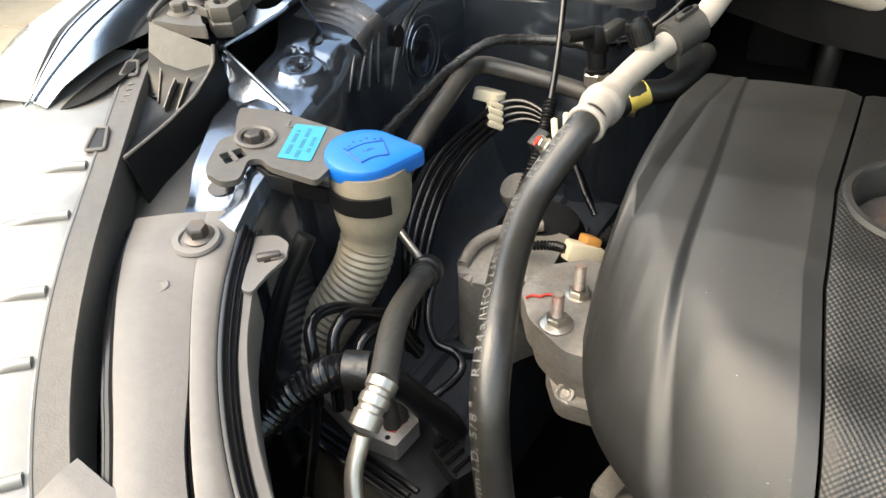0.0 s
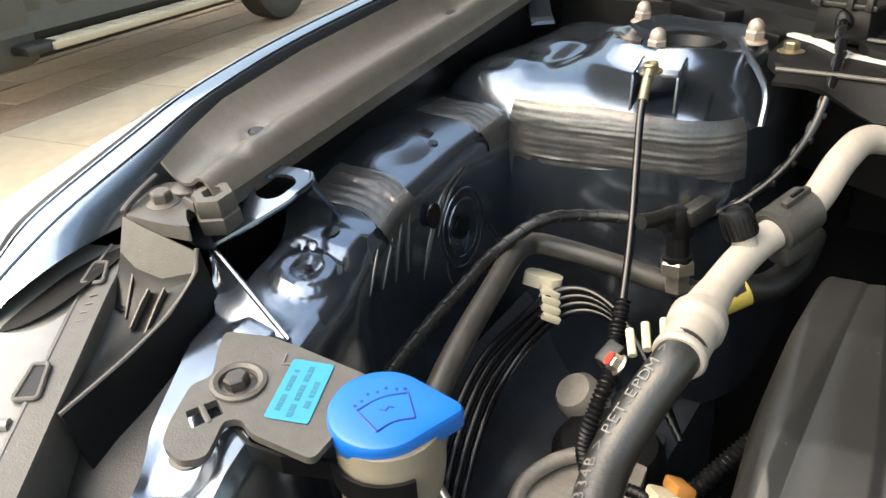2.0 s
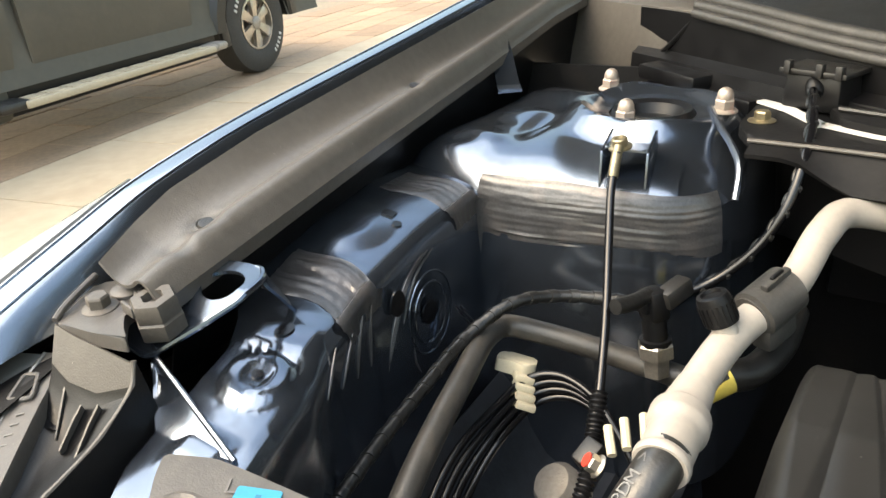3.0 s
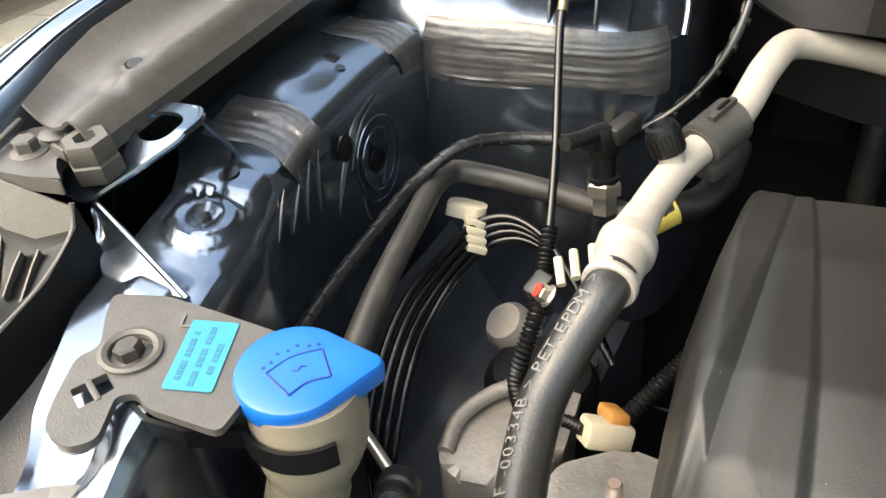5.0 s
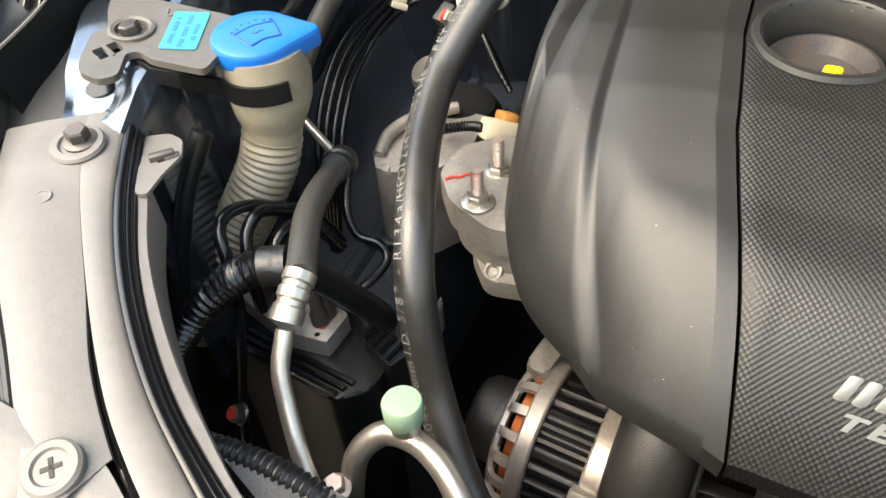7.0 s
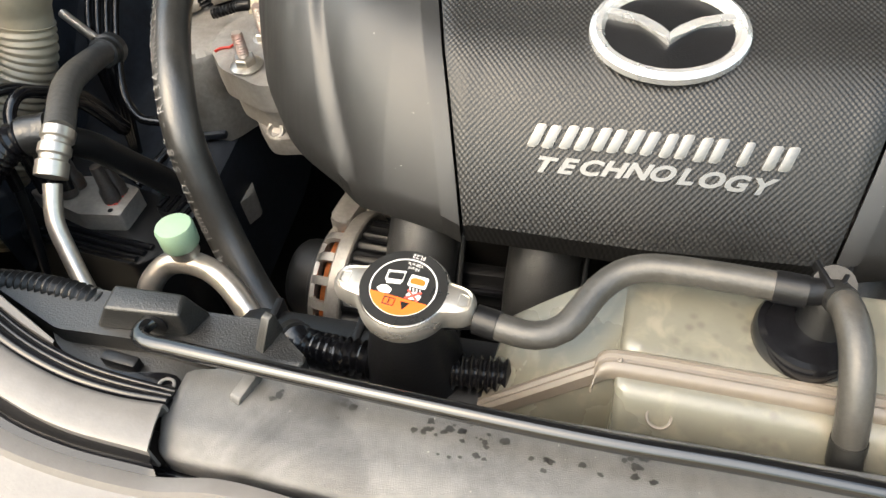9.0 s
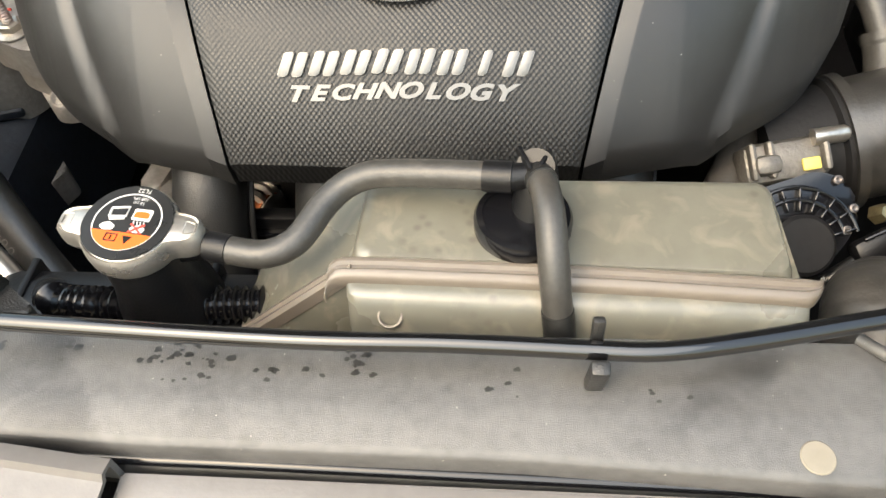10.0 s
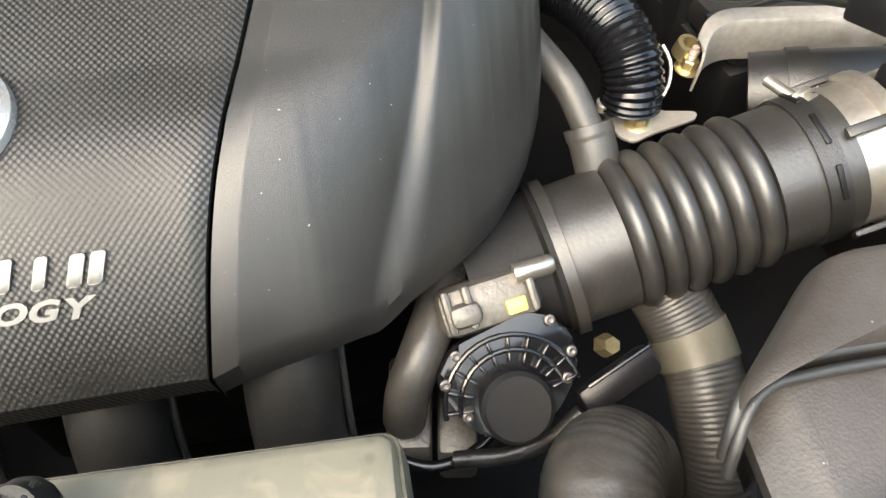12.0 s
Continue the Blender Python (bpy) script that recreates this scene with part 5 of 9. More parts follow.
def corner_bracket():
    """Plastic corner piece with ribs, hood stop and screws."""
    t = thing("corner_bracket", (-0.41, 0.28, 1.0), "dark grey ribbed plastic corner bracket by the headlamp", "bracket")
    bm = B()
    prism(bm, rounded([(-0.427, 0.283), (-0.402, 0.286), (-0.380, 0.291), (-0.392, 0.297), (-0.404, 0.306), (-0.408, 0.325), (-0.425, 0.338), (-0.447, 0.318)], 0.004), 1.036, 1.0435, Matrix.Identity(4), 0.0015)
    part("top_plate", bm, DUST_GREY, t)
    bm = B()
    tube(bm, [(-0.4275, 0.2835, 1.044), (-0.431, 0.290, 1.046), (-0.438, 0.303, 1.0475), (-0.447, 0.318, 1.048)], 0.0018, 8)
    part("raised_lip", bm, DUST_GREY, t)
    # hollow front: upper wall, recessed floor, long lower edge
    bm = B()
    top = [V(-0.428, 0.283, 1.042), V(-0.412, 0.283, 1.040), V(-0.395, 0.286, 1.036), V(-0.377, 0.289, 1.032)]
    mid = [V(-0.424, 0.272, 1.020), V(-0.410, 0.270, 1.014), V(-0.394, 0.274, 1.011), V(-0.374, 0.284, 1.020)]
    low = [V(-0.420, 0.262, 1.006), V(-0.406, 0.258, 1.000), V(-0.390, 0.256, 0.999), V(-0.3685, 0.262, 1.010)]
    far = [V(-0.404, 0.240, 1.002), V(-0.394, 0.234, 0.997), V(-0.382, 0.232, 0.997), V(-0.365, 0.235, 1.004)]
    end = [V(-0.374, 0.205, 0.999), V(-0.371, 0.203, 0.998), V(-0.367, 0.202, 0.998), V(-0.3615, 0.201, 0.999)]
    sheet(bm, [top, [p.lerp(q, 0.75) for p, q in zip(top, mid)]], 0.0015)
    part("front_wall", bm, DUST_GREY, t)
    # floor of the same moulding in black: the cavity's darkness put into colour
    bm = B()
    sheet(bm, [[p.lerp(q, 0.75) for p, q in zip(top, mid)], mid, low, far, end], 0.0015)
    part("shaded_floor", bm, BLACK, t)
    bm = B()
    edge = [V(-0.3765, 0.2895, 1.034), V(-0.3745, 0.285, 1.024), V(-0.3690, 0.262, 1.0125), V(-0.3655, 0.235, 1.0055), V(-0.361, 0.199, 1.0)]
    tube(bm, edge, 0.0014, 8)
    part("edge_bead", bm, DUST_GREY, t)
    # web below the edge in black, also for the cavity's darkness
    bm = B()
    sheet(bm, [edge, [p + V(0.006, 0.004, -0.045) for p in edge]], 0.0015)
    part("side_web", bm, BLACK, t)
    bm = B()
    prism(bm, circle(0, 0, 0.0075, 20, 0.0045), 0, 0.0012, Matrix.Translation((-0.411, 0.2625, 1.0035)) @ pose(0, 0, 0, 20, 0, 15))
    part("drain_hole", bm, GLOSS_BLACK, t)
    for a, b, h in ((V(-0.4155, 0.276, 1.020), V(-0.404, 0.257, 1.001), 0.012), (V(-0.399, 0.272, 1.014), V(-0.3935, 0.253, 1.001), 0.012), (V(-0.389, 0.275, 1.016), V(-0.3815, 0.253, 1.001), 0.012)):
        bm = B()
        sheet(bm, [[a + V(0, 0, -0.008), a.lerp(b, 0.5) + V(0, 0, -0.006), b + V(0, 0, -0.003)], [a + V(0.001, -0.002, 0.0), a.lerp(b, 0.4) + V(0.001, -0.001, 0.0015), b + V(0, 0, 0.0005)]], 0.0009)
        part("rib", bm, DUST_GREY, t)
    for k in range(3):
        bm = B()
        box(bm, (0.012, 0.002, 0.006), pose(-0.410 + 0.005 * k, 0.322 - 0.008 * k, 1.046, 0, 0, -60 + 25 * k), 0.0006)
        part("catch", bm, DUST_GREY, t)
    return t


corner_bracket()
hex_bolt("bracket_bolt", (-0.4195, 0.3025, 1.0437), (0.05, -0.05, 1), 0.010, HOOD_STOP, "brown-grey hex flange bolt on the corner bracket", flange=1.5)
bm = B()
lathe(bm, [(0.0085, 0), (0.0085, 0.002), (0.0065, 0.0032), (0, 0.0032)], axis_matrix((-0.4215, 0.3195, 1.0440), (0.05, -0.05, 1)), 24)
solo("cross_screw", bm, DUST_GREY, "dusty grey plastic cross-head push screw", "screw")
t = thing("hood_stop", (-0.387, 0.310, 1.043), "six-sided dark rubber hood stop", "rubber stop")
bm = B()
m = axis_matrix((-0.3905, 0.3160, 1.0320), (0.05, -0.12, 1))
lathe(bm, [(0.0112, 0.0), (0.0124, 0.0015), (0.0124, 0.0095), (0.0112, 0.0105), (0.0118, 0.0115), (0.0118, 0.0185), (0.0108, 0.0205), (0.0056, 0.0208), (0.0048, 0.0165), (0, 0.0165)], m @ pose(0, 0, 0, 0, 0, 12), 6)
part("rubber_block", bm, HOOD_STOP, t)
bm = B()
lathe(bm, [(0.0058, -0.006), (0.0058, 0.001), (0, 0.001)], m, 16)
part("stem", bm, BLACK, t)


def plate_z(y):
    """The plate is level at the rear and slopes down under the hood stop."""
    return 1.0462 + 0.5 * (min(y, 0.3468) - 0.3468) + 0.1 * max(0.0, y - 0.3468)


def latch_plate():
    """Navy plate with a large round hole, its folded foot and the slanting gusset."""
    t = thing("navy_bracket_plate", (-0.38, 0.34, 1.01), "navy folded bracket plate with a large round hole", "bracket")
    outline = rounded([(-0.4271, 0.3113), (-0.4143, 0.3059), (-0.3904, 0.3036), (-0.3746, 0.3254), (-0.3623, 0.3443), (-0.3640, 0.3587), (-0.3703, 0.3667), (-0.3811, 0.3671), (-0.3974, 0.3646), (-0.4042, 0.3533), (-0.4097, 0.3430), (-0.4283, 0.3277)], 0.005)
    hole = [(-0.3808 + 0.0128 * math.cos(a), 0.3478 + 0.0105 * math.sin(a)) for a in [2 * math.pi * k / 36 for k in range(36)]]
    bm = B()
    prism(bm, outline, -0.0020, 0, Matrix.Identity(4), holes=[hole])
    for v in bm.verts:
        v.co.z += plate_z(v.co.y)
    part("plate", bm, NAVY, t)
    bm = B()
    tube(bm, [V(x, y, plate_z(y) - 0.0016) for x, y in outline[2:36]], 0.0020, 8, raw=True)
    part("rolled_edge", bm, NAVY, t)
    bm = B()
    a, b = V(-0.3665, 0.3605, 1.0465), V(-0.3735, 0.3668, 1.0472)
    sheet(bm, [[a, a + V(0.001, 0.003, -0.006), V(-0.3705, 0.3830, 1.0150), V(-0.3690, 0.3865, 1.0115), V(-0.3620, 0.3880, 1.0110)], [b, b + V(0.0, 0.004, -0.006), V(-0.3775, 0.3870, 1.0150), V(-0.3770, 0.3915, 1.0120), V(-0.3680, 0.3955, 1.0112)]], 0.0016)
    part("rear_foot", bm, NAVY, t)
    top, end, low = V(-0.3955, 0.3085, 1.0235), V(-0.3190, 0.2912, 0.9985), V(-0.3650, 0.2845, 0.9990)
    bm = B()
    rows = []
    for k in range(13):
        u = k / 12
        p, q = top.lerp(end, u), top.lerp(low, min(1, u * 1.6)).lerp(end, max(0.0, (u - 0.62) / 0.38))
        rows.append([p.lerp(q, w) + V(0, 0, -0.0035 * math.sin(math.pi * w) * (1 - u)) for w in (0, 0.15, 0.35, 0.6, 0.85, 1.0)])
    sheet(bm, rows, 0.0014)
    fin = part("gusset", bm, NAVY, t)
    bm = B()
    tube(bm, [top.lerp(end, k / 20) + V(0, 0, 0.0006) for k in range(21)], 0.0016, 8, raw=True)
    part("rolled_edge", bm, NAVY, fin)
    bm = B()
    prism(bm, rounded([(-0.3500, 0.2790), (-0.3345, 0.2870), (-0.3300, 0.2790), (-0.3440, 0.2710)], 0.003), 0.9962, 0.9992, Matrix.Identity(4), 0.001)
    part("front_foot", bm, NAVY, t)
    return t


latch_plate()


# ---- washer filler ----
def washer():
    t = thing("washer_filler", (-0.25, 0.27, 0.85), "washer fluid filler with a blue cap and ribbed translucent neck", "washer filler")
    cap_m = Matrix.Translation((-0.2522, 0.2810, 0.9930)) @ pose(0, 0, 0, 3, 4, 0)
    # bracket plate
    m = Matrix.Translation((0, 0, 0.997)) @ Matrix.Translation((-0.30, 0.255, 0)) @ pose(0, 0, 0, 1, 7, 0) @ Matrix.Translation((0.30, -0.255, 0))
    outline = [(-0.347, 0.276), (-0.327, 0.287), (-0.312, 0.290), (-0.272, 0.296), (-0.262, 0.272), (-0.258, 0.246), (-0.288, 0.240), (-0.297, 0.243), (-0.302, 0.238), (-0.292, 0.221), (-0.298, 0.213), (-0.311, 0.214), (-0.318, 0.222), (-0.330, 0.243), (-0.327, 0.252), (-0.340, 0.266)]
    bm = B()
    prism(bm, rounded(outline, 0.004), -0.004, 0, m, 0.0014, holes=[rounded([(-0.3185, 0.2310), (-0.3085, 0.2270), (-0.3050, 0.2405), (-0.3140, 0.2440)], 0.001), circle(-0.3145, 0.2565, 0.0085, 20)])
    plate = part("bracket", bm, RAIL_TRIM, t, "grey-brown plastic bracket")
    bm = B()
    box(bm, (0.0125, 0.0024, 0.003), m @ pose(-0.3115, 0.2357, -0.001, 0, 0, -20), 0.0004)
    part("slot_bar", bm, RAIL_TRIM, plate)
    bm = B()
    lathe(bm, [(0.0125, -0.002), (0.0125, 0.0015), (0.0108, 0.002), (0.0088, 0.0012), (0.0085, -0.006), (0, -0.006)], m @ pose(-0.3145, 0.2565, 0), 28)
    part("bolt_seat", bm, RAIL_TRIM, plate)
    sm = m @ Matrix.Translation((-0.2895, 0.270, 0.0)) @ pose(0, 0, 0.0003, 0, 0, 26)
    bm = B()
    prism(bm, rounded([(-0.0098, -0.0185), (0.0098, -0.0185), (0.0098, 0.0185), (-0.0098, 0.0185)], 0.0015), 0, 0.0004, sm)
    st = part("sticker", bm, CYAN, plate, "cyan printed sticker")
    for r, (x0, ln) in enumerate(((-0.0055, 0.026), (0.0005, 0.030), (0.006, 0.016))):
        k = 0
        y = -ln / 2
        while y < ln / 2:
            w = 0.0016 + 0.0012 * ((k * 7 + r) % 3)
            bm = B()
            box(bm, (0.0024, w, 0.0002), sm @ pose(x0, y, 0.0005))
            part("print_bar", bm, INK, st)
            y += w + 0.0012
            k += 1
    cu = bpy.data.curves.new("letter", "FONT")
    cu.body, cu.size, cu.extrude, cu.align_x, cu.align_y = "L", 0.011, 0.0005, "CENTER", "CENTER"
    ob = new("letter", cu)
    me = bpy.data.meshes.new_from_object(ob.evaluated_get(bpy.context.evaluated_depsgraph_get()))
    bpy.data.objects.remove(ob)
    me.transform(m @ pose(-0.3085, 0.2800, 0.0003, 0, 0, 30))
    me.materials.clear()
    me.materials.append(GREY_PANEL)
    o = new("letter", me)
    o.parent, o.matrix_parent_inverse = plate, Matrix.Identity(4)
    # neck: funnel below the cap, ribbed tube
    bm = B()
    tube(bm, [(-0.2495, 0.2815, 0.988), (-0.2490, 0.2810, 0.970), (-0.2500, 0.2790, 0.955), (-0.2515, 0.2770, 0.940), (-0.2525, 0.2750, 0.930)], lambda u: lerp_line([(0, 0.0232), (0.20, 0.0240), (0.48, 0.0236), (0.64, 0.0212), (0.80, 0.0176), (1.0, 0.0166)], u), 32, 0.002)
    part("funnel", bm, NECK, t)
    bm = B()
    tube(bm, [(-0.2522, 0.2755, 0.934), (-0.255, 0.270, 0.918), (-0.264, 0.258, 0.895), (-0.278, 0.242, 0.866), (-0.293, 0.226, 0.838), (-0.304, 0.214, 0.80)], 0.0182, 28, rib=(0.0048, 0.0013))
    part("ribbed_neck", bm, NECK, t, "beige translucent ribbed tube")
    # black strap that carries the neck, from the plate's front edge
    bm = B()
    strap = [m @ V(-0.2985, 0.2415, 0), m @ V(-0.2880, 0.2395, 0), m @ V(-0.2740, 0.2430, 0)] + [V(-0.2495 + 0.0252 * math.cos(a), 0.2813 + 0.0252 * math.sin(a), 0.9830) for a in [radians(-122 + 12 * k) for k in range(9)]]
    sheet(bm, [[p + V(0, 0, -0.0045), p + V(0, 0, -0.0125 - 0.0035 * min(1, k / 5))] for k, p in enumerate(strap)], 0.0018)
    part("strap", bm, BLACK, t, "black plastic strap round the neck")
    # cap: flat drop-shaped lid with a skirt
    out = []
    tip, R, D = math.radians(36), 0.0232, 0.0375
    al = math.acos(R / D)
    for k in range(96):
        a = 2 * math.pi * k / 96
        d = abs((a - tip + math.pi) % (2 * math.pi) - math.pi)
        r = min(R / math.cos(al - d), 0.0350) if d < al else R
        out.append((r * math.cos(a), r * math.sin(a)))
    bm = B()
    rows = [[cap_m @ V(x * s_, y * s_, z) for x, y in out] for s_, z in ((0.94, -0.0075), (0.985, -0.0072), (1.0, -0.0060), (1.0, 0.0002), (0.992, 0.0018), (0.965, 0.0030), (0.93, 0.0033), (0.90, 0.0036), (0.6, 0.0042), (0.3, 0.0045), (0.001, 0.0046))]
    sheet(bm, rows, 0, closed=True)
    cap = part("cap", bm, BLUE, t, "bright blue plastic cap")
    # raised windscreen-and-spray symbol, as plain lines
    sy = cap_m @ pose(0.0045, -0.0005, 0.0043, 0, 0, -28)
    fan = [(-0.0062, -0.0118), (-0.0085, 0.0), (-0.0062, 0.0118), (0.0085, 0.0085), (0.0066, 0.0), (0.0085, -0.0085)]
    for pts in ([fan[0], fan[1], fan[2]], [fan[2], fan[3]], [fan[3], fan[4], fan[5]], [fan[5], fan[0]], [(-0.002, -0.003), (-0.0005, -0.001), (-0.002, 0.001), (-0.0005, 0.003)]):
        bm = B()
        tube(bm, [sy @ V(x, y, 0) for x, y in pts], 0.0006, 6, 0.002)
        part("symbol_line", bm, BLUE_RELIEF, cap)
    for k in range(7):
        a = math.pi + 0.16 * (k - 3) * 1.5
        bm = B()
        lathe(bm, [(0.0009, -0.0003), (0.0008, 0.0003), (0, 0.0004)], sy @ pose(0.004 + 0.0175 * math.cos(a) + 0.0012 * (k % 2), 0.0175 * math.sin(a), 0), 10)
        part("symbol_dot", bm, BLUE_RELIEF, cap)
    return t


washer()
hex_bolt("washer_bolt", (-0.3145, 0.2565, 0.9955), (-0.1, -0.05, 1), 0.010, DARK_STEEL, "rusty dark hex bolt of the washer bracket", flange=1.5)

# ---- pipes, hoses and wiring on the near side ----
def text_on_path(body, path, size, lift, side, mat, parent, start=0.0, up=V(0, 0, 1)):
    """Letters of the built-in font laid one by one along a path, on its outside."""
    fr = axes_along(path)
    s, i = 0.0, 0
    acc = [0.0]
    for a, b in zip(path, path[1:]):
        acc.append(acc[-1] + (b - a).length)
    pos = start
    for ch in body:
        w = size * (0.35 if ch in " .-/'I" else 0.62)
        mid = pos + w / 2
        if mid > acc[-1]:
            break
        while i < len(acc) - 2 and acc[i + 1] < mid:
            i += 1
        if ch != " ":
            k = (mid - acc[i]) / max(1e-6, acc[i + 1] - acc[i])
            p = path[i].lerp(path[i + 1], k)
            t = (path[i + 1] - path[i]).normalized()
            nrm = (side - t * side.dot(t)).normalized()
            cu = bpy.data.curves.new("letter", "FONT")
            cu.body, cu.size, cu.align_x, cu.align_y = ch, size, "CENTER", "CENTER"
            cu.resolution_u = 2
            ob = new("letter", cu)
            deps = bpy.context.evaluated_depsgraph_get()
            me = bpy.data.meshes.new_from_object(ob.evaluated_get(deps))
            bpy.data.objects.remove(ob)
            x, z = t, nrm
            y = z.cross(x)
            m = Matrix(((x.x, y.x, z.x, p.x + nrm.x * lift), (x.y, y.y, z.y, p.y + nrm.y * lift), (x.z, y.z, z.z, p.z + nrm.z * lift), (0, 0, 0, 1)))
            me.transform(m)
            me.materials.clear()
            me.materials.append(mat)
            o = new("letter", me)
            o.parent = parent
            o.matrix_parent_inverse = parent.matrix_basis.inverted() if parent.type == "EMPTY" else Matrix.Identity(4)
        pos += w


HOSE_A = [(-0.1672, 0.412, 0.9815), (-0.1690, 0.397, 0.977), (-0.1745, 0.376, 0.963), (-0.178, 0.352, 0.948), (-0.172, 0.319, 0.936), (-0.159, 0.281, 0.928), (-0.147, 0.252, 0.916), (-0.139, 0.233, 0.898), (-0.131, 0.221, 0.872), (-0.120, 0.209, 0.842), (-0.100, 0.19, 0.815), (-0.075, 0.17, 0.79)]


def suction_line():
    t = thing("suction_line", (-0.15, 0.4, 0.9), "thick black refrigerant hose crimped to a matt white pipe", "hose")
    bm = B()
    tube(bm, HOSE_A, 0.0110, 24, 0.004)
    hose = part("hose", bm, BELLOWS, t, "thick black rubber hose with white lettering")
    path = spline(HOSE_A, 0.003)
    text_on_path("0041 16mm I.D. 5/8\" - R134a/HFO1234YF -00334B > PET.EPDM >", list(reversed(path)), 0.0092, 0.0112, V(-0.42, -0.62, 0.62), HOSE_INK, hose, 0.052)
    bm = B()
    tube(bm, [(-0.1680, 0.402, 0.9785), (-0.1690, 0.424, 0.9800), (-0.172, 0.445, 0.9780), (-0.172, 0.466, 0.981)], lambda s: lerp_line([(0, 0.0128), (0.03, 0.0136), (0.07, 0.0136), (0.09, 0.0126), (0.36, 0.0128), (0.44, 0.0150), (0.60, 0.0152), (0.70, 0.0122), (1.0, 0.0100)], s), 28, 0.001)
    part("crimp_sleeve", bm, WHITE_PIPE, t)
    bm = B()
    tube(bm, [(-0.173, 0.452, 0.977), (-0.172, 0.468, 0.981), (-0.166, 0.511, 0.989), (-0.148, 0.558, 1.002), (-0.141, 0.600, 1.019), (-0.133, 0.626, 1.024), (-0.096, 0.653, 1.014), (-0.068, 0.665, 1.006), (0.03, 0.68, 0.99)], 0.0095, 20, 0.004)
    part("pipe", bm, WHITE_PIPE, t, "matt white aluminium pipe")
    m = axis_matrix((-0.168, 0.505, 0.992), (-0.45, -0.05, 1))
    bm = B()
    lathe(bm, [(0.007, 0), (0.007, 0.012), (0, 0.012)], m, 20)
    part("port", bm, WHITE_PIPE, t)
    bm = B()
    prof = [(0.0092, 0.008), (0.0092, 0.022), (0.0082, 0.025), (0.006, 0.0255), (0.0055, 0.0235), (0, 0.0235)]
    lathe(bm, prof, m, 28)
    cap = part("valve_cap", bm, BLACK, t, "black knurled service valve cap")
    for k in range(20):
        bm = B()
        box(bm, (0.0008, 0.001, 0.011), m @ Matrix.Rotation(k * math.pi / 10, 4, "Z") @ pose(0.0094, 0, 0.015))
        part("knurl", bm, BLACK, cap)
    bm = B()
    tube(bm, [(-0.1615, 0.528, 0.9930), (-0.1600, 0.531, 0.9940), (-0.1500, 0.554, 1.0010), (-0.1485, 0.557, 1.0020)], lambda s: 0.0118 if s < 0.06 or s > 0.94 else 0.0142, 24, 0.001)
    box(bm, (0.016, 0.026, 0.020), Matrix.Translation((-0.152, 0.541, 0.983)) @ pose(0, 0, 0, 14, 0, -22), 0.004)
    box(bm, (0.005, 0.022, 0.006), Matrix.Translation((-0.1535, 0.541, 1.0120)) @ pose(0, 0, 0, 14, 0, -22), 0.0014)
    clamp = part("clamp", bm, DUSTY_RUBBER, t, "grey plastic pipe clamp")
    bm = B()
    box(bm, (0.0022, 0.010, 0.002), Matrix.Translation((-0.1535, 0.541, 1.0155)) @ pose(0, 0, 0, 14, 0, -22), 0.0005)
    part("slot", bm, BLACK, clamp)
    return t


suction_line()


def simple_hose(name, pts, r, mat, label, category="hose", rib=None, n=14, kind="", ends=(), end_mat=None):
    """A hose; ends lists (start, stop) shares of its length that carry a sleeve or band of their own."""
    bm = B()
    tube(bm, pts, r, n, 0.004, rib=rib)
    if not ends:
        return solo(name, bm, mat, label, category, kind=kind)
    t = thing(name, V(*pts[-1]), label, category, kind=kind)
    part("tube", bm, mat, t)
    way = spline(pts, 0.002)
    for a, b in ends:
        bm = B()
        tube(bm, way[int(a * (len(way) - 1)):max(int(b * (len(way) - 1)), int(a * (len(way) - 1)) + 2) + 1], r * 1.07, n + 4, raw=True)
        part("end_sleeve", bm, end_mat or mat, t)
    return t


LHOSE = [(-0.285, 0.345, 0.925), (-0.293, 0.386, 0.940), (-0.305, 0.445, 0.950), (-0.316, 0.496, 0.953), (-0.313, 0.514, 0.951), (-0.294, 0.523, 0.947), (-0.262, 0.530, 0.942), (-0.235, 0.535, 0.937), (-0.18, 0.54, 0.93)]
simple_hose("insulated_pipe", LHOSE, 0.0078, HOSE_DUST, "black foam-sleeved pipe bent in front of the tower", "pipe", n=16, ends=((0.0, 0.03), (0.95, 1.0)))
HARNESS = spline([(-0.318, 0.336, 0.930), (-0.320, 0.383, 0.942), (-0.321, 0.429, 0.951), (-0.320, 0.476, 0.961), (-0.304, 0.508, 0.974), (-0.281, 0.535, 0.972), (-0.242, 0.547, 0.972), (-0.225, 0.548, 0.970)], 0.002)
t = thing("taped_harness", (-0.32, 0.43, 0.95), "black taped wiring harness along the tower", "wire harness")
bm = B()
tube(bm, HARNESS, 0.0040, 14, raw=True)
part("sleeve", bm, TAPE, t)
axes = axes_along(HARNESS)
for k in range(3, len(HARNESS) - 9, 7):
    # one slanting turn of tape
    bm = B()
    turn = []
    for q in range(25):
        a = 2 * math.pi * q / 24
        p, (tg, u, w) = HARNESS[k + 2], axes[k + 2]
        turn.append([p + tg * (0.0030 * math.cos(a) + s) + u * (r * math.cos(a)) + w * (r * math.sin(a)) for r, s in ((0.0038, -0.0030), (0.0046, -0.0026), (0.0046, 0.0026), (0.0038, 0.0030))])
    sheet(bm, turn, 0)
    part("tape_turn", bm, TAPE, t)
simple_hose("heater_hose", [(-0.185, 0.50, 0.945), (-0.175, 0.512, 0.955), (-0.158, 0.533, 0.954), (-0.150, 0.560, 0.958), (-0.150, 0.60, 0.962)], 0.0095, RUBBER, "short black rubber hose marked with yellow tape", "hose")
bm = B()
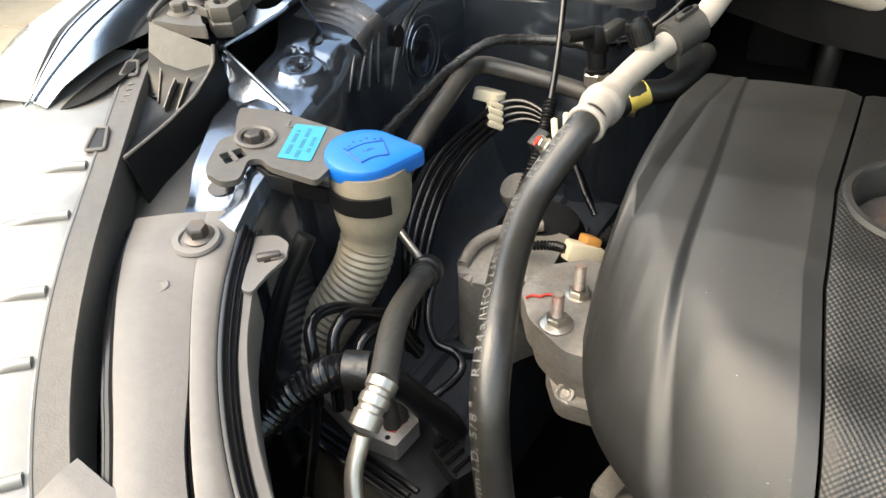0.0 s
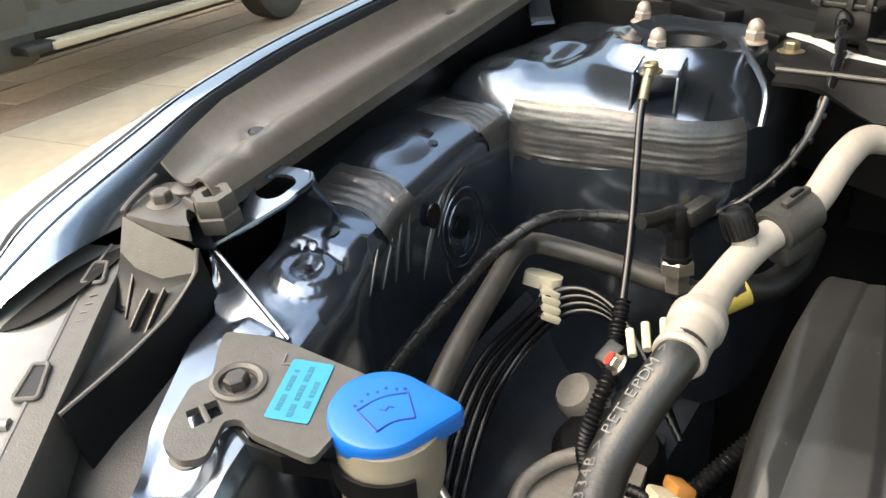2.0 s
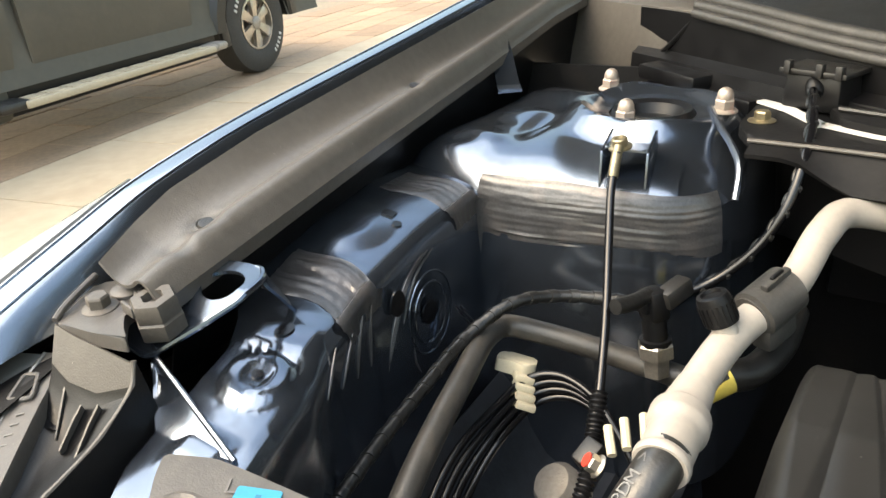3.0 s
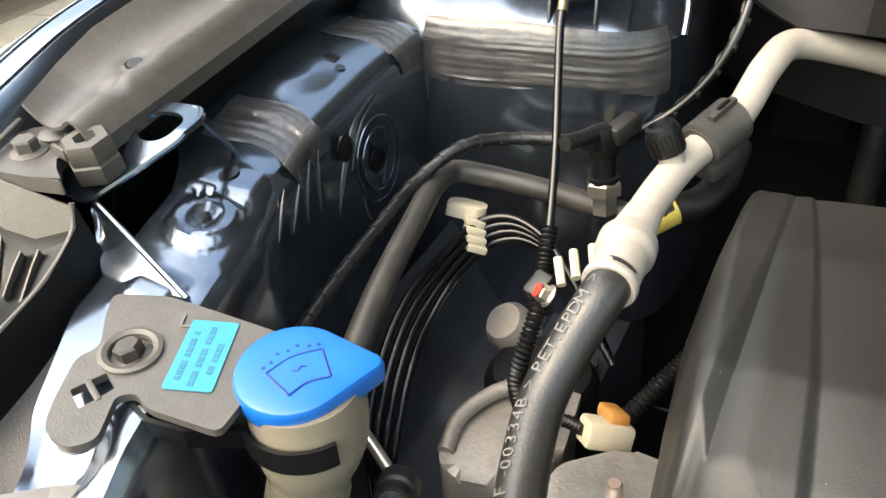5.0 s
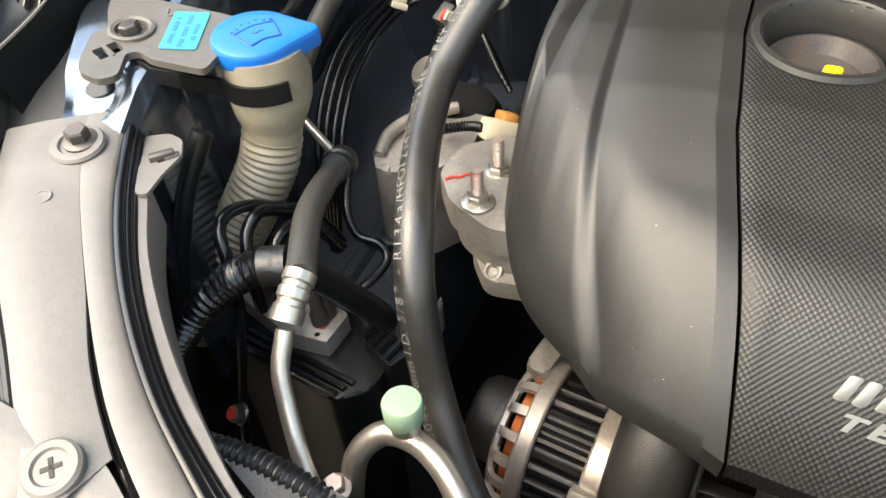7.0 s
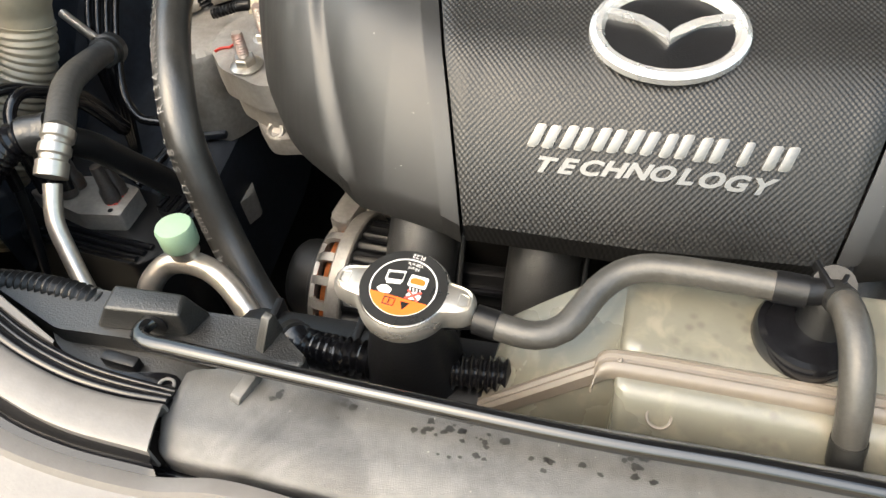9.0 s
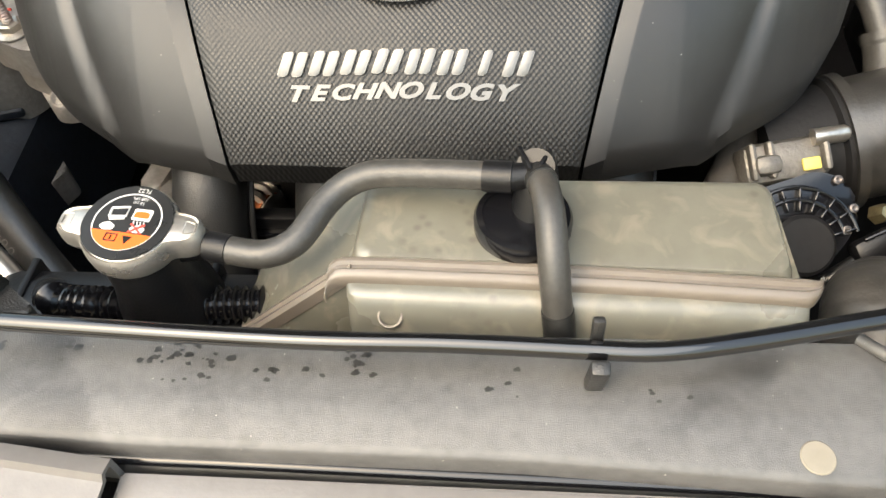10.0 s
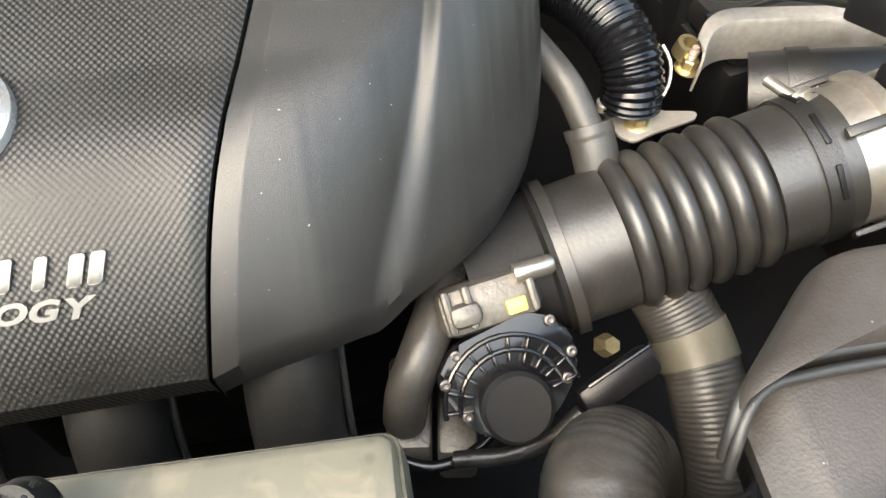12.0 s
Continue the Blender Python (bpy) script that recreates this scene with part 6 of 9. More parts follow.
tube(bm, [(-0.1795, 0.5065, 0.951), (-0.1690, 0.5190, 0.9555)], 0.0101, 16, 0.003)
solo("tape_wrap", bm, YELLOW, "yellow tape wrap on the short hose", "tape")


def pressure_sensor():
    t = thing("pressure_sensor", (-0.214, 0.53, 0.94), "black pressure sensor with a zinc hex and plug", "sensor")
    m = axis_matrix((-0.214, 0.530, 0.946), (-0.12, 0.08, 1))
    bm = B()
    lathe(bm, [(0.0085, -0.010), (0.0085, 0.002), (0.0115, 0.003), (0.0115, 0.011), (0.0105, 0.0125)], m, 6)
    part("hex_body", bm, ZINC, t, angle=25)
    bm = B()
    lathe(bm, [(0.0098, 0.0115), (0.0100, 0.0150), (0.0078, 0.0155), (0.0074, 0.030), (0, 0.030)], m, 28)
    part("head", bm, BLACK, t)
    bm = B()
    box(bm, (0.014, 0.016, 0.020), m @ pose(0, 0, 0.038), 0.0025)
    box(bm, (0.004, 0.010, 0.012), m @ pose(0.008, 0, 0.040), 0.001)
    part("plug", bm, BLACK, t)
    bm = B()
    tube(bm, [m @ V(0.004, 0, 0.045), m @ V(0.018, 0.006, 0.046), m @ V(0.034, 0.010, 0.048)], 0.005, 10)
    part("plug_lead", bm, TAPE, t)
    bm = B()
    box(bm, (0.022, 0.012, 0.012), m @ pose(-0.012, 0.004, 0.044, 0, 15, 10), 0.002)
    part("lock_tab", bm, PLASTIC, t)
    return t


pressure_sensor()


def wire_clip():
    t = thing("wire_comb", (-0.29, 0.5, 0.93), "cream plastic comb clip holding four black leads", "clip")
    m = Matrix.Translation((-0.3010, 0.5040, 0.9290)) @ pose(0, 0, 0, -14, 8, 14)
    bm = B()
    prism(bm, rounded([(-0.0125, -0.008), (0.008, -0.009), (0.0145, -0.003), (0.013, 0.008), (-0.008, 0.009), (-0.0125, 0.003)], 0.0025), -0.004, 0.005, m, 0.0015)
    part("block", bm, CREAM, t)
    for k in range(4):
        bm = B()
        box(bm, (0.0140, 0.0110, 0.0050), m @ Matrix.Translation((0.0080 + 0.0018 * k, -0.0080 - 0.0028 * k, -0.0036 - 0.0050 * k)) @ pose(0, 0, 0, 0, 12, 26), 0.0013)
        part("tooth", bm, CREAM, t)
    return t


wire_clip()
for k in range(4):
    dx, dz = 0.0030 * k, -0.0050 * k
    simple_hose("coil_lead", [(-0.190 + dx, 0.470, 0.880 + dz), (-0.215 + dx, 0.488, 0.905 + dz), (-0.245 + dx, 0.503, 0.925 + dz), (-0.270 + dx, 0.506, 0.930 + dz), (-0.288 + dx, 0.498, 0.926 + dz), (-0.296 + dx, 0.470 - 0.003 * k, 0.919 + dz), (-0.302 + dx * 1.4, 0.430, 0.908 + dz * 1.2), (-0.300 + dx * 1.8, 0.395, 0.890 + dz), (-0.292 + dx * 1.8, 0.36, 0.857 + dz), (-0.283 + dx, 0.345, 0.80), (-0.277, 0.33, 0.74)], 0.0027, GLOSS_BLACK, "thin glossy black lead", "cable", n=10)


def earth_cable():
    t = thing("earth_cable", (-0.24, 0.5, 0.95), "black earth cable with a ring terminal and bolt", "cable")
    bm = B()
    tube(bm, [(-0.2605, 0.570, 1.064), (-0.258, 0.556, 1.046), (-0.250, 0.535, 1.018), (-0.238, 0.505, 0.985), (-0.226, 0.470, 0.955), (-0.220, 0.448, 0.938)], 0.0027, 12)
    part("cable", bm, GLOSS_BLACK, t)
    bm = B()
    tube(bm, [(-0.226, 0.470, 0.955), (-0.220, 0.448, 0.938), (-0.213, 0.428, 0.935), (-0.212, 0.408, 0.920), (-0.214, 0.40, 0.90), (-0.208, 0.398, 0.875)], 0.0052, 14, rib=(0.0028, 0.0014))
    part("corrugated_sleeve", bm, BLACK, t)
    bm = B()
    box(bm, (0.012, 0.016, 0.012), Matrix.Translation((-0.2165, 0.437, 0.938)) @ pose(0, 0, 0, 30, 0, -20), 0.002)
    part("sleeve_clip", bm, PLASTIC, t)
    bm = B()
    tube(bm, [(-0.2613, 0.574, 1.0665), (-0.2605, 0.568, 1.061), (-0.259, 0.560, 1.051)], 0.0034, 12)
    part("ring_terminal", bm, DULL_BRASS, t)
    m = axis_matrix((-0.2625, 0.5800, 1.0640), (-0.1, -0.15, 1))
    bm = B()
    lathe(bm, [(0.0075, 0), (0.0075, 0.0012), (0.0052, 0.002), (0.0052, 0.0064), (0.0044, 0.0072), (0.0030, 0.0072), (0.0024, 0.0056), (0, 0.0056)], m, 24)
    part("earth_bolt", bm, DULL_BRASS, t)
    return t


earth_cable()
for k, (p, q) in enumerate((((-0.204, 0.452, 0.957), (-0.196, 0.437, 0.951)), ((-0.195, 0.457, 0.960), (-0.188, 0.442, 0.955)), ((-0.211, 0.447, 0.953), (-0.203, 0.434, 0.946)))):
    bm = B()
    tube(bm, [p, q], 0.0026, 8)
    solo("wire_tag", bm, CREAM, "small cream plastic tag on a lead by the hose", "tag", group="wire tags")
t = hex_bolt("bracket_stud_nut", (-0.208, 0.428, 0.941), (-0.6, -0.3, 0.5), 0.009, ZINC, "zinc nut with a red paint mark beside the hose", flange=1.3)
bm = B()
lathe(bm, [(0.0042, 0.0072), (0.0042, 0.0078), (0, 0.0078)], axis_matrix((-0.208, 0.428, 0.941), (-0.6, -0.3, 0.5)), 12)
part("paint_mark", bm, RED, t, "red paint mark")

# ---- engine ----
def engine_mount():
    t = thing("engine_mount", (-0.19, 0.38, 0.75), "grey cast aluminium engine mount with two studs", "engine mount")
    I4 = Matrix.Identity(4)
    bm = B()
    prism(bm, rounded([(-0.181, 0.345), (-0.160, 0.318), (-0.127, 0.303), (-0.085, 0.310), (-0.085, 0.400), (-0.150, 0.400), (-0.177, 0.374)], 0.006), 0.858, 0.8795, I4, 0.003)
    part("top_casting", bm, ALU, t)
    bm = B()
    prism(bm, rounded([(-0.172, 0.345), (-0.155, 0.322), (-0.127, 0.308), (-0.085, 0.315), (-0.085, 0.38), (-0.165, 0.38)], 0.008), 0.838, 0.858, I4)
    prism(bm, rounded([(-0.150, 0.325), (-0.128, 0.299), (-0.095, 0.305), (-0.085, 0.36), (-0.14, 0.36)], 0.008), 0.824, 0.838, I4, 0.004)
    part("leg", bm, ALU, t)
    bm = B()
    lathe(bm, [(0.0065, -0.002), (0.0065, 0.0015), (0.0045, 0.002), (0.003, 0.0), (0, 0.0)], axis_matrix((-0.126, 0.3075, 0.839), (-0.1, -0.6, 0.7)), 20)
    part("bolt_hole", bm, ALU, t)
    bm = B()
    prism(bm, rounded([(-0.252, 0.372), (-0.238, 0.357), (-0.205, 0.365), (-0.185, 0.40), (-0.195, 0.46), (-0.235, 0.455), (-0.256, 0.405)], 0.010), 0.770, 0.852, I4, 0.008)
    part("bracket_arm", bm, ALU, t)
    bm = B()
    tube(bm, [(-0.246, 0.372, 0.853), (-0.249, 0.395, 0.857), (-0.238, 0.424, 0.858), (-0.215, 0.445, 0.858)], 0.005, 12)
    part("arm_rib", bm, ALU, t)
    bm = B()
    lathe(bm, [(0.038, -0.10), (0.038, 0.040), (0.032, 0.050), (0.02, 0.054), (0, 0.054)], Matrix.Translation((-0.225, 0.462, 0.80)), 32)
    part("rubber_dome", bm, DARK, t)
    bm = B()
    lathe(bm, [(0.017, -0.012), (0.017, 0.008), (0.013, 0.014), (0.006, 0.0145), (0, 0.0145)], axis_matrix((-0.258, 0.487, 0.852), (-0.3, -0.5, 0.8)), 28)
    part("boss", bm, ALU, t)
    for k, (x, y) in enumerate(((-0.163, 0.341), (-0.155, 0.347))):
        bm = B()
        tube(bm, [(x, y, 0.8805), (x - 0.006, y - 0.002, 0.8805), (x - 0.008, y - 0.006, 0.8805)], 0.0009, 6)
        part("paint_mark", bm, RED, t, "red paint mark")
    return t


engine_mount()
for p, h in (((-0.142, 0.322, 0.881), 0.020), ((-0.143, 0.357, 0.878), 0.022)):
    hex_bolt("mount_nut", p, (0.0, -0.03, 1), 0.0125, ZINC, "zinc flange nut on a threaded mount stud", flange=1.5, height=0.45, stud=h, group="mount nuts")


def connector():
    t = thing("wiring_connector", (-0.17, 0.42, 0.87), "cream wiring connector with an amber lock", "connector")
    m = Matrix.Translation((-0.165, 0.412, 0.870)) @ pose(0, 0, 0, -25, 20, 35)
    bm = B()
    box(bm, (0.028, 0.018, 0.016), m, 0.003)
    part("housing", bm, CREAM, t)
    bm = B()
    box(bm, (0.012, 0.020, 0.008), m @ pose(0.004, 0.004, 0.010), 0.002)
    part("lock", bm, BROWN, t)
    bm = B()
    tube(bm, [m @ V(0.012, 0.006, 0.006), (-0.148, 0.44, 0.886), (-0.135, 0.462, 0.900), (-0.118, 0.50, 0.915)], 0.0058, 12, rib=(0.003, 0.0014))
    part("corrugated_lead", bm, BLACK, t)
    bm = B()
    tube(bm, [m @ V(-0.012, 0, 0), (-0.190, 0.412, 0.868), (-0.212, 0.408, 0.862)], 0.0042, 10, rib=(0.003, 0.001))
    part("rear_lead", bm, BLACK, t)
    bm = B()
    tube(bm, [(-0.1335, 0.465, 0.902), (-0.128, 0.475, 0.906)], 0.0075, 12)
    part("collar", bm, CREAM, t)
    return t


connector()

CX = 0.116


def cover_half(v):
    return 0.250


FRONT = [(0.0, 0.193), (0.088, 0.196), (0.13, 0.207), (0.16, 0.222), (0.19, 0.243), (0.205, 0.257), (0.225, 0.285), (0.237, 0.315), (0.245, 0.37), (0.250, 0.44)]


ZT = [(0.16, 0.938), (0.205, 0.945), (0.234, 0.953), (0.28, 0.966), (0.33, 0.984), (0.37, 0.994), (0.45, 0.999), (0.52, 0.992), (0.56, 0.984)]
YR = 0.519


SCOOP_OUT = [(0.19, 0.160), (0.2254, 0.1655), (0.2356, 0.1710), (0.2507, 0.1765), (0.278, 0.1838), (0.298, 0.1880), (0.332, 0.1925), (0.374, 0.1965), (0.47, 0.2085), (0.55, 0.219)]
SCOOP_IN = [(0.19, 0.138), (0.2234, 0.1500), (0.237, 0.1575), (0.257, 0.1670), (0.277, 0.1745), (0.298, 0.1805), (0.319, 0.1845), (0.381, 0.1920), (0.47, 0.2052), (0.55, 0.2165)]


def seam_half(v):
    return lerp_line([(0, 0.0865), (0.05, 0.092), (0.16, 0.104), (0.35, 0.121), (0.55, 0.132), (1, 0.140)], v)


def cover_point(u, v):
    """A point of the engine cover: u from -1 (left edge) to 1, v from 0 (front rim) to 1 (rear)."""
    half = cover_half(v)
    x = CX + half * u
    ax = abs(x - CX)
    yf = (lerp_line(FRONT, ax - 0.006) + 2 * lerp_line(FRONT, ax) + lerp_line(FRONT, ax + 0.006)) / 4
    sl = (lerp_line(FRONT, min(0.25, ax + 0.004)) - lerp_line(FRONT, ax - 0.004)) / 0.008
    y = yf + v * (YR - yf)
    zt = lerp_line(ZT, y) - 0.10 * max(0, ax - 0.10) ** 1.2
    rim = 0.892 + 0.045 * min(1, max(0, (y - 0.26) / 0.20))
    k = min(1, abs(sl) / 2.5)
    dn = min((y - yf) / math.sqrt(1 + sl * sl), 0.250 - ax + 0.0)
    df = min(1, max(0.0, dn) / (0.068 - (0.042 + 0.014 * min(1.0, max(0.0, (y - 0.34) / 0.12))) * k))
    fr = (1 - (1 - df) ** 2.3) ** (1 - 0.25 * k)
    db = min(1, (YR - y) / 0.008)
    bk = (1 - (1 - db) ** 2) ** 0.7
    z = rim + (zt - rim) * fr * (0.35 + 0.65 * bk)
    d = max(0.0, ax - seam_half(v))
    if ax >= seam_half(v):
        z -= 0.0034 * max(0.0, 1 - d / 0.0105)
    # the inner shoulder sinks towards a valley that widens to the front, and a raised crest rises beyond it
    go, gi = lerp_line(SCOOP_OUT, y), lerp_line(SCOOP_IN, y)
    deep = lerp_line([(0.19, 0.0075), (0.25, 0.0062), (0.30, 0.0042), (0.38, 0.0022), (0.55, 0.0012)], y)
    if gi - 0.030 < ax <= gi:
        k = (ax - gi + 0.030) / 0.030
        z -= deep * k * k * k
    elif gi < ax < go:
        k = (ax - gi) / (go - gi)
        z -= deep * (1 - k * k * (3 - 2 * k))
    return V(x, y, z)


def seam_u(v):
    return seam_half(v) / cover_half(v)


OIL = V(0.0245, 0.385, 0)


def engine_cover():
    t = thing("engine_cover", (CX, 0.36, 0.88), "dark grey moulded plastic engine cover with a dimpled centre", "engine cover")
    nv = 130
    for name, rng, mat in (("left_shoulder", (-1, 0), COVER), ("right_shoulder", (0, 1), COVER)):
        bm = B()
        rows = []
        for i in range(nv + 1):
            v = i / nv
            s = seam_u(v) + 0.0006 / cover_half(v)
            us = [(-1 + (1 - s) * k / 240) if rng[0] == -1 else (s + (1 - s) * k / 240) for k in range(241)]
            row = [cover_point(u, v) for u in us]
            inner = row[-1] if rng[0] == -1 else row[0]
            low = inner + V(0, 0, -0.004)
            out_ = (row[0] if rng[0] == -1 else row[-1]) + V(0, 0, -0.010)
            row = [out_] + row + [low] if rng[0] == -1 else [low] + row + [out_]
            rows.append(row)
        rows.insert(0, [p + V(0, 0.003, -0.017) for p in rows[0]])
        sheet(bm, rows, 0)
        part(name, bm, mat, t)
    bm = B()
    rows = []
    for i in range(nv + 1):
        v = i / nv
        s = seam_u(v) - 0.0012 / cover_half(v)
        row = []
        for k in range(71):
            u = -s + 2 * s * k / 70
            p = cover_point(u, v)
            e = min(1, (s - abs(u)) * cover_half(v) / 0.004)
            p.z += -0.0028 + 0.0012 * e
            row.append(p)
        rows.append([row[0] + V(0, 0, -0.003)] + row + [row[-1] + V(0, 0, -0.003)])
    rows.insert(0, [p + V(0, 0.003, -0.015) for p in rows[0]])
    sheet(bm, rows, 0)
    kill = [f_ for f_ in bm.faces if (f_.calc_center_median().xy - OIL.xy).length < 0.0335]
    bmesh.ops.delete(bm, geom=kill, context="FACES")
    centre = part("centre_panel", bm, COVER_DOTS, t, "centre panel with fine raised dots")
    # oil filler recess
    zo = 0.995
    mo = Matrix.Translation((OIL.x, OIL.y, zo)) @ pose(0, 0, 0, 5, 0, 0)
    bm = B()
    lathe(bm, [(0.0385, -0.0040), (0.0372, -0.0015), (0.0345, -0.0012), (0.0325, -0.004), (0.0315, -0.020), (0.031, -0.030)], mo, 56, close=False)
    part("recess_ring", bm, COVER, t)
    bm = B()
    lathe(bm, [(0.031, -0.028), (0.029, -0.020), (0.026, -0.019), (0.024, -0.024), (0.022, -0.028), (0, -0.028)], mo, 48, close=False)
    part("filler_neck", bm, DARK_STEEL, t, "dull metal filler neck")
    bm = B()
    box(bm, (0.009, 0.006, 0.014), mo @ pose(0.004, -0.022, -0.013, 0, 0, 0), 0.002)
    part("dipstick_tab", bm, BRIGHT_YELLOW, t, "yellow dipstick tab")
    return t, centre


cover, cover_centre = engine_cover()


def cover_at(x, y):
    """The height and the surface frame of the centre panel at a plan place."""
    best = None
    lo, hi = 0.0, 1.0
    for _ in range(40):
        v = (lo + hi) / 2
        p = cover_point((x - CX) / cover_half(v), v)
        if p.y < y:
            lo = v
        else:
            hi = v
    u = (x - CX) / cover_half(v)
    p, px_, py_ = cover_point(u, v), cover_point(u + 0.01, v), cover_point(u, v + 0.01)
    ex = (px_ - p).normalized()
    n = ex.cross((py_ - p).normalized()).normalized()
    return p + V(0, 0, -0.0016), ex, n


def badge():
    """A plain oval chrome emblem: ring, wing strokes and dark field."""
    t = thing("cover_badge", (0.117, 0.265, 0.955), "oval chrome emblem on a dark field", "badge")
    c, ex, n = cover_at(0.117, 0.266)
    ey = n.cross(ex)
    m = Matrix(((ex.x, ey.x, n.x, c.x), (ex.y, ey.y, n.y, c.y), (ex.z, ey.z, n.z, c.z), (0, 0, 0, 1))) @ Matrix.Scale(1.0, 4)
    A, Bq = 0.0345, 0.0275
    bm = B()
    prism(bm, circle(0, 0, A * 0.95, 48, Bq * 0.95), -0.003, 0.0012, m)
    part("field", bm, BLACK, t, "dark field")
    bm = B()
    ring = [(1.06, 0.0), (1.05, 0.0035), (0.98, 0.0055), (0.90, 0.0048), (0.85, 0.0015)]
    rows = []
    for s, h in ring:
        rows.append([m @ V(math.cos(a) * (A - (1 - s) * A), math.sin(a) * (Bq - (1 - s) * A), h) for a in [2 * math.pi * k / 72 for k in range(72)]])
    sheet(bm, rows, 0, closed=True)
    part("ring", bm, CHROME, t, "chrome ring")
    for sx in (-1, 1):
        bm = B()
        pts = [(sx * x, y) for x, y in ((0.0, -0.0085), (0.006, -0.002), (0.014, 0.0035), (0.030, 0.0065), (0.031, 0.011), (0.024, 0.0105), (0.012, 0.007), (0.004, 0.002), (0.0, -0.002))]
        prism(bm, pts if sx > 0 else list(reversed(pts)), 0.0005, 0.0045, m, 0.0010)
        part("wing_stroke", bm, CHROME, t)
    return t


badge()


def cover_lettering():
    """The larger brand line as plain slanted bars, the word below it in letters."""
    def along_text(x, y):
        c, ex, n = cover_at(x, y)
        ey = n.cross(ex)
        return Matrix(((ex.x, ey.x, n.x, c.x), (ex.y, ey.y, n.y, c.y), (ex.z, ey.z, n.z, c.z), (0, 0, 0, 1)))
    t = thing("cover_wordmark", (0.12, 0.222, 0.93), "raised silver slanted bars above a silver word", "lettering")
    sl = 0.35
    n = 8
    x0, x1 = 0.0590, 0.1785
    for k in range(n):
        w = (x1 - x0) / n
        cx = x0 + w * (k + 0.5)
        m = along_text(cx, 0.2215)
        h = 0.0056
        for dx, bw in (((0.0, 0.0042),) if k == 6 else ((-0.0034, 0.0050), (0.0034, 0.0050))):
            bm = B()
            prism(bm, rounded([(dx - bw / 2 - sl * h, -h), (dx + bw / 2 - sl * h, -h), (dx + bw / 2 + sl * h, h), (dx - bw / 2 + sl * h, h)], 0.0010), -0.001, 0.0016, m, 0.0004)
            part("letter_bar", bm, LETTER, t)
    word = "TECHNOLOGY"
    x = 0.0665
    for ch in word:
        cu = bpy.data.curves.new("letter", "FONT")
        cu.body, cu.size, cu.extrude, cu.offset, cu.shear, cu.align_x, cu.align_y = ch, 0.0100, 0.0008, 0.00042, 0.35, "CENTER", "CENTER"
        cu.resolution_u = 3
        ob = new("letter", cu)
        me = bpy.data.meshes.new_from_object(ob.evaluated_get(bpy.context.evaluated_depsgraph_get()))
        bpy.data.objects.remove(ob)
        me.transform(along_text(x, 0.2132) @ Matrix.Diagonal((1.38, 1.0, 1, 1)) @ pose(0, 0, 0.0004))
        me.materials.clear()
        me.materials.append(LETTER)
        o = new("letter", me)
        o.parent, o.matrix_parent_inverse = t, t.matrix_basis.inverted()
        x += 0.0108
    return t


cover_lettering()


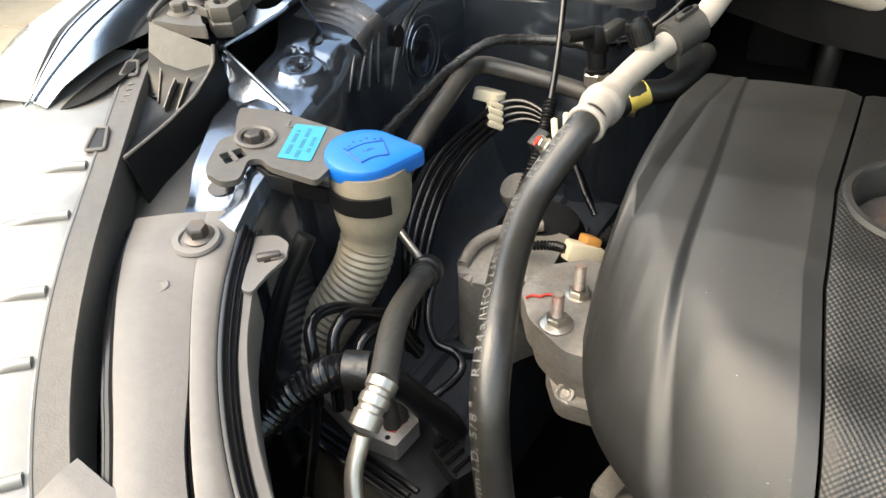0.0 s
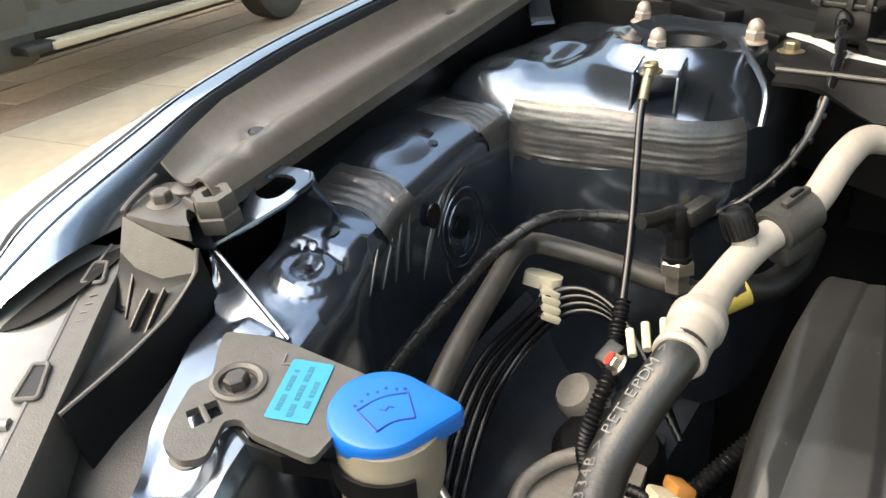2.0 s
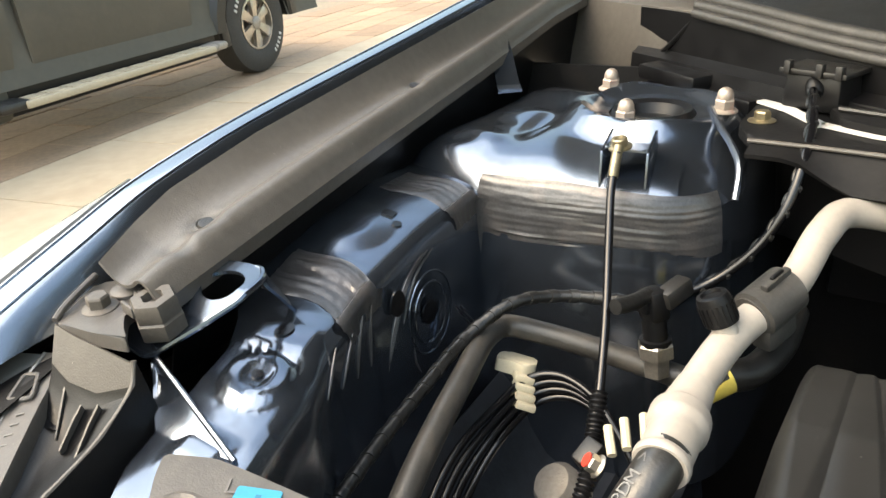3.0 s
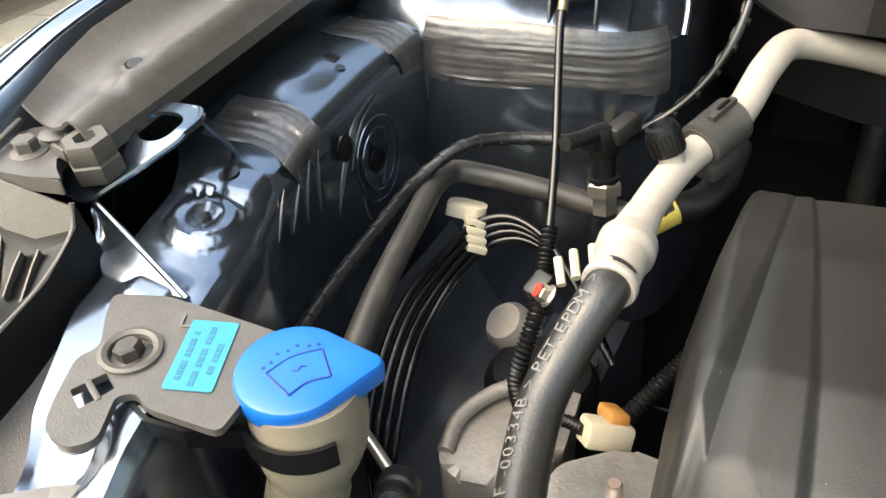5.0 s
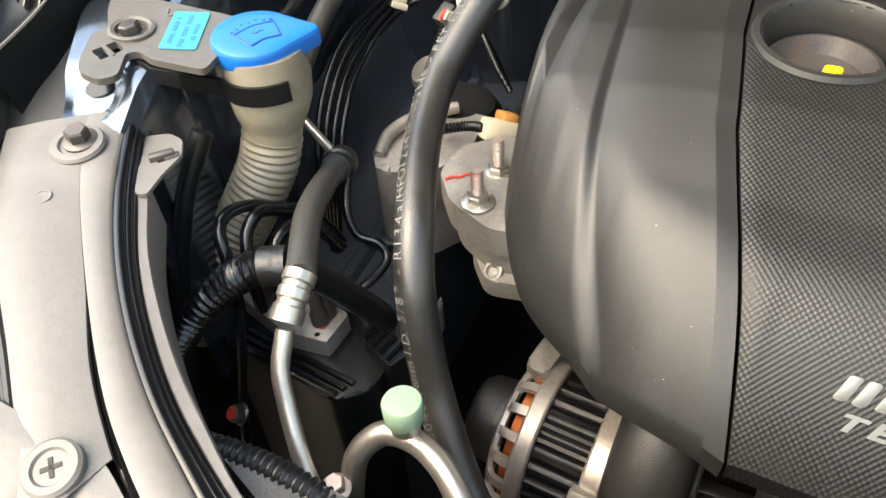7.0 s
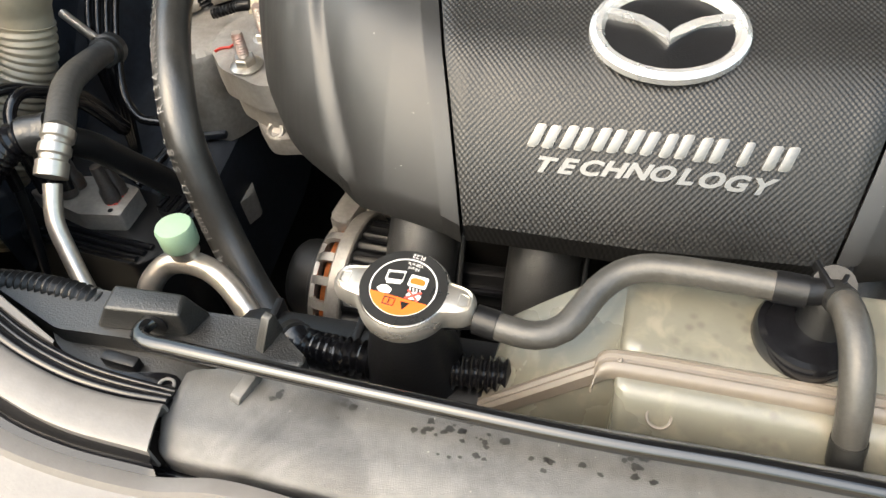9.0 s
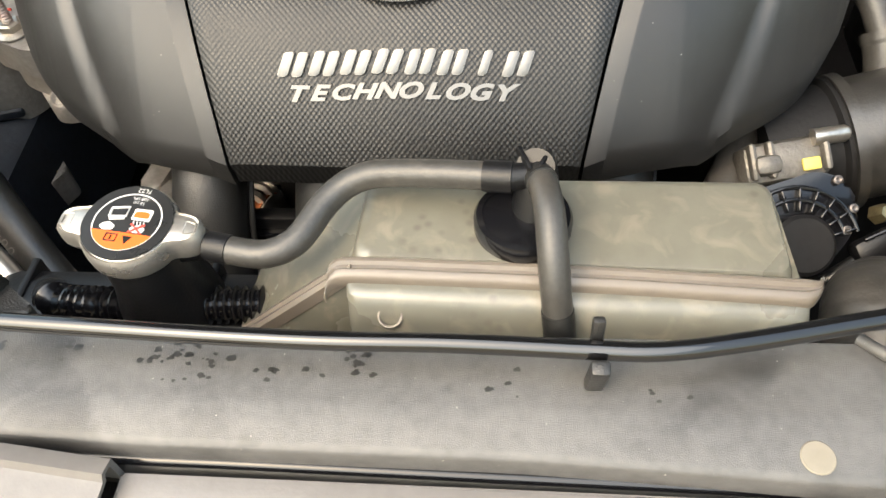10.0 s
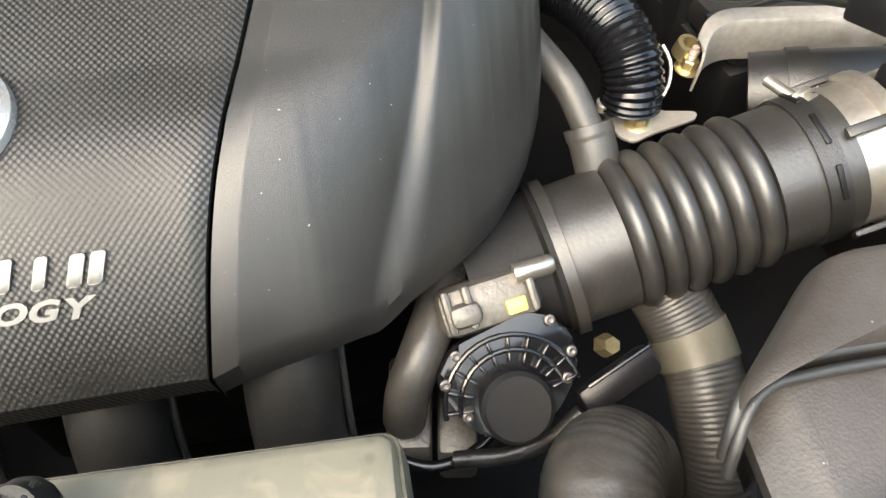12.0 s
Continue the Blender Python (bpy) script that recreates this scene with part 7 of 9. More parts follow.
def alternator():
    t = thing("alternator", (-0.08, 0.29, 0.65), "silver alternator with copper windings and a black pulley", "alternator")
    m = axis_matrix((-0.128, 0.287, 0.705), (1, -0.06, 0.0))
    R = 0.060
    bm = B()
    prof = [(0.0, -0.004), (0.020, -0.004), (0.027, -0.002), (0.0305, 0.002), (0.0320, 0.008), (0.0325, 0.018), (0.0330, 0.0185), (0.0330, 0.026), (0.0, 0.026)]
    lathe(bm, prof, m, 40)
    part("pulley", bm, PLASTIC, t, "black pulley cover")
    bm = B()
    ns = 132
    rows = []
    for r, z in ((0.044, 0.054), (0.0555, 0.054), (0.0555, 0.094), (0.044, 0.094)):
        rows.append([m @ V((r - (0.0022 if r > 0.05 and q % 4 > 1 else 0)) * math.cos(2 * math.pi * q / ns), (r - (0.0022 if r > 0.05 and q % 4 > 1 else 0)) * math.sin(2 * math.pi * q / ns), z) for q in range(ns)])
    sheet(bm, rows, 0, closed=True)
    part("stator", bm, BLACK, t, "dark laminated stator")
    for z0, z1 in ((0.032, 0.046), (0.106, 0.122)):
        bm = B()
        lathe(bm, [(0.040, z0 + 0.002), (0.0500, z0 + 0.005), (0.0515, z1 - 0.002), (0.040, z1 + 0.001)], m, 40, close=False)
        part("winding", bm, COPPER, t, "copper winding head")
    # per end: outer rim, slotted part, solid ring
    for z0, z1, s0, s1 in ((0.029, 0.045, 0.0445, 0.0565), (0.122, 0.105, 0.0915, 0.1055)):
        d = 1 if z1 > z0 else -1
        bm = B()
        lathe(bm, [(0.028, z0 - 0.002 * d), (R - 0.012, z0 - 0.002 * d), (R - 0.009, z0), (R - 0.010, z0 + 0.003 * d), (0.042, z0 + 0.003 * d)], m, 48, close=False)
        housing = part("end_plate", bm, ALTERNATOR, t, "silver cast aluminium end plate")
        bm = B()
        lathe(bm, [(R - 0.010, s0), (R - 0.001, s0), (R + 0.0005, s0 + 0.0015), (R + 0.0005, s1 - 0.0015), (R - 0.001, s1), (R - 0.010, s1), (R - 0.010, s0)], m, 60, close=False)
        part("solid_ring", bm, ALTERNATOR, housing)
        for k in range(20):
            bm = B()
            rot = m @ Matrix.Rotation(k * math.pi / 10, 4, "Z")
            sheet(bm, [[rot @ V(r * math.cos(a), r * math.sin(a), z) for a in (-0.055, -0.03 + 0.02, 0.055)] for r, z in ((R - 0.014, z0), (R - 0.0075, z0 + 0.001 * d), (R - 0.003, z0 + 0.005 * d), (R - 0.001, z0 + 0.010 * d), (R - 0.0005, z1 + 0.001 * d))], 0.004)
            part("fin", bm, ALTERNATOR, housing)
    bm = B()
    box(bm, (0.010, 0.026, 0.022), m @ Matrix.Rotation(2.6, 4, "Z") @ pose(R + 0.003, 0, 0.099), 0.003)
    part("bolt_boss", bm, ALTERNATOR, t)
    for a in (3.4, 0.4):
        bm = B()
        lathe(bm, [(0.003, 0.03), (0.003, 0.118), (0, 0.118)], m @ Matrix.Rotation(a, 4, "Z") @ pose(R + 0.004, 0, 0), 12)
        part("through_bolt", bm, ZINC, t)
    bm = B()
    prism(bm, rounded([(-0.100, 0.300), (-0.084, 0.296), (-0.074, 0.345), (-0.092, 0.350)], 0.006), 0.752, 0.764, Matrix.Identity(4), 0.003)
    part("mounting_ear", bm, ALU, t)
    return t


alternator()

# runners and block under the cover
for k, x in enumerate((0.002, 0.072, 0.150, 0.225)):
    bm = B()
    tube(bm, [(x, 0.275, 0.885), (x, 0.238, 0.862), (x - 0.002, 0.205, 0.82), (x, 0.19, 0.76), (x, 0.20, 0.68)], 0.021, 20)
    t = thing("intake_runner", (x, 0.2, 0.68), "dark plastic intake runner under the cover", "intake pipe", "intake runners")
    part("pipe", bm, PLASTIC, t)
    bm = B()
    tube(bm, [(x + 0.0215, 0.25, 0.872), (x + 0.021, 0.206, 0.82), (x + 0.0215, 0.19, 0.76)], 0.0018, 8)
    part("moulded_seam", bm, PLASTIC, t)
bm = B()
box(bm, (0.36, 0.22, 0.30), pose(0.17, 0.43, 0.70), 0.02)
solo("engine_block", bm, DARK, "grimy engine block below the cover, near-black for its shade", "engine")
t = thing("ribbed_cover", (0.035, 0.22, 0.68), "black ribbed plastic panel between the runners", "panel")
bm = B()
box(bm, (0.054, 0.01, 0.13), pose(0.033, 0.222, 0.76), 0.003)
part("panel", bm, BLACK, t)
for k in range(6):
    bm = B()
    box(bm, (0.05, 0.006, 0.004), pose(0.033, 0.214, 0.815 - 0.02 * k), 0.001)
    part("rib", bm, GLOSS_BLACK, t)
bm = B()
prism(bm, rounded([(-0.222, 0.338), (-0.200, 0.332), (-0.190, 0.352), (-0.205, 0.372), (-0.225, 0.366)], 0.006), 0.70, 0.728, Matrix.Identity(4), 0.004)
solo("lower_bracket", bm, ALU, "grey cast lower bracket of the engine", "bracket")
hex_bolt("lower_bolt", (-0.209, 0.350, 0.728), (0, 0, 1), 0.013, BRASS, "yellow zinc bolt with red mark", flange=1.5)



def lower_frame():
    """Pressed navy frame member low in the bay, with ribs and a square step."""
    t = thing("lower_frame_member", (-0.24, 0.45, 0.76), "navy pressed frame member low in the bay, darkened for shade", "car body")
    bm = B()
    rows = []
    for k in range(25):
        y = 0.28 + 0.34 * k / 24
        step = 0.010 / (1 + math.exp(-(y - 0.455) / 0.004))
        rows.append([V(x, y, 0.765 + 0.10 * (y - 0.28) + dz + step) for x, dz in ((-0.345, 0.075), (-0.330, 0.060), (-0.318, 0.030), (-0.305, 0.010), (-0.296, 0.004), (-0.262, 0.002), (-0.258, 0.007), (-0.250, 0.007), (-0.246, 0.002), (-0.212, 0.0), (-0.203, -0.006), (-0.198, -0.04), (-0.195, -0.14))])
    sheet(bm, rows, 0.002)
    part("panel", bm, SHADED_NAVY, t)
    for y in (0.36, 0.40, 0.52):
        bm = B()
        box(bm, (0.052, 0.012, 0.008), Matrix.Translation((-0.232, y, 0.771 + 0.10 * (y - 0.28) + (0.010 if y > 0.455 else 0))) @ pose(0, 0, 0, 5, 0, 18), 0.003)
        part("rib", bm, SHADED_NAVY, t)
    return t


lower_frame()

# dark floor and walls of the bay
bm = B()
sheet(bm, [[V(x, y, 0.46 + 0.02 * math.sin(9 * x + 7 * y)) for x in (-0.52, -0.2, 0.1, 0.4, 0.86)] for y in (0.0, 0.2, 0.4, 0.6, 0.78, 0.95)], 0.006)
solo("undertray", bm, BLACK, "black plastic tray under the engine", "undertray", kind="structure")
bm = B()
sheet(bm, [[V(x, 0.02 - 0.03 * (x > 0.5), z) for x in (-0.3, 0.1, 0.5, 0.8)] for z in (0.3, 0.6, 0.885)], 0.006)
solo("front_bulkhead", bm, BLACK, "black front wall of the engine bay", "panel", kind="structure")
bm = B()
sheet(bm, [[V(0.78, y, z) for y in (-0.05, 0.3, 0.8, 0.95)] for z in (0.3, 0.6, 1.0)], 0.006)
solo("far_inner_wing", bm, DARK, "dark inner wing on the far side", "panel", kind="structure")

# ---- control unit, small hose and wiring beside the washer neck ----
def valve_unit():
    t = thing("brake_valve_unit", (-0.2, 0.22, 0.70), "black control unit with a pale metal top and pipe fittings", "control unit")
    I4 = Matrix.Identity(4)
    case = [(-0.2617, 0.1968), (-0.1734, 0.1873), (-0.1592, 0.2003), (-0.1570, 0.2234), (-0.1909, 0.2474), (-0.2299, 0.2546), (-0.2787, 0.2394), (-0.2816, 0.2190)]
    bm = B()
    prism(bm, rounded(case, 0.006), 0.66, 0.8265, I4, 0.003)
    body = part("case", bm, BLACK, t)
    for k in range(3):
        a, b = Vector((*case[0], 0.8275)), Vector((*case[1], 0.8275))
        o = (Vector((*case[5], 0.8275)) - a).normalized() * (0.004 + 0.006 * k)
        bm = B()
        tube(bm, [a.lerp(b, 0.03) + o, a.lerp(b, 0.96) + o], 0.0022, 8)
        part("ridge", bm, GLOSS_BLACK, body)
    blk = [(-0.2651, 0.2232), (-0.2207, 0.2101), (-0.1936, 0.2133), (-0.1927, 0.2378), (-0.2215, 0.2455), (-0.2520, 0.2389)]
    bm = B()
    prism(bm, rounded(blk, 0.002), 0.815, 0.8406, I4, 0.0012)
    part("metal_block", bm, ALTERNATOR, t, "pale machined metal block")
    cx, cy = sum(p[0] for p in blk) / len(blk), sum(p[1] for p in blk) / len(blk)
    for k, (u, w, h) in enumerate(((0.55, 0.0, 0.030), (0.25, 0.35, 0.026), (-0.35, 0.05, 0.030), (-0.60, 0.0, 0.026), (0.0, -0.35, 0.028))):
        p = Vector((cx, cy, 0.8406)) + (Vector((*blk[3], 0)) - Vector((*blk[0], 0))) * (u * 0.5) + (Vector((*blk[2], 0)) - Vector((*blk[5], 0))) * (w * 0.5)
        bm = B()
        lathe(bm, [(0.0058, 0.0), (0.0058, 0.008), (0.0044, 0.011), (0.0038, h), (0, h)], axis_matrix(p, (-0.1, 0.12, 1)), 10)
        part("pipe_fitting", bm, DARK_STEEL, t)
    for k in range(4):
        p = Vector((*blk[3], 0.841)).lerp(Vector((*blk[2], 0.841)), 0.2 + 0.2 * k).lerp(Vector((cx, cy, 0.841)), 0.3)
        bm = B()
        tube(bm, [p + V(-0.003, -0.001, 0), p + V(0.003, 0.001 * (k % 2), 0)], 0.0006, 6)
        part("paint_mark", bm, RED, t, "red paint mark")
        bm = B()
        lathe(bm, [(0.0018, 0), (0.0015, 0.0003), (0, 0.0003)], Matrix.Translation(p + V(0.001, 0.004 - 0.003 * k, -0.0002)), 12)
        part("drilled_hole", bm, BLACK, t)
    # wiring plug with its lever
    bm = B()
    prism(bm, rounded([(-0.1766, 0.2257), (-0.1508, 0.2142), (-0.1392, 0.2420), (-0.1709, 0.2577), (-0.1793, 0.2440)], 0.003), 0.78, 0.838, I4, 0.0025)
    plug = part("plug", bm, BLACK, t)
    q = [(-0.1766, 0.2257), (-0.1508, 0.2142), (-0.1392, 0.2420), (-0.1709, 0.2577), (-0.1793, 0.2440)]
    for k in range(4):
        p = Vector((*q[0], 0.8385)).lerp(Vector((*q[1], 0.8385)), 0.1 + 0.25 * k)
        e = (Vector((*q[3], 0.8385)) - Vector((*q[0], 0.8385))) * 0.55
        bm = B()
        tube(bm, [p + e * 0.08, p + e * 0.9], 0.0016, 8)
        part("plug_rib", bm, GLOSS_BLACK, plug)
    bm = B()
    box(bm, (0.004, 0.004, 0.003), Matrix.Translation(Vector((*q[4], 0.840))) @ pose(0, -0.004, 0, 0, 0, 24), 0.0008)
    part("lock", bm, material("teal_lock", (0.03, 0.22, 0.20), 0.4), plug, "small teal lock")
    return t


valve_unit()
t = hex_bolt("clip_bolt", (-0.2224, 0.1608, 0.8200), (-0.3, -0.5, 0.6), 0.0095, DARK_STEEL, "dark bolt with a red paint mark beside the control unit", flange=1.2)
bm = B()
lathe(bm, [(0.0040, 0.0072), (0.0040, 0.0078), (0, 0.0078)], axis_matrix((-0.2224, 0.1608, 0.8200), (-0.3, -0.5, 0.6)), 12)
part("paint_mark", bm, RED, t, "red paint mark")
for pts in ([(-0.228, 0.190, 0.880), (-0.232, 0.197, 0.908), (-0.240, 0.205, 0.921), (-0.243, 0.215, 0.923), (-0.240, 0.229, 0.920), (-0.234, 0.244, 0.908), (-0.228, 0.263, 0.893), (-0.225, 0.285, 0.85)],
            [(-0.222, 0.200, 0.870), (-0.228, 0.207, 0.900), (-0.233, 0.217, 0.913), (-0.233, 0.229, 0.917), (-0.231, 0.244, 0.907), (-0.227, 0.261, 0.890), (-0.222, 0.28, 0.85)],
            [(-0.214, 0.208, 0.865), (-0.220, 0.218, 0.891), (-0.223, 0.226, 0.901), (-0.222, 0.238, 0.903), (-0.221, 0.253, 0.895), (-0.215, 0.27, 0.86)]):
    simple_hose("brake_pipe", pts, 0.0036, GLOSS_BLACK, "black coated brake pipe looped over the control unit", "pipe", n=10)
simple_hose("corrugated_harness", [(-0.262, 0.146, 0.840), (-0.251, 0.159, 0.870), (-0.241, 0.166, 0.886), (-0.229, 0.175, 0.902), (-0.218, 0.185, 0.912), (-0.207, 0.191, 0.919), (-0.191, 0.199, 0.920)], 0.0098, GLOSS_BLACK, "black corrugated harness tube", "wire harness", rib=(0.0040, 0.0018), n=20, ends=((0.0, 0.06), (0.90, 1.0)), end_mat=TAPE)
simple_hose("harness_sleeve", [(-0.193, 0.199, 0.915), (-0.187, 0.213, 0.899), (-0.182, 0.231, 0.868), (-0.172, 0.243, 0.842), (-0.165, 0.25, 0.80)], 0.0082, BLACK, "black smooth harness sleeve", "wire harness", n=16)
simple_hose("drain_hose", [(-0.262, 0.235, 0.96), (-0.268, 0.215, 0.93), (-0.270, 0.195, 0.89), (-0.262, 0.165, 0.83), (-0.25, 0.15, 0.77)], 0.0055, BLACK, "thin black hose behind the lamp trim", "hose", ends=((0.0, 0.10),))
simple_hose("thin_lead", [(-0.238, 0.20, 0.88), (-0.236, 0.19, 0.85), (-0.238, 0.178, 0.81), (-0.24, 0.165, 0.76)], 0.003, BLACK, "thin black wire behind the control unit", "cable")
simple_hose("hooked_pipe", [(-0.232, 0.315, 0.885), (-0.230, 0.306, 0.875), (-0.224, 0.295, 0.862), (-0.215, 0.291, 0.852), (-0.202, 0.294, 0.848), (-0.195, 0.291, 0.841), (-0.195, 0.279, 0.837), (-0.199, 0.266, 0.835), (-0.205, 0.25, 0.83)], 0.0032, GLOSS_BLACK, "black coated pipe with a hooked bend", "pipe", n=10)


def discharge_line():
    t = thing("discharge_line", (-0.19, 0.22, 0.88), "slim black refrigerant hose with aluminium crimp and pipe", "hose")
    bm = B()
    tube(bm, [(-0.238, 0.315, 0.889), (-0.222, 0.278, 0.906), (-0.200, 0.232, 0.924), (-0.173, 0.187, 0.931)], 0.0076, 18)
    part("hose", bm, DUSTY_RUBBER, t)
    bm = B()
    tube(bm, [(-0.2405, 0.3205, 0.886), (-0.2335, 0.304, 0.894)], lambda s: 0.0112 if s < 0.6 else 0.0095, 20, 0.0015)
    part("end_collar", bm, RUBBER, t)
    bm = B()
    tube(bm, [(-0.286, 0.342, 0.897), (-0.262, 0.331, 0.890), (-0.240, 0.319, 0.888)], 0.0032, 12)
    part("thin_pipe", bm, ALU_BRIGHT, t)
    bm = B()
    tube(bm, [(-0.174, 0.189, 0.931), (-0.1725, 0.178, 0.926), (-0.1715, 0.1675, 0.919)], lambda s: 0.0082 if s < 0.22 else (0.0070 if s < 0.34 else (0.0080 if s < 0.56 else (0.0068 if s < 0.66 else 0.0080))), 20, 0.001)
    part("crimp_sleeve", bm, ALU_BRIGHT, t)
    bm = B()
    tube(bm, [(-0.170, 0.165, 0.917), (-0.167, 0.152, 0.904), (-0.160, 0.143, 0.892), (-0.145, 0.128, 0.875), (-0.128, 0.115, 0.855), (-0.12, 0.105, 0.82)], 0.0046, 14)
    part("pipe", bm, ALU_BRIGHT, t)
    return t


discharge_line()


def charge_port():
    t = thing("charge_port", (-0.1, 0.15, 0.86), "bent aluminium pipe with a pale green service cap", "pipe")
    bm = B()
    tube(bm, [(-0.128, 0.130, 0.80), (-0.129, 0.138, 0.845), (-0.126, 0.147, 0.868), (-0.116, 0.156, 0.877), (-0.100, 0.157, 0.878), (-0.082, 0.150, 0.876), (-0.066, 0.138, 0.866), (-0.050, 0.122, 0.845), (-0.035, 0.11, 0.80)], 0.0062, 16)
    part("pipe", bm, ALU_BRIGHT, t)
    m = axis_matrix((-0.1060, 0.1590, 0.8780), (-0.03, 0.05, 1))
    bm = B()
    lathe(bm, [(0.0065, 0), (0.0055, 0.004), (0.0075, 0.006), (0.0075, 0.012), (0.006, 0.014)], m, 20)
    part("port", bm, ZINC, t)
    bm = B()
    lathe(bm, [(0.0088, 0.012), (0.0094, 0.013), (0.0096, 0.0235), (0.0088, 0.0250), (0.004, 0.0256), (0, 0.0256)], m, 32)
    part("cap", bm, GREEN, t, "pale green plastic cap")
    return t


charge_port()

# ---- front panel, prop rod, radiator and reservoir ----
def front_panel():
    t = thing("radiator_cover_panel", (0.13, 0.055, 0.9), "dusty dark grey plastic panel over the radiator", "panel")
    I4 = Matrix.Identity(4)
    bm = B()
    rows = []
    xs = [-0.0485 + 0.0012 * k for k in range(9)] + [-0.030 + 0.012 * k for k in range(32)]
    for x in xs:
        d = max(0.0, min(1.0, (x + 0.0485) / 0.010))
        yf = lerp_line([(-0.05, 0.0392), (0.053, 0.0358), (0.17, 0.0350), (0.29, 0.0298), (0.40, 0.0280)], x) + 0.010 * (1 - math.sqrt(1 - (1 - d) ** 2))
        yr = lerp_line([(-0.0485, 0.0735), (-0.030, 0.0785), (0.282, 0.0790), (0.2905, 0.0700), (0.303, 0.0640), (0.35, 0.0622), (0.4, 0.0622)], x)
        e = -0.0015 * (1 - min(1, d * 3))
        rows.append([V(x, yr, 0.905), V(x, yr, 0.9245 + e), V(x, yr - 0.0012, 0.9262 + e), V(x, 0.0525 + 0.4 * max(0, yf - 0.0475), 0.9274 + e), V(x, 0.0490 + 0.6 * max(0, yf - 0.044), 0.9270 + e), V(x, yf + 0.0030, 0.9246 + e), V(x, yf + 0.0008, 0.9236 + e), V(x, yf, 0.9222 + e), V(x, yf - 0.0004, 0.902)])
    sheet(bm, rows, 0)
    bm.faces.new([v for v in bm.verts if abs(v.co.x + 0.0485) < 1e-6][::1])
    part("panel", bm, FRONT_PANEL, t)
    bm = B()
    tube(bm, [(0.2815, 0.0795, 0.9265), (0.2860, 0.0740, 0.9282), (0.2915, 0.0690, 0.929), (0.302, 0.0645, 0.929), (0.33, 0.0630, 0.929), (0.37, 0.0635, 0.929)], 0.0022, 10)
    part("moulded_bead", bm, FRONT_PANEL, t)
    bm = B()
    prism(bm, rounded([(0.300, 0.0665), (0.42, 0.060), (0.42, 0.098), (0.372, 0.096), (0.345, 0.0945), (0.336, 0.084), (0.330, 0.074), (0.30, 0.072)], 0.005), 0.906, 0.9295, I4, 0.003)
    part("side_panel", bm, FRONT_PANEL, t)
    bm = B()
    prism(bm, rounded([(0.313, 0.03), (0.42, 0.03), (0.42, 0.062), (0.345, 0.062), (0.325, 0.048)], 0.004), 0.906, 0.931, I4, 0.003)
    part("end_panel", bm, FRONT_PANEL, t)
    bm = B()
    lathe(bm, [(0.0135, 0.0), (0.0135, 0.003), (0.0120, 0.0042), (0.0085, 0.0042), (0.008, 0.002), (0, 0.002)], Matrix.Translation((0.353, 0.081, 0.9296)), 32)
    part("bolt_seat", bm, FRONT_PANEL, t)
    bm = B()
    lathe(bm, [(0.0052, 0), (0.0049, 0.0004), (0, 0.0004)], axis_matrix((0.2585, 0.0385, 0.9256), (0, -0.12, 1)), 24)
    part("blank_plug", bm, NECK, t, "beige round plug")
    rng = random.Random(7)
    for cx, cy, spread, count in ((0.0129, 0.0681, 0.004, 7), (0.0478, 0.0648, 0.004, 5), (0.0608, 0.0640, 0.007, 22), (0.086, 0.0618, 0.003, 4), (0.1130, 0.0672, 0.007, 18), (-0.0128, 0.0702, 0.003, 3), (0.165, 0.0600, 0.004, 4), (0.215, 0.0560, 0.004, 4)):
        bm = B()
        for _ in range(count):
            x, y, r = rng.gauss(cx, spread), min(0.0755, max(0.0545, rng.gauss(cy, spread * 0.7))), rng.uniform(0.0004, 0.0015)
            ring = [bm.verts.new(V(x + r * k * 1.3 * math.cos(a), y + r * k * math.sin(a), 0.92755 - (y + r * k * math.sin(a) - 0.0525) * 0.0474)) for a, k in [(2 * math.pi * q / 11, rng.uniform(0.6, 1.2)) for q in range(11)]]
            bm.faces.new(ring)
        part("oil_stain", bm, OILY, t, "dark oily splash")
    # shelf with the rod socket, and the lower recess in front of it
    bm = B()
    prism(bm, rounded([(-0.200, 0.108), (-0.1506, 0.1015), (-0.1013, 0.1015), (-0.0512, 0.0985), (-0.0247, 0.0990), (-0.0040, 0.0850), (-0.0060, 0.0800), (-0.0500, 0.0790), (-0.0691, 0.0813), (-0.1087, 0.0803), (-0.145, 0.0940)], 0.003), 0.908, 0.9275, I4, 0.0015)
    shelf = part("socket_shelf", bm, PLASTIC, t)
    bm = B()
    prism(bm, rounded([(-0.1200, 0.0865), (-0.0450, 0.0830), (-0.0460, 0.0560), (-0.0900, 0.0560)], 0.002), 0.905, 0.9180, I4)
    part("recess", bm, PLASTIC, shelf)
    bm = B()
    box(bm, (0.016, 0.0050, 0.006), pose(-0.0790, 0.0745, 0.9205, 0, 0, -6), 0.001)
    part("catch", bm, BLACK, shelf)
    low = [V(-0.0930, 0.0840, 0.9270), V(-0.0540, 0.0862, 0.9270), V(-0.0485, 0.0980, 0.9270), V(-0.0930, 0.1000, 0.9270)]
    high = [V(-0.0830, 0.0840, 0.9420), V(-0.0520, 0.0858, 0.9420), V(-0.0550, 0.0957, 0.9420), V(-0.0843, 0.0953, 0.9420)]
    bm = B()
    vs = [bm.verts.new(p) for p in low + high]
    for q in ((3, 2, 1, 0), (4, 5, 6, 7), (0, 1, 5, 4), (1, 2, 6, 5), (2, 3, 7, 6), (3, 0, 4, 7)):
        bm.faces.new([vs[k] for k in q])
    bmesh.ops.bevel(bm, geom=bm.edges[:], offset=0.0014, segments=3, affect="EDGES", profile=0.5)
    part("rod_socket", bm, PLASTIC, t)
    bm = B()
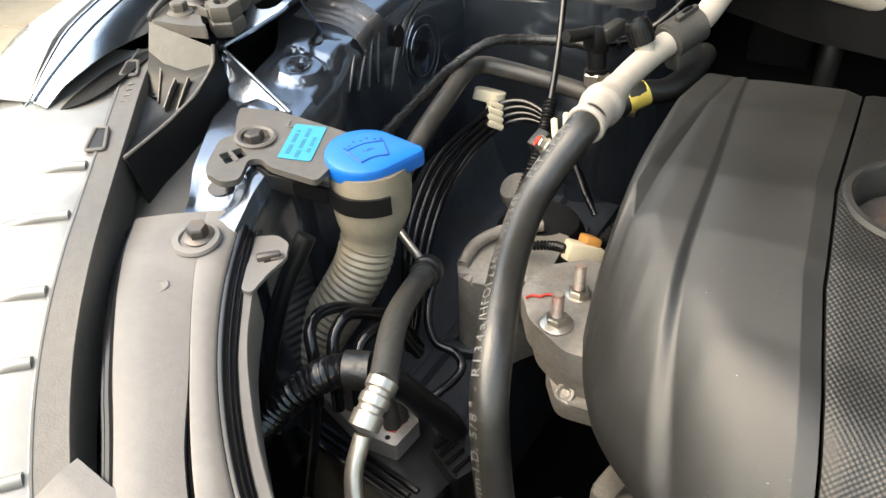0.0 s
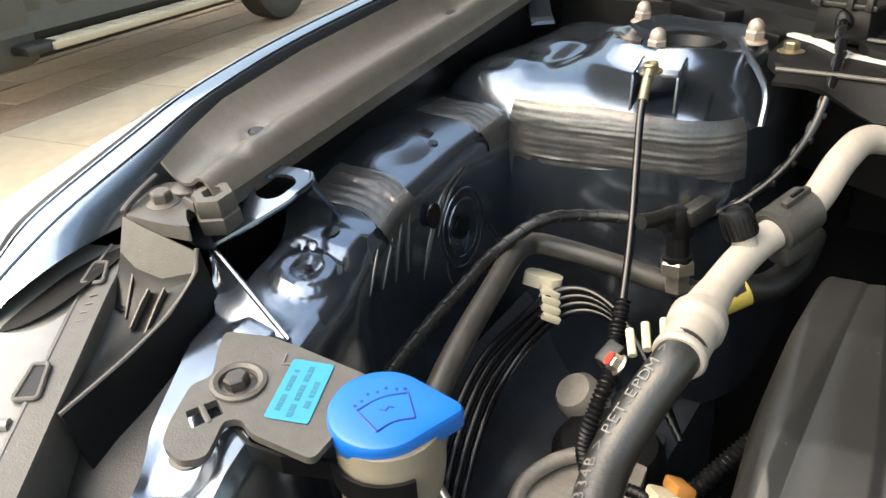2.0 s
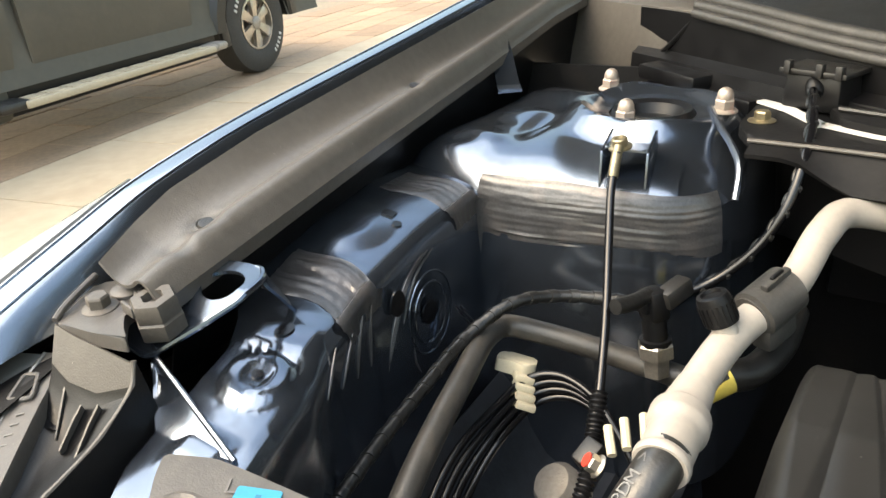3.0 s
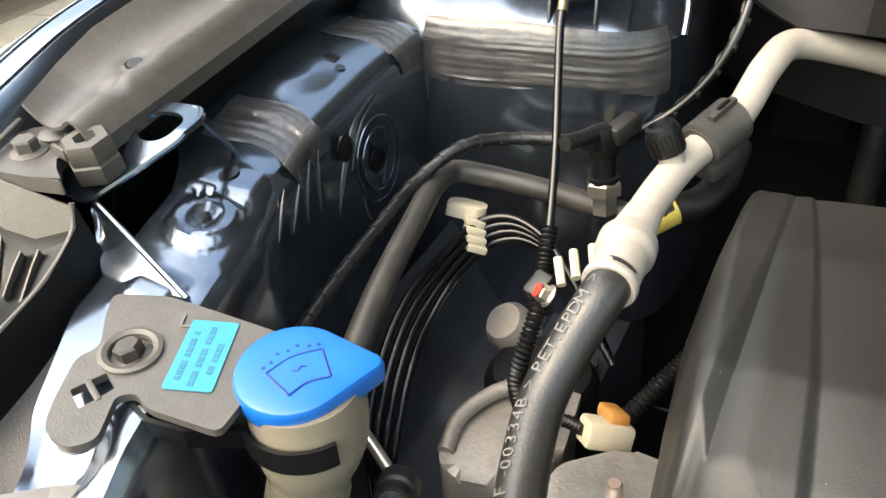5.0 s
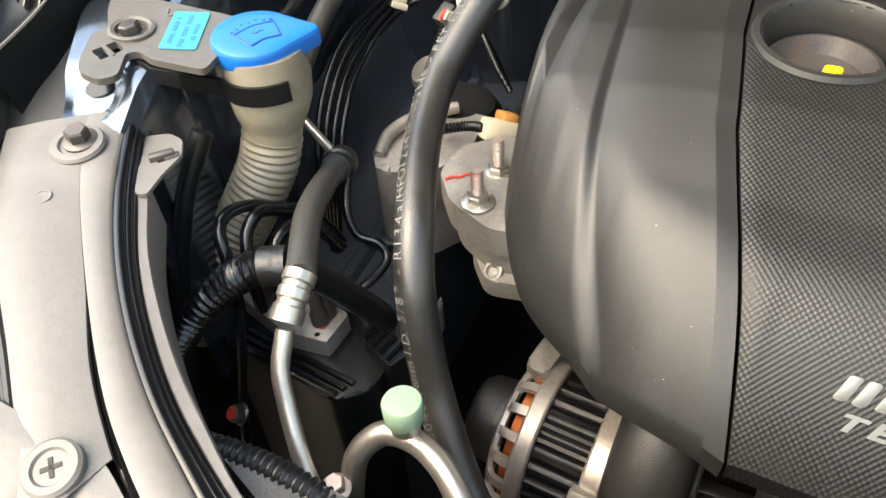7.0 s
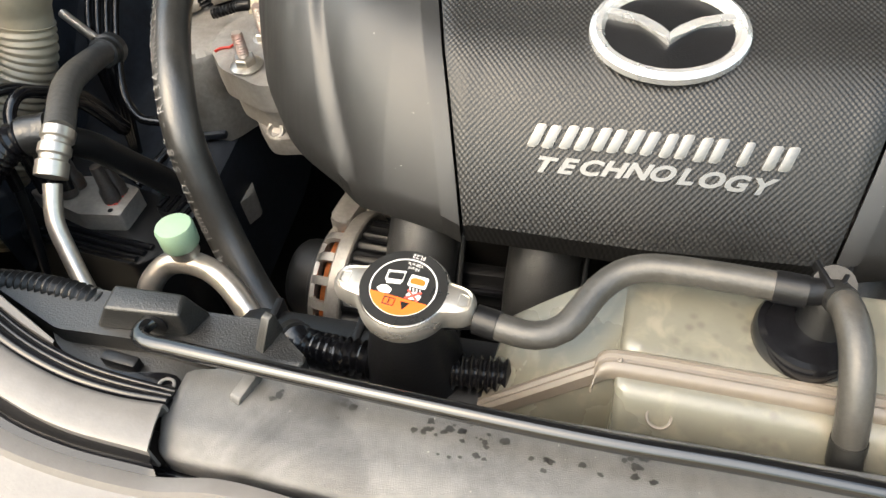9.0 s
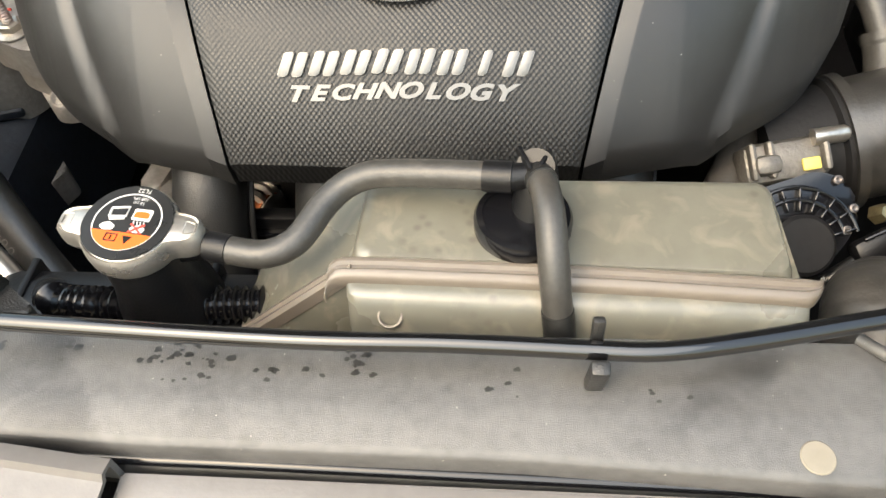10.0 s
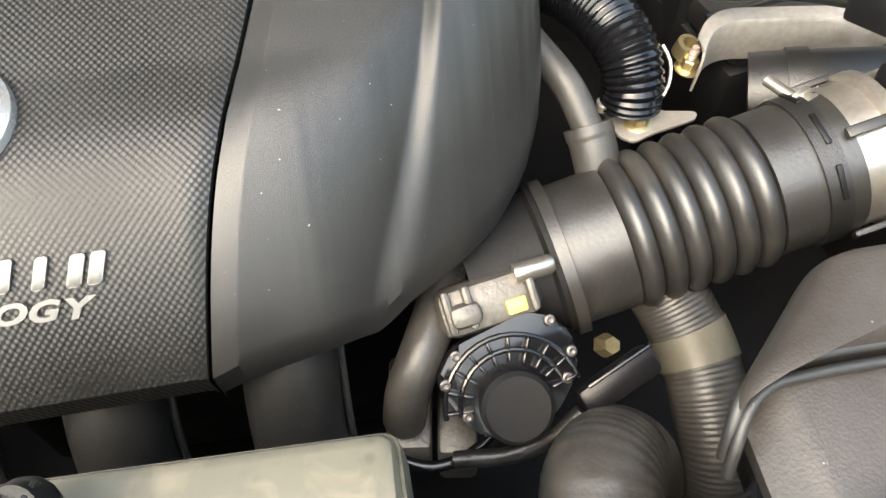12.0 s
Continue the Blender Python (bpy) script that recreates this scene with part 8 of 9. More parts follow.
    lathe(bm, [(0.0054, 0.0), (0.0054, 0.0008), (0.0040, 0.0012)], axis_matrix((-0.0645, 0.0850, 0.9350), (0.02, -1, 0.1)), 20)
    part("socket_hole", bm, BLACK, t)
    bm = B()
    prism(bm, rounded([(-0.004, 0), (0.009, 0), (0.0075, 0.0125), (0.0045, 0.0125)], 0.001), -0.0018, 0.0018, Matrix.Translation((-0.0222, 0.0880, 0.9270)) @ pose(0, 0, 0, 90, 0, 72), 0.0006)
    part("rib", bm, PLASTIC, t)
    bm = B()
    prism(bm, rounded([(-0.007, 0), (0.007, 0), (0.006, 0.0045), (-0.0055, 0.0030)], 0.001), -0.0022, 0.0022, Matrix.Translation((-0.0220, 0.0690, 0.9265)) @ pose(0, 0, 0, 90, 0, 72), 0.0006)
    part("rib", bm, FRONT_PANEL, t)
    return t


front_panel()
hex_bolt("panel_bolt", (0.353, 0.081, 0.9320), (0, 0, 1), 0.0105, ZINC, "zinc flange bolt in the end of the front panel", flange=1.55)
simple_hose("front_corrugated_lead", [(-0.185, 0.094, 0.921), (-0.160, 0.098, 0.924), (-0.135, 0.100, 0.925), (-0.107, 0.0985, 0.924), (-0.085, 0.096, 0.918)], 0.0058, BLACK, "thin corrugated wiring tube beside the lamp trim", "wire harness", rib=(0.0034, 0.0013), n=14)
hex_bolt("support_nut", (-0.1313, 0.1300, 0.8560), (0, -0.1, 1), 0.0095, NUT_ZINC, "dull zinc nut behind the front panel", flange=1.4)
t = thing("front_seal", (0.1, 0.035, 0.912), "glossy black rubber seal along the front", "seal")
_way = [V(*p) for p in ((-0.30, 0.062, 0.955), (-0.22, 0.050, 0.942), (-0.12, 0.040, 0.928), (-0.05, 0.0375, 0.914), (0.1, 0.0355, 0.912), (0.31, 0.0320, 0.912), (0.42, 0.028, 0.912))]
bm = B()
tube(bm, _way, 0.0024, 14)
part("bead", bm, GLOSS_BLACK, t)
bm = B()
sheet(bm, [[p + V(0, -0.0018, 0.0006), p + V(0, -0.0050, -0.0016), p + V(0, -0.0062, -0.0050)] for p in spline(_way, 0.01)], 0.0008)
part("lip", bm, RUBBER, t)


def bumper():
    """Bumper top that meets the lamp trim at the shut line, with a rounded lip and a push screw."""
    t = thing("front_bumper", (-0.1, 0.0, 0.9), "grey bumper top with a rounded lip and a push screw", "bumper")
    edge = even([(-0.2300, 0.0670), (-0.2038, 0.0672), (-0.1839, 0.0700), (-0.1700, 0.0672), (-0.1475, 0.0568), (-0.1230, 0.0444), (-0.0985, 0.0343), (-0.0722, 0.0304), (-0.0387, 0.0308), (-0.0137, 0.0345), (0.0420, 0.0315)], 120)
    rows = []
    for i, p in enumerate(edge):
        a, b = edge[max(0, i - 1)], edge[min(120, i + 1)]
        o = V(b.y - a.y, a.x - b.x, 0).normalized()
        lead = min(1.0, max(0.0, (p.x + 0.16) / 0.05))
        z = p.z if p.x < -0.04 else max(p.z, 0.9300 - 0.12 * (p.x + 0.04)) - 0.10 * max(0.0, p.x + 0.02)
        rows.append([V(p.x, p.y, z) + o * d + V(0, 0, dz) for d, dz in ((0.0, -0.014), (0.0, -0.0022 * lead), (0.0012, 0.0 - 0.0016 * lead), (0.0046, -0.0006 * lead), (0.0058, -0.0004 * lead), (0.0074, -0.0030 * lead), (0.0095, -0.0034 * lead), (0.03, -0.0050), (0.05, -0.011), (0.08, -0.030), (0.10, -0.08), (0.11, -0.3))])
    bm = B()
    sheet(bm, rows, 0.002)
    part("skin", bm, GREY_PANEL, t)
    c = V(-0.1805, 0.0565, 0.9585)
    m = axis_matrix(c, (0.1, -0.2, 1))
    bm = B()
    lathe(bm, [(0.0108, -0.002), (0.0108, 0.0008), (0.0095, 0.0019), (0.0070, 0.0019), (0.0062, 0.0008), (0, 0.0008)], m, 32)
    screw = part("push_screw", bm, GREY_PANEL, t)
    bm = B()
    for a in (20, 110):
        box(bm, (0.0075, 0.0017, 0.0006), m @ pose(0, 0, 0.0009, 0, 0, a))
    part("cross_slot", bm, BLACK, screw)
    return t


bumper()
t = thing("grille_top", (0.27, 0.02, 0.907), "grey grille top edge beside the bumper", "trim")
for x0, x1 in ((0.043, 0.2680), (0.2686, 0.5)):
    bm = B()
    prism(bm, rounded([(x0, 0.0185 - 0.0131 * (x0 - 0.043)), (x1, 0.0185 - 0.0131 * (x1 - 0.043)), (x1, 0.0300 - 0.0055 * (x1 - 0.043)), (x0, 0.0300 - 0.0055 * (x0 - 0.043))], 0.0008), 0.907, 0.9150, Matrix.Identity(4), 0.001)
    part("edge_piece", bm, GREY_PANEL, t)


def prop_rod():
    t = thing("prop_rod", (0.1, 0.06, 0.95), "glossy black steel hood prop rod in its clips", "prop rod")
    bm = B()
    tube(bm, [(-0.0630, 0.0890, 0.9355), (-0.0665, 0.0830, 0.9365), (-0.0660, 0.0775, 0.9380), (-0.0600, 0.0742, 0.9392), (-0.050, 0.0732, 0.940), (-0.03, 0.0715, 0.941), (0.10, 0.0650, 0.942), (0.149, 0.0650, 0.942), (0.193, 0.0638, 0.942), (0.208, 0.0632, 0.9425), (0.220, 0.0640, 0.943), (0.236, 0.0668, 0.943), (0.253, 0.0703, 0.943), (0.275, 0.0752, 0.943), (0.300, 0.0805, 0.943), (0.334, 0.0875, 0.943), (0.361, 0.0935, 0.944), (0.45, 0.112, 0.948)], 0.0032, 16)
    part("rod", bm, ROD_PAINT, t)
    for x, y in ((0.194, 0.0625),):
        bm = B()
        box(bm, (0.006, 0.005, 0.024), pose(x, y - 0.004, 0.934, 14, 0, 0), 0.0012)
        box(bm, (0.004, 0.003, 0.012), pose(x, y + 0.006, 0.945, -8, 0, 0), 0.001)
        part("clip", bm, PLASTIC, t)
    return t


prop_rod()


def radiator_cap():
    t = thing("coolant_pressure_cap_assembly", (0.027, 0.114, 0.93), "pressed steel radiator cap with a black and orange warning disc", "cap")
    m = Matrix.Translation((0.027, 0.114, 0.934)) @ pose(0, 0, 0, 4, 2, -3)
    out = []
    for k in range(96):
        a = 2 * math.pi * k / 96
        d = min(abs((a + math.pi) % (2 * math.pi) - math.pi), abs(a - math.pi))
        r = 0.0185 + 0.0095 * (math.exp(-(d / 0.30) ** 4))
        out.append((r * math.cos(a), r * math.sin(a)))
    bm = B()
    rows = [[m @ V(x * s, y * s, z) for x, y in out] for s, z in ((0.93, -0.004), (0.99, -0.002), (1.0, 0.002), (0.985, 0.0055), (0.94, 0.0072), (0.90, 0.0066), (0.84, 0.0072), (0.60, 0.0078), (0.001, 0.0080))]
    sheet(bm, rows, 0, closed=True)
    body = part("cap_body", bm, CAP_STEEL, t, "pressed bright steel body")
    for sx in (-1, 1):
        bm = B()
        ring = rounded([(sx * 0.0215, -0.0030), (sx * 0.0255, -0.0022), (sx * 0.0255, 0.0022), (sx * 0.0215, 0.0030)], 0.001)
        tube(bm, [m @ V(x, y, 0.0070) for x, y in ring + ring[:1]], 0.0005, 6, raw=True)
        part("stamped_mark", bm, ALU_BRIGHT, body)
    top = m @ pose(0, 0, 0.0079, 0, 0, -4)
    bm = B()
    lathe(bm, [(0.0168, 0), (0.0168, 0.0003), (0, 0.0003)], top, 56)
    disc = part("label_disc", bm, DISC_BLACK, t, "satin black printed disc")
    bm = B()
    lathe(bm, [(0.0129, 0.00035), (0.0129, 0.0005), (0.0124, 0.0005), (0.0124, 0.00035)], top, 56, close=False)
    part("printed_ring", bm, WHITE, disc)
    bm = B()
    prism(bm, [(0.0127 * math.cos(a), 0.0127 * math.sin(a)) for a in [math.pi * (1.13 + 0.74 * k / 24) for k in range(25)]], 0.0004, 0.0006, top)
    part("orange_field", bm, ORANGE, disc)

    def mark(pts, mat, z=0.0005, w=0.00028, name="pictogram_line"):
        bm = B()
        tube(bm, [top @ V(x, y, z) for x, y in pts], w, 6, raw=True)
        part(name, bm, mat, disc)
    # four pictograms: book and hand, hot vapour and a struck-out hand
    bm = B()
    prism(bm, rounded([(0.0010, 0.0010), (0.0082, 0.0010), (0.0082, 0.0062), (0.0010, 0.0062)], 0.0008), 0.0004, 0.0005, top)
    part("pictogram_field", bm, WHITE, disc)
    bm = B()
    prism(bm, rounded([(0.0016, 0.0022), (0.0074, 0.0022), (0.0074, 0.0044), (0.0060, 0.0050), (0.0030, 0.0050), (0.0016, 0.0044)], 0.0006), 0.0005, 0.0006, top)
    part("vapour_mark", bm, ORANGE, disc)
    mark([(-0.0075, 0.0012), (-0.0012, 0.0022), (-0.0014, 0.0064), (-0.0078, 0.0052), (-0.0075, 0.0012)], WHITE, w=0.0005)
    mark([(-0.0070, 0.0002), (-0.0015, 0.0012)], WHITE, w=0.0005)
    for x, y in ((-0.0066, -0.0030), (0.0050, -0.0028)):
        bm = B()
        prism(bm, rounded([(x - 0.0030, y - 0.0004), (x - 0.0010, y - 0.0018), (x + 0.0026, y - 0.0014), (x + 0.0030, y + 0.0006), (x + 0.0004, y + 0.0020), (x - 0.0020, y + 0.0012)], 0.0006), 0.0004, 0.0005, top)
        part("hand_mark", bm, WHITE, disc)
    for k in range(4):
        mark([(0.0026 + 0.0013 * k, 0.0004), (0.0030 + 0.0013 * k, -0.0008)], WHITE)
    mark([(0.0024, -0.0048), (0.0076, -0.0008)], RED, 0.0008, 0.0004)
    mark([(0.0024, -0.0010), (0.0074, -0.0050)], RED, 0.0008, 0.0004)
    bm = B()
    prism(bm, [(0.0012, -0.0064), (0.0050, -0.0064), (0.0031, -0.0100)], 0.0006, 0.0007, top)
    part("warning_triangle", bm, BLACK, disc)
    mark([(-0.0050, -0.0062), (-0.0008, -0.0062), (-0.0008, -0.0092), (-0.0050, -0.0092), (-0.0050, -0.0062)], BLACK, 0.0007, 0.0003)
    mark([(-0.0030, -0.0068), (-0.0030, -0.0086)], BLACK, 0.0007, 0.0003)
    for body_, y, size in (("FL22", 0.0146, 0.0027), ("108 kPa", 0.0108, 0.0020), ("16 psi", 0.0087, 0.0020)):
        cu = bpy.data.curves.new("letters", "FONT")
        cu.body, cu.size, cu.align_x, cu.align_y = body_, size, "CENTER", "CENTER"
        ob = new("letters", cu)
        me = bpy.data.meshes.new_from_object(ob.evaluated_get(bpy.context.evaluated_depsgraph_get()))
        bpy.data.objects.remove(ob)
        me.transform(top @ pose(0.001, y, 0.00045, 0, 0, 180))
        me.materials.clear()
        me.materials.append(WHITE)
        o = new("letters", me)
        o.parent, o.matrix_parent_inverse = disc, Matrix.Identity(4)
    return t


radiator_cap()
bm = B()
lathe(bm, [(0.024, -0.06), (0.020, -0.03), (0.0165, -0.015), (0.0165, 0.0)], Matrix.Translation((0.027, 0.114, 0.928)), 32)
tube(bm, [(0.035, 0.113, 0.922), (0.056, 0.112, 0.930)], 0.0036, 12)
solo("filler_neck", bm, BLACK, "black plastic radiator filler neck", "radiator neck")
t = thing("radiator", (0.19, 0.112, 0.45), "black radiator with plastic header tank", "radiator")
bm = B()
box(bm, (0.34, 0.05, 0.05), pose(0.105, 0.112, 0.862), 0.012)
part("header_tank", bm, BLACK, t)
for k in range(8):
    bm = B()
    box(bm, (0.004, 0.052, 0.052), pose(-0.045 + 0.042 * k, 0.112, 0.862), 0.001)
    part("tank_rib", bm, BLACK, t)
bm = B()
box(bm, (0.34, 0.03, 0.40), pose(0.105, 0.112, 0.64), 0.004)
part("core", bm, DARK, t)
simple_hose("radiator_harness", [(-0.035, 0.122, 0.880), (-0.024, 0.1135, 0.889), (-0.010, 0.1105, 0.892), (0.0006, 0.1095, 0.893), (0.0281, 0.1090, 0.893), (0.0541, 0.1110, 0.893), (0.08, 0.113, 0.890), (0.11, 0.113, 0.88)], 0.0082, GLOSS_BLACK, "black spiral wiring tube behind the panel", "wire harness", rib=(0.0036, 0.0024), n=20, ends=((0.0, 0.06), (0.92, 1.0)), end_mat=TAPE)
simple_hose("overflow_hose", [(0.055, 0.1115, 0.931), (0.078, 0.108, 0.931), (0.088, 0.112, 0.933), (0.0985, 0.128, 0.938), (0.106, 0.1345, 0.941), (0.114, 0.1365, 0.9435), (0.122, 0.1362, 0.945), (0.145, 0.1330, 0.948), (0.168, 0.1295, 0.950)], 0.0054, HOSE_DUST, "black rubber overflow hose from cap to reservoir", "hose", n=16, ends=((0.0, 0.08), (0.93, 1.0)), end_mat=BLACK)


def reservoir():
    t = thing("coolant_reservoir", (0.19, 0.12, 0.83), "milky translucent coolant reservoir with brown stains", "reservoir")
    levels = ((0.9306, (0.1130, 0.1120), (0.2625, 0.1075), (0.2635, 0.1440), (0.1180, 0.1440)),
              (0.9300, (0.1105, 0.1090), (0.2650, 0.1040), (0.2655, 0.1470), (0.1130, 0.1475)),
              (0.9280, (0.1090, 0.1075), (0.2662, 0.1025), (0.2668, 0.1485), (0.1105, 0.1500)),
              (0.9255, (0.1085, 0.1070), (0.2668, 0.1020), (0.2672, 0.1490), (0.1095, 0.1510)),
              (0.9262, (0.1080, 0.0975), (0.2690, 0.0925), (0.2678, 0.1495), (0.1090, 0.1515)),
              (0.9250, (0.1080, 0.0940), (0.2700, 0.0890), (0.2680, 0.1500), (0.1088, 0.1520)),
              (0.9232, (0.1080, 0.0928), (0.2702, 0.0876), (0.2682, 0.1503), (0.1088, 0.1523)),
              (0.9150, (0.1085, 0.0870), (0.2712, 0.0830), (0.2690, 0.1515), (0.1090, 0.1530)),
              (0.9050, (0.1090, 0.0850), (0.2718, 0.0812), (0.2695, 0.1525), (0.1090, 0.1540)),
              (0.8300, (0.1100, 0.0830), (0.2720, 0.0800), (0.2700, 0.1540), (0.1090, 0.1550)))
    bm = B()
    sheet(bm, [[V(x, y, z) for x, y in rounded(c, 0.006, 5)] for z, *c in levels], 0, closed=True)
    bm.verts.ensure_lookup_table()
    bm.faces.new([v for v in bm.verts if abs(v.co.z - 0.9306) < 1e-6])
    part("body", bm, TANK, t)
    # lower wing that slopes away below the overflow hose
    a, b, c, d = V(0.1120, 0.1500, 0.9285), V(0.1095, 0.1045, 0.9270), V(0.0565, 0.0985, 0.8860), V(0.0655, 0.1380, 0.9010)
    bm = B()
    rows = []
    for k in range(9):
        u = k / 8
        p, q = a.lerp(d, u), b.lerp(c, u)
        drop = 0.0045 * math.sin(math.pi * u) * 0.3
        rows.append([p + V(0, 0.004, -0.05), p + V(0, 0.0015, -0.003)] + [p.lerp(q, v) + V(0, 0, drop - 0.001 * (abs(v - 0.5) * 2) ** 6) for v in (0.0, 0.05, 0.2, 0.4, 0.6, 0.8, 0.95, 1.0)] + [q + V(0, -0.003, -0.006), q + V(0, -0.006, -0.05)])
    rows.append([p + V(-0.003, 0, -0.008) for p in rows[-1]])
    rows.append([p + V(-0.003, 0, -0.045) for p in rows[-1]])
    sheet(bm, rows, 0)
    part("wing", bm, TANK, t)
    bm = B()
    rows = []
    for k in range(25):
        q = b.lerp(c, k / 24) + V(0, 0.001, 0.0022 - 0.001 * k / 24)
        rows.append([q + V(0, dy, dz) for dy, dz in ((0.0040, -0.004), (0.0032, 0.0006), (0.0012, 0.0018), (-0.0004, 0.0008), (-0.0018, 0.0016), (-0.0036, 0.0002), (-0.0042, -0.006))])
    sheet(bm, rows, 0.0006)
    part("wing_flange", bm, TANK_RIM, t, "pinkish weld flange")
    bm = B()
    fl = [(0.1005, 0.1010, 0.9245), (0.1015, 0.1035, 0.9272), (0.1045, 0.1050, 0.9288), (0.110, 0.1052, 0.9292), (0.15, 0.1043, 0.9292), (0.2074, 0.1021, 0.9292), (0.255, 0.0992, 0.9292), (0.2690, 0.0985, 0.9292), (0.2740, 0.0995, 0.9286), (0.2755, 0.1025, 0.9275)]
    ridge = [(0.0036, -0.005), (0.0030, 0.0006), (0.0018, 0.0018), (0.0004, 0.0018), (-0.0006, 0.0006), (-0.0018, 0.0004), (-0.0028, 0.0010), (-0.0046, 0.0006), (-0.0056, -0.0004), (-0.0062, -0.0020), (-0.0062, -0.0050)]
    rows = []
    for q in spline(fl, 0.002):
        w = min(1.0, max(0.30, (0.277 - q.x) / 0.007))
        rows.append([q + V(0.0, dy * w, dz) for dy, dz in ridge])
    sheet(bm, rows, 0.0008)
    part("weld_flange", bm, TANK_RIM, t, "pinkish weld flange")
    bm = B()
    tube(bm, [(0.1245 + 0.0042 * math.cos(a_), 0.0895 + 0.0032 * math.sin(a_), 0.9192 + 0.0022 * math.sin(a_)) for a_ in [2 * math.pi * k / 20 for k in range(21)]], 0.0006, 6, raw=True)
    part("moulded_ring", bm, TANK_RIM, t)
    m = Matrix.Translation((0.172, 0.1235, 0.9295))
    bm = B()
    lathe(bm, [(0.0172, 0), (0.0182, 0.0015), (0.0182, 0.0060), (0.0172, 0.0078), (0.0150, 0.0082), (0.0146, 0.0074), (0, 0.0074)], m, 44)
    cap = part("cap", bm, GLOSS_BLACK, t, "glossy black snap cap")
    bm = B()
    tube(bm, [(0.1765, 0.1275, 0.934), (0.1768, 0.1310, 0.944), (0.1766, 0.1335, 0.950), (0.1758, 0.1310, 0.9535)], lambda u: 0.0092 - 0.0022 * u, 20, 0.001)
    tube(bm, [(0.1765, 0.1310, 0.9500), (0.166, 0.1295, 0.9500)], 0.0050, 14)
    box(bm, (0.0016, 0.012, 0.004), pose(0.1720, 0.1330, 0.9550, 0, 0, 20), 0.0004)
    box(bm, (0.0016, 0.010, 0.004), pose(0.1790, 0.1330, 0.9548, 0, 0, -25), 0.0004)
    part("cap_elbow", bm, BLACK, cap)
    return t


reservoir()
simple_hose("breather_hose", [(0.1770, 0.1300, 0.9500), (0.1785, 0.1220, 0.9535), (0.1800, 0.1120, 0.9530), (0.1812, 0.1000, 0.9470), (0.1825, 0.0920, 0.9370), (0.1842, 0.0868, 0.9240), (0.1850, 0.0845, 0.9170)], 0.0054, HOSE_DUST, "black rubber breather hose bent over the reservoir", "hose", n=18, ends=((0.0, 0.12), (0.86, 1.0)), end_mat=RUBBER)

# ---- intake side ----
def throttle():
    t = thing("throttle_body", (0.33, 0.22, 0.8), "aluminium throttle body with a black ribbed motor cover", "throttle body")
    m = Matrix.Translation((0.3165, 0.207, 0.846)) @ pose(0, 0, 0, 38, -6, 8) @ Matrix.Scale(0.66, 4)
    out = rounded([(-0.048, 0.002), (-0.030, 0.022), (0.022, 0.030), (0.042, 0.020), (0.050, -0.004), (0.040, -0.024), (0.024, -0.040), (-0.010, -0.052), (-0.034, -0.034)], 0.008)
    bm = B()
    prism(bm, out, -0.014, 0.0, m, 0.003)
    cov = part("motor_cover", bm, GLOSS_BLACK, t, "black ribbed plastic cover")
    bm = B()
    lathe(bm, [(0.024, -0.002), (0.024, 0.012), (0.021, 0.015), (0, 0.015)], m @ pose(-0.002, -0.026, 0), 32)
    part("motor_dome", bm, DARK, cov)
    for r0 in (0.031, 0.041):
        for k in range(10):
            a = math.radians(8 + 18 * k)
            bm = B()
            box(bm, (0.008, 0.0022, 0.005), m @ pose(-0.002 + r0 * math.cos(a), -0.026 + r0 * math.sin(a), 0.002, 0, 0, math.degrees(a)), 0.0006)
            part("rib", bm, GLOSS_BLACK, cov)
    for r0 in (0.036, 0.046):
        bm = B()
        tube(bm, [m @ V(-0.002 + r0 * math.cos(a), -0.026 + r0 * math.sin(a), 0.001) for a in [math.radians(5 + 10 * k) for k in range(18)]], 0.0012, 8, raw=True)
        part("arc_rib", bm, GLOSS_BLACK, cov)
    for x, y in ((-0.042, 0.0), (-0.030, 0.016), (0.036, 0.020), (0.044, -0.004), (0.036, -0.02), (-0.034, -0.024)):
        bm = B()
        lathe(bm, [(0.0036, 0), (0.0036, 0.0025), (0.0022, 0.003), (0, 0.0018)], m @ pose(x, y, 0), 16)
        part("cover_screw", bm, DARK_STEEL, cov)
    bm = B()
    box(bm, (0.070, 0.034, 0.040), m @ pose(0.002, 0.042, -0.020), 0.006)
    cast = part("body_casting", bm, THROTTLE_ALU, t, "dirty aluminium casting")
    for k in (0, 1, 4):
        bm = B()
        box(bm, (0.006, 0.030, 0.010), m @ pose(-0.026 + 0.014 * k, 0.044, 0.002), 0.002)
        part("casting_rib", bm, THROTTLE_ALU, cast)
    bm = B()
    box(bm, (0.022, 0.016, 0.016), m @ pose(-0.016, 0.040, 0.003), 0.004)
    part("casting_boss", bm, THROTTLE_ALU, cast)
    bm = B()
    lathe(bm, [(0.0045, 0.0), (0.0045, 0.016), (0.003, 0.018), (0, 0.018)], axis_matrix(m @ V(0.022, 0.056, 0.002), (1, 0.1, 0.1)), 18)
    part("casting_pin", bm, ZINC, cast)
    bm = B()
    lathe(bm, [(0.034, -0.035), (0.034, 0.0), (0.037, 0.002), (0.037, 0.006)], axis_matrix((0.345, 0.262, 0.843), (1, 0.1, 0.24)), 36)
    part("throat_flange", bm, DARK, t, "grimy throat flange")
    bm = B()
    box(bm, (0.014, 0.010, 0.004), m @ pose(0.018, 0.036, 0.002), 0.001)
    part("tag", bm, YELLOW, t)
    bm = B()
    box(bm, (0.060, 0.022, 0.018), m @ pose(0.070, -0.034, -0.006, 0, 0, 16), 0.004)
    plug = part("plug", bm, BLACK, t, "black wiring plug")
    bm = B()
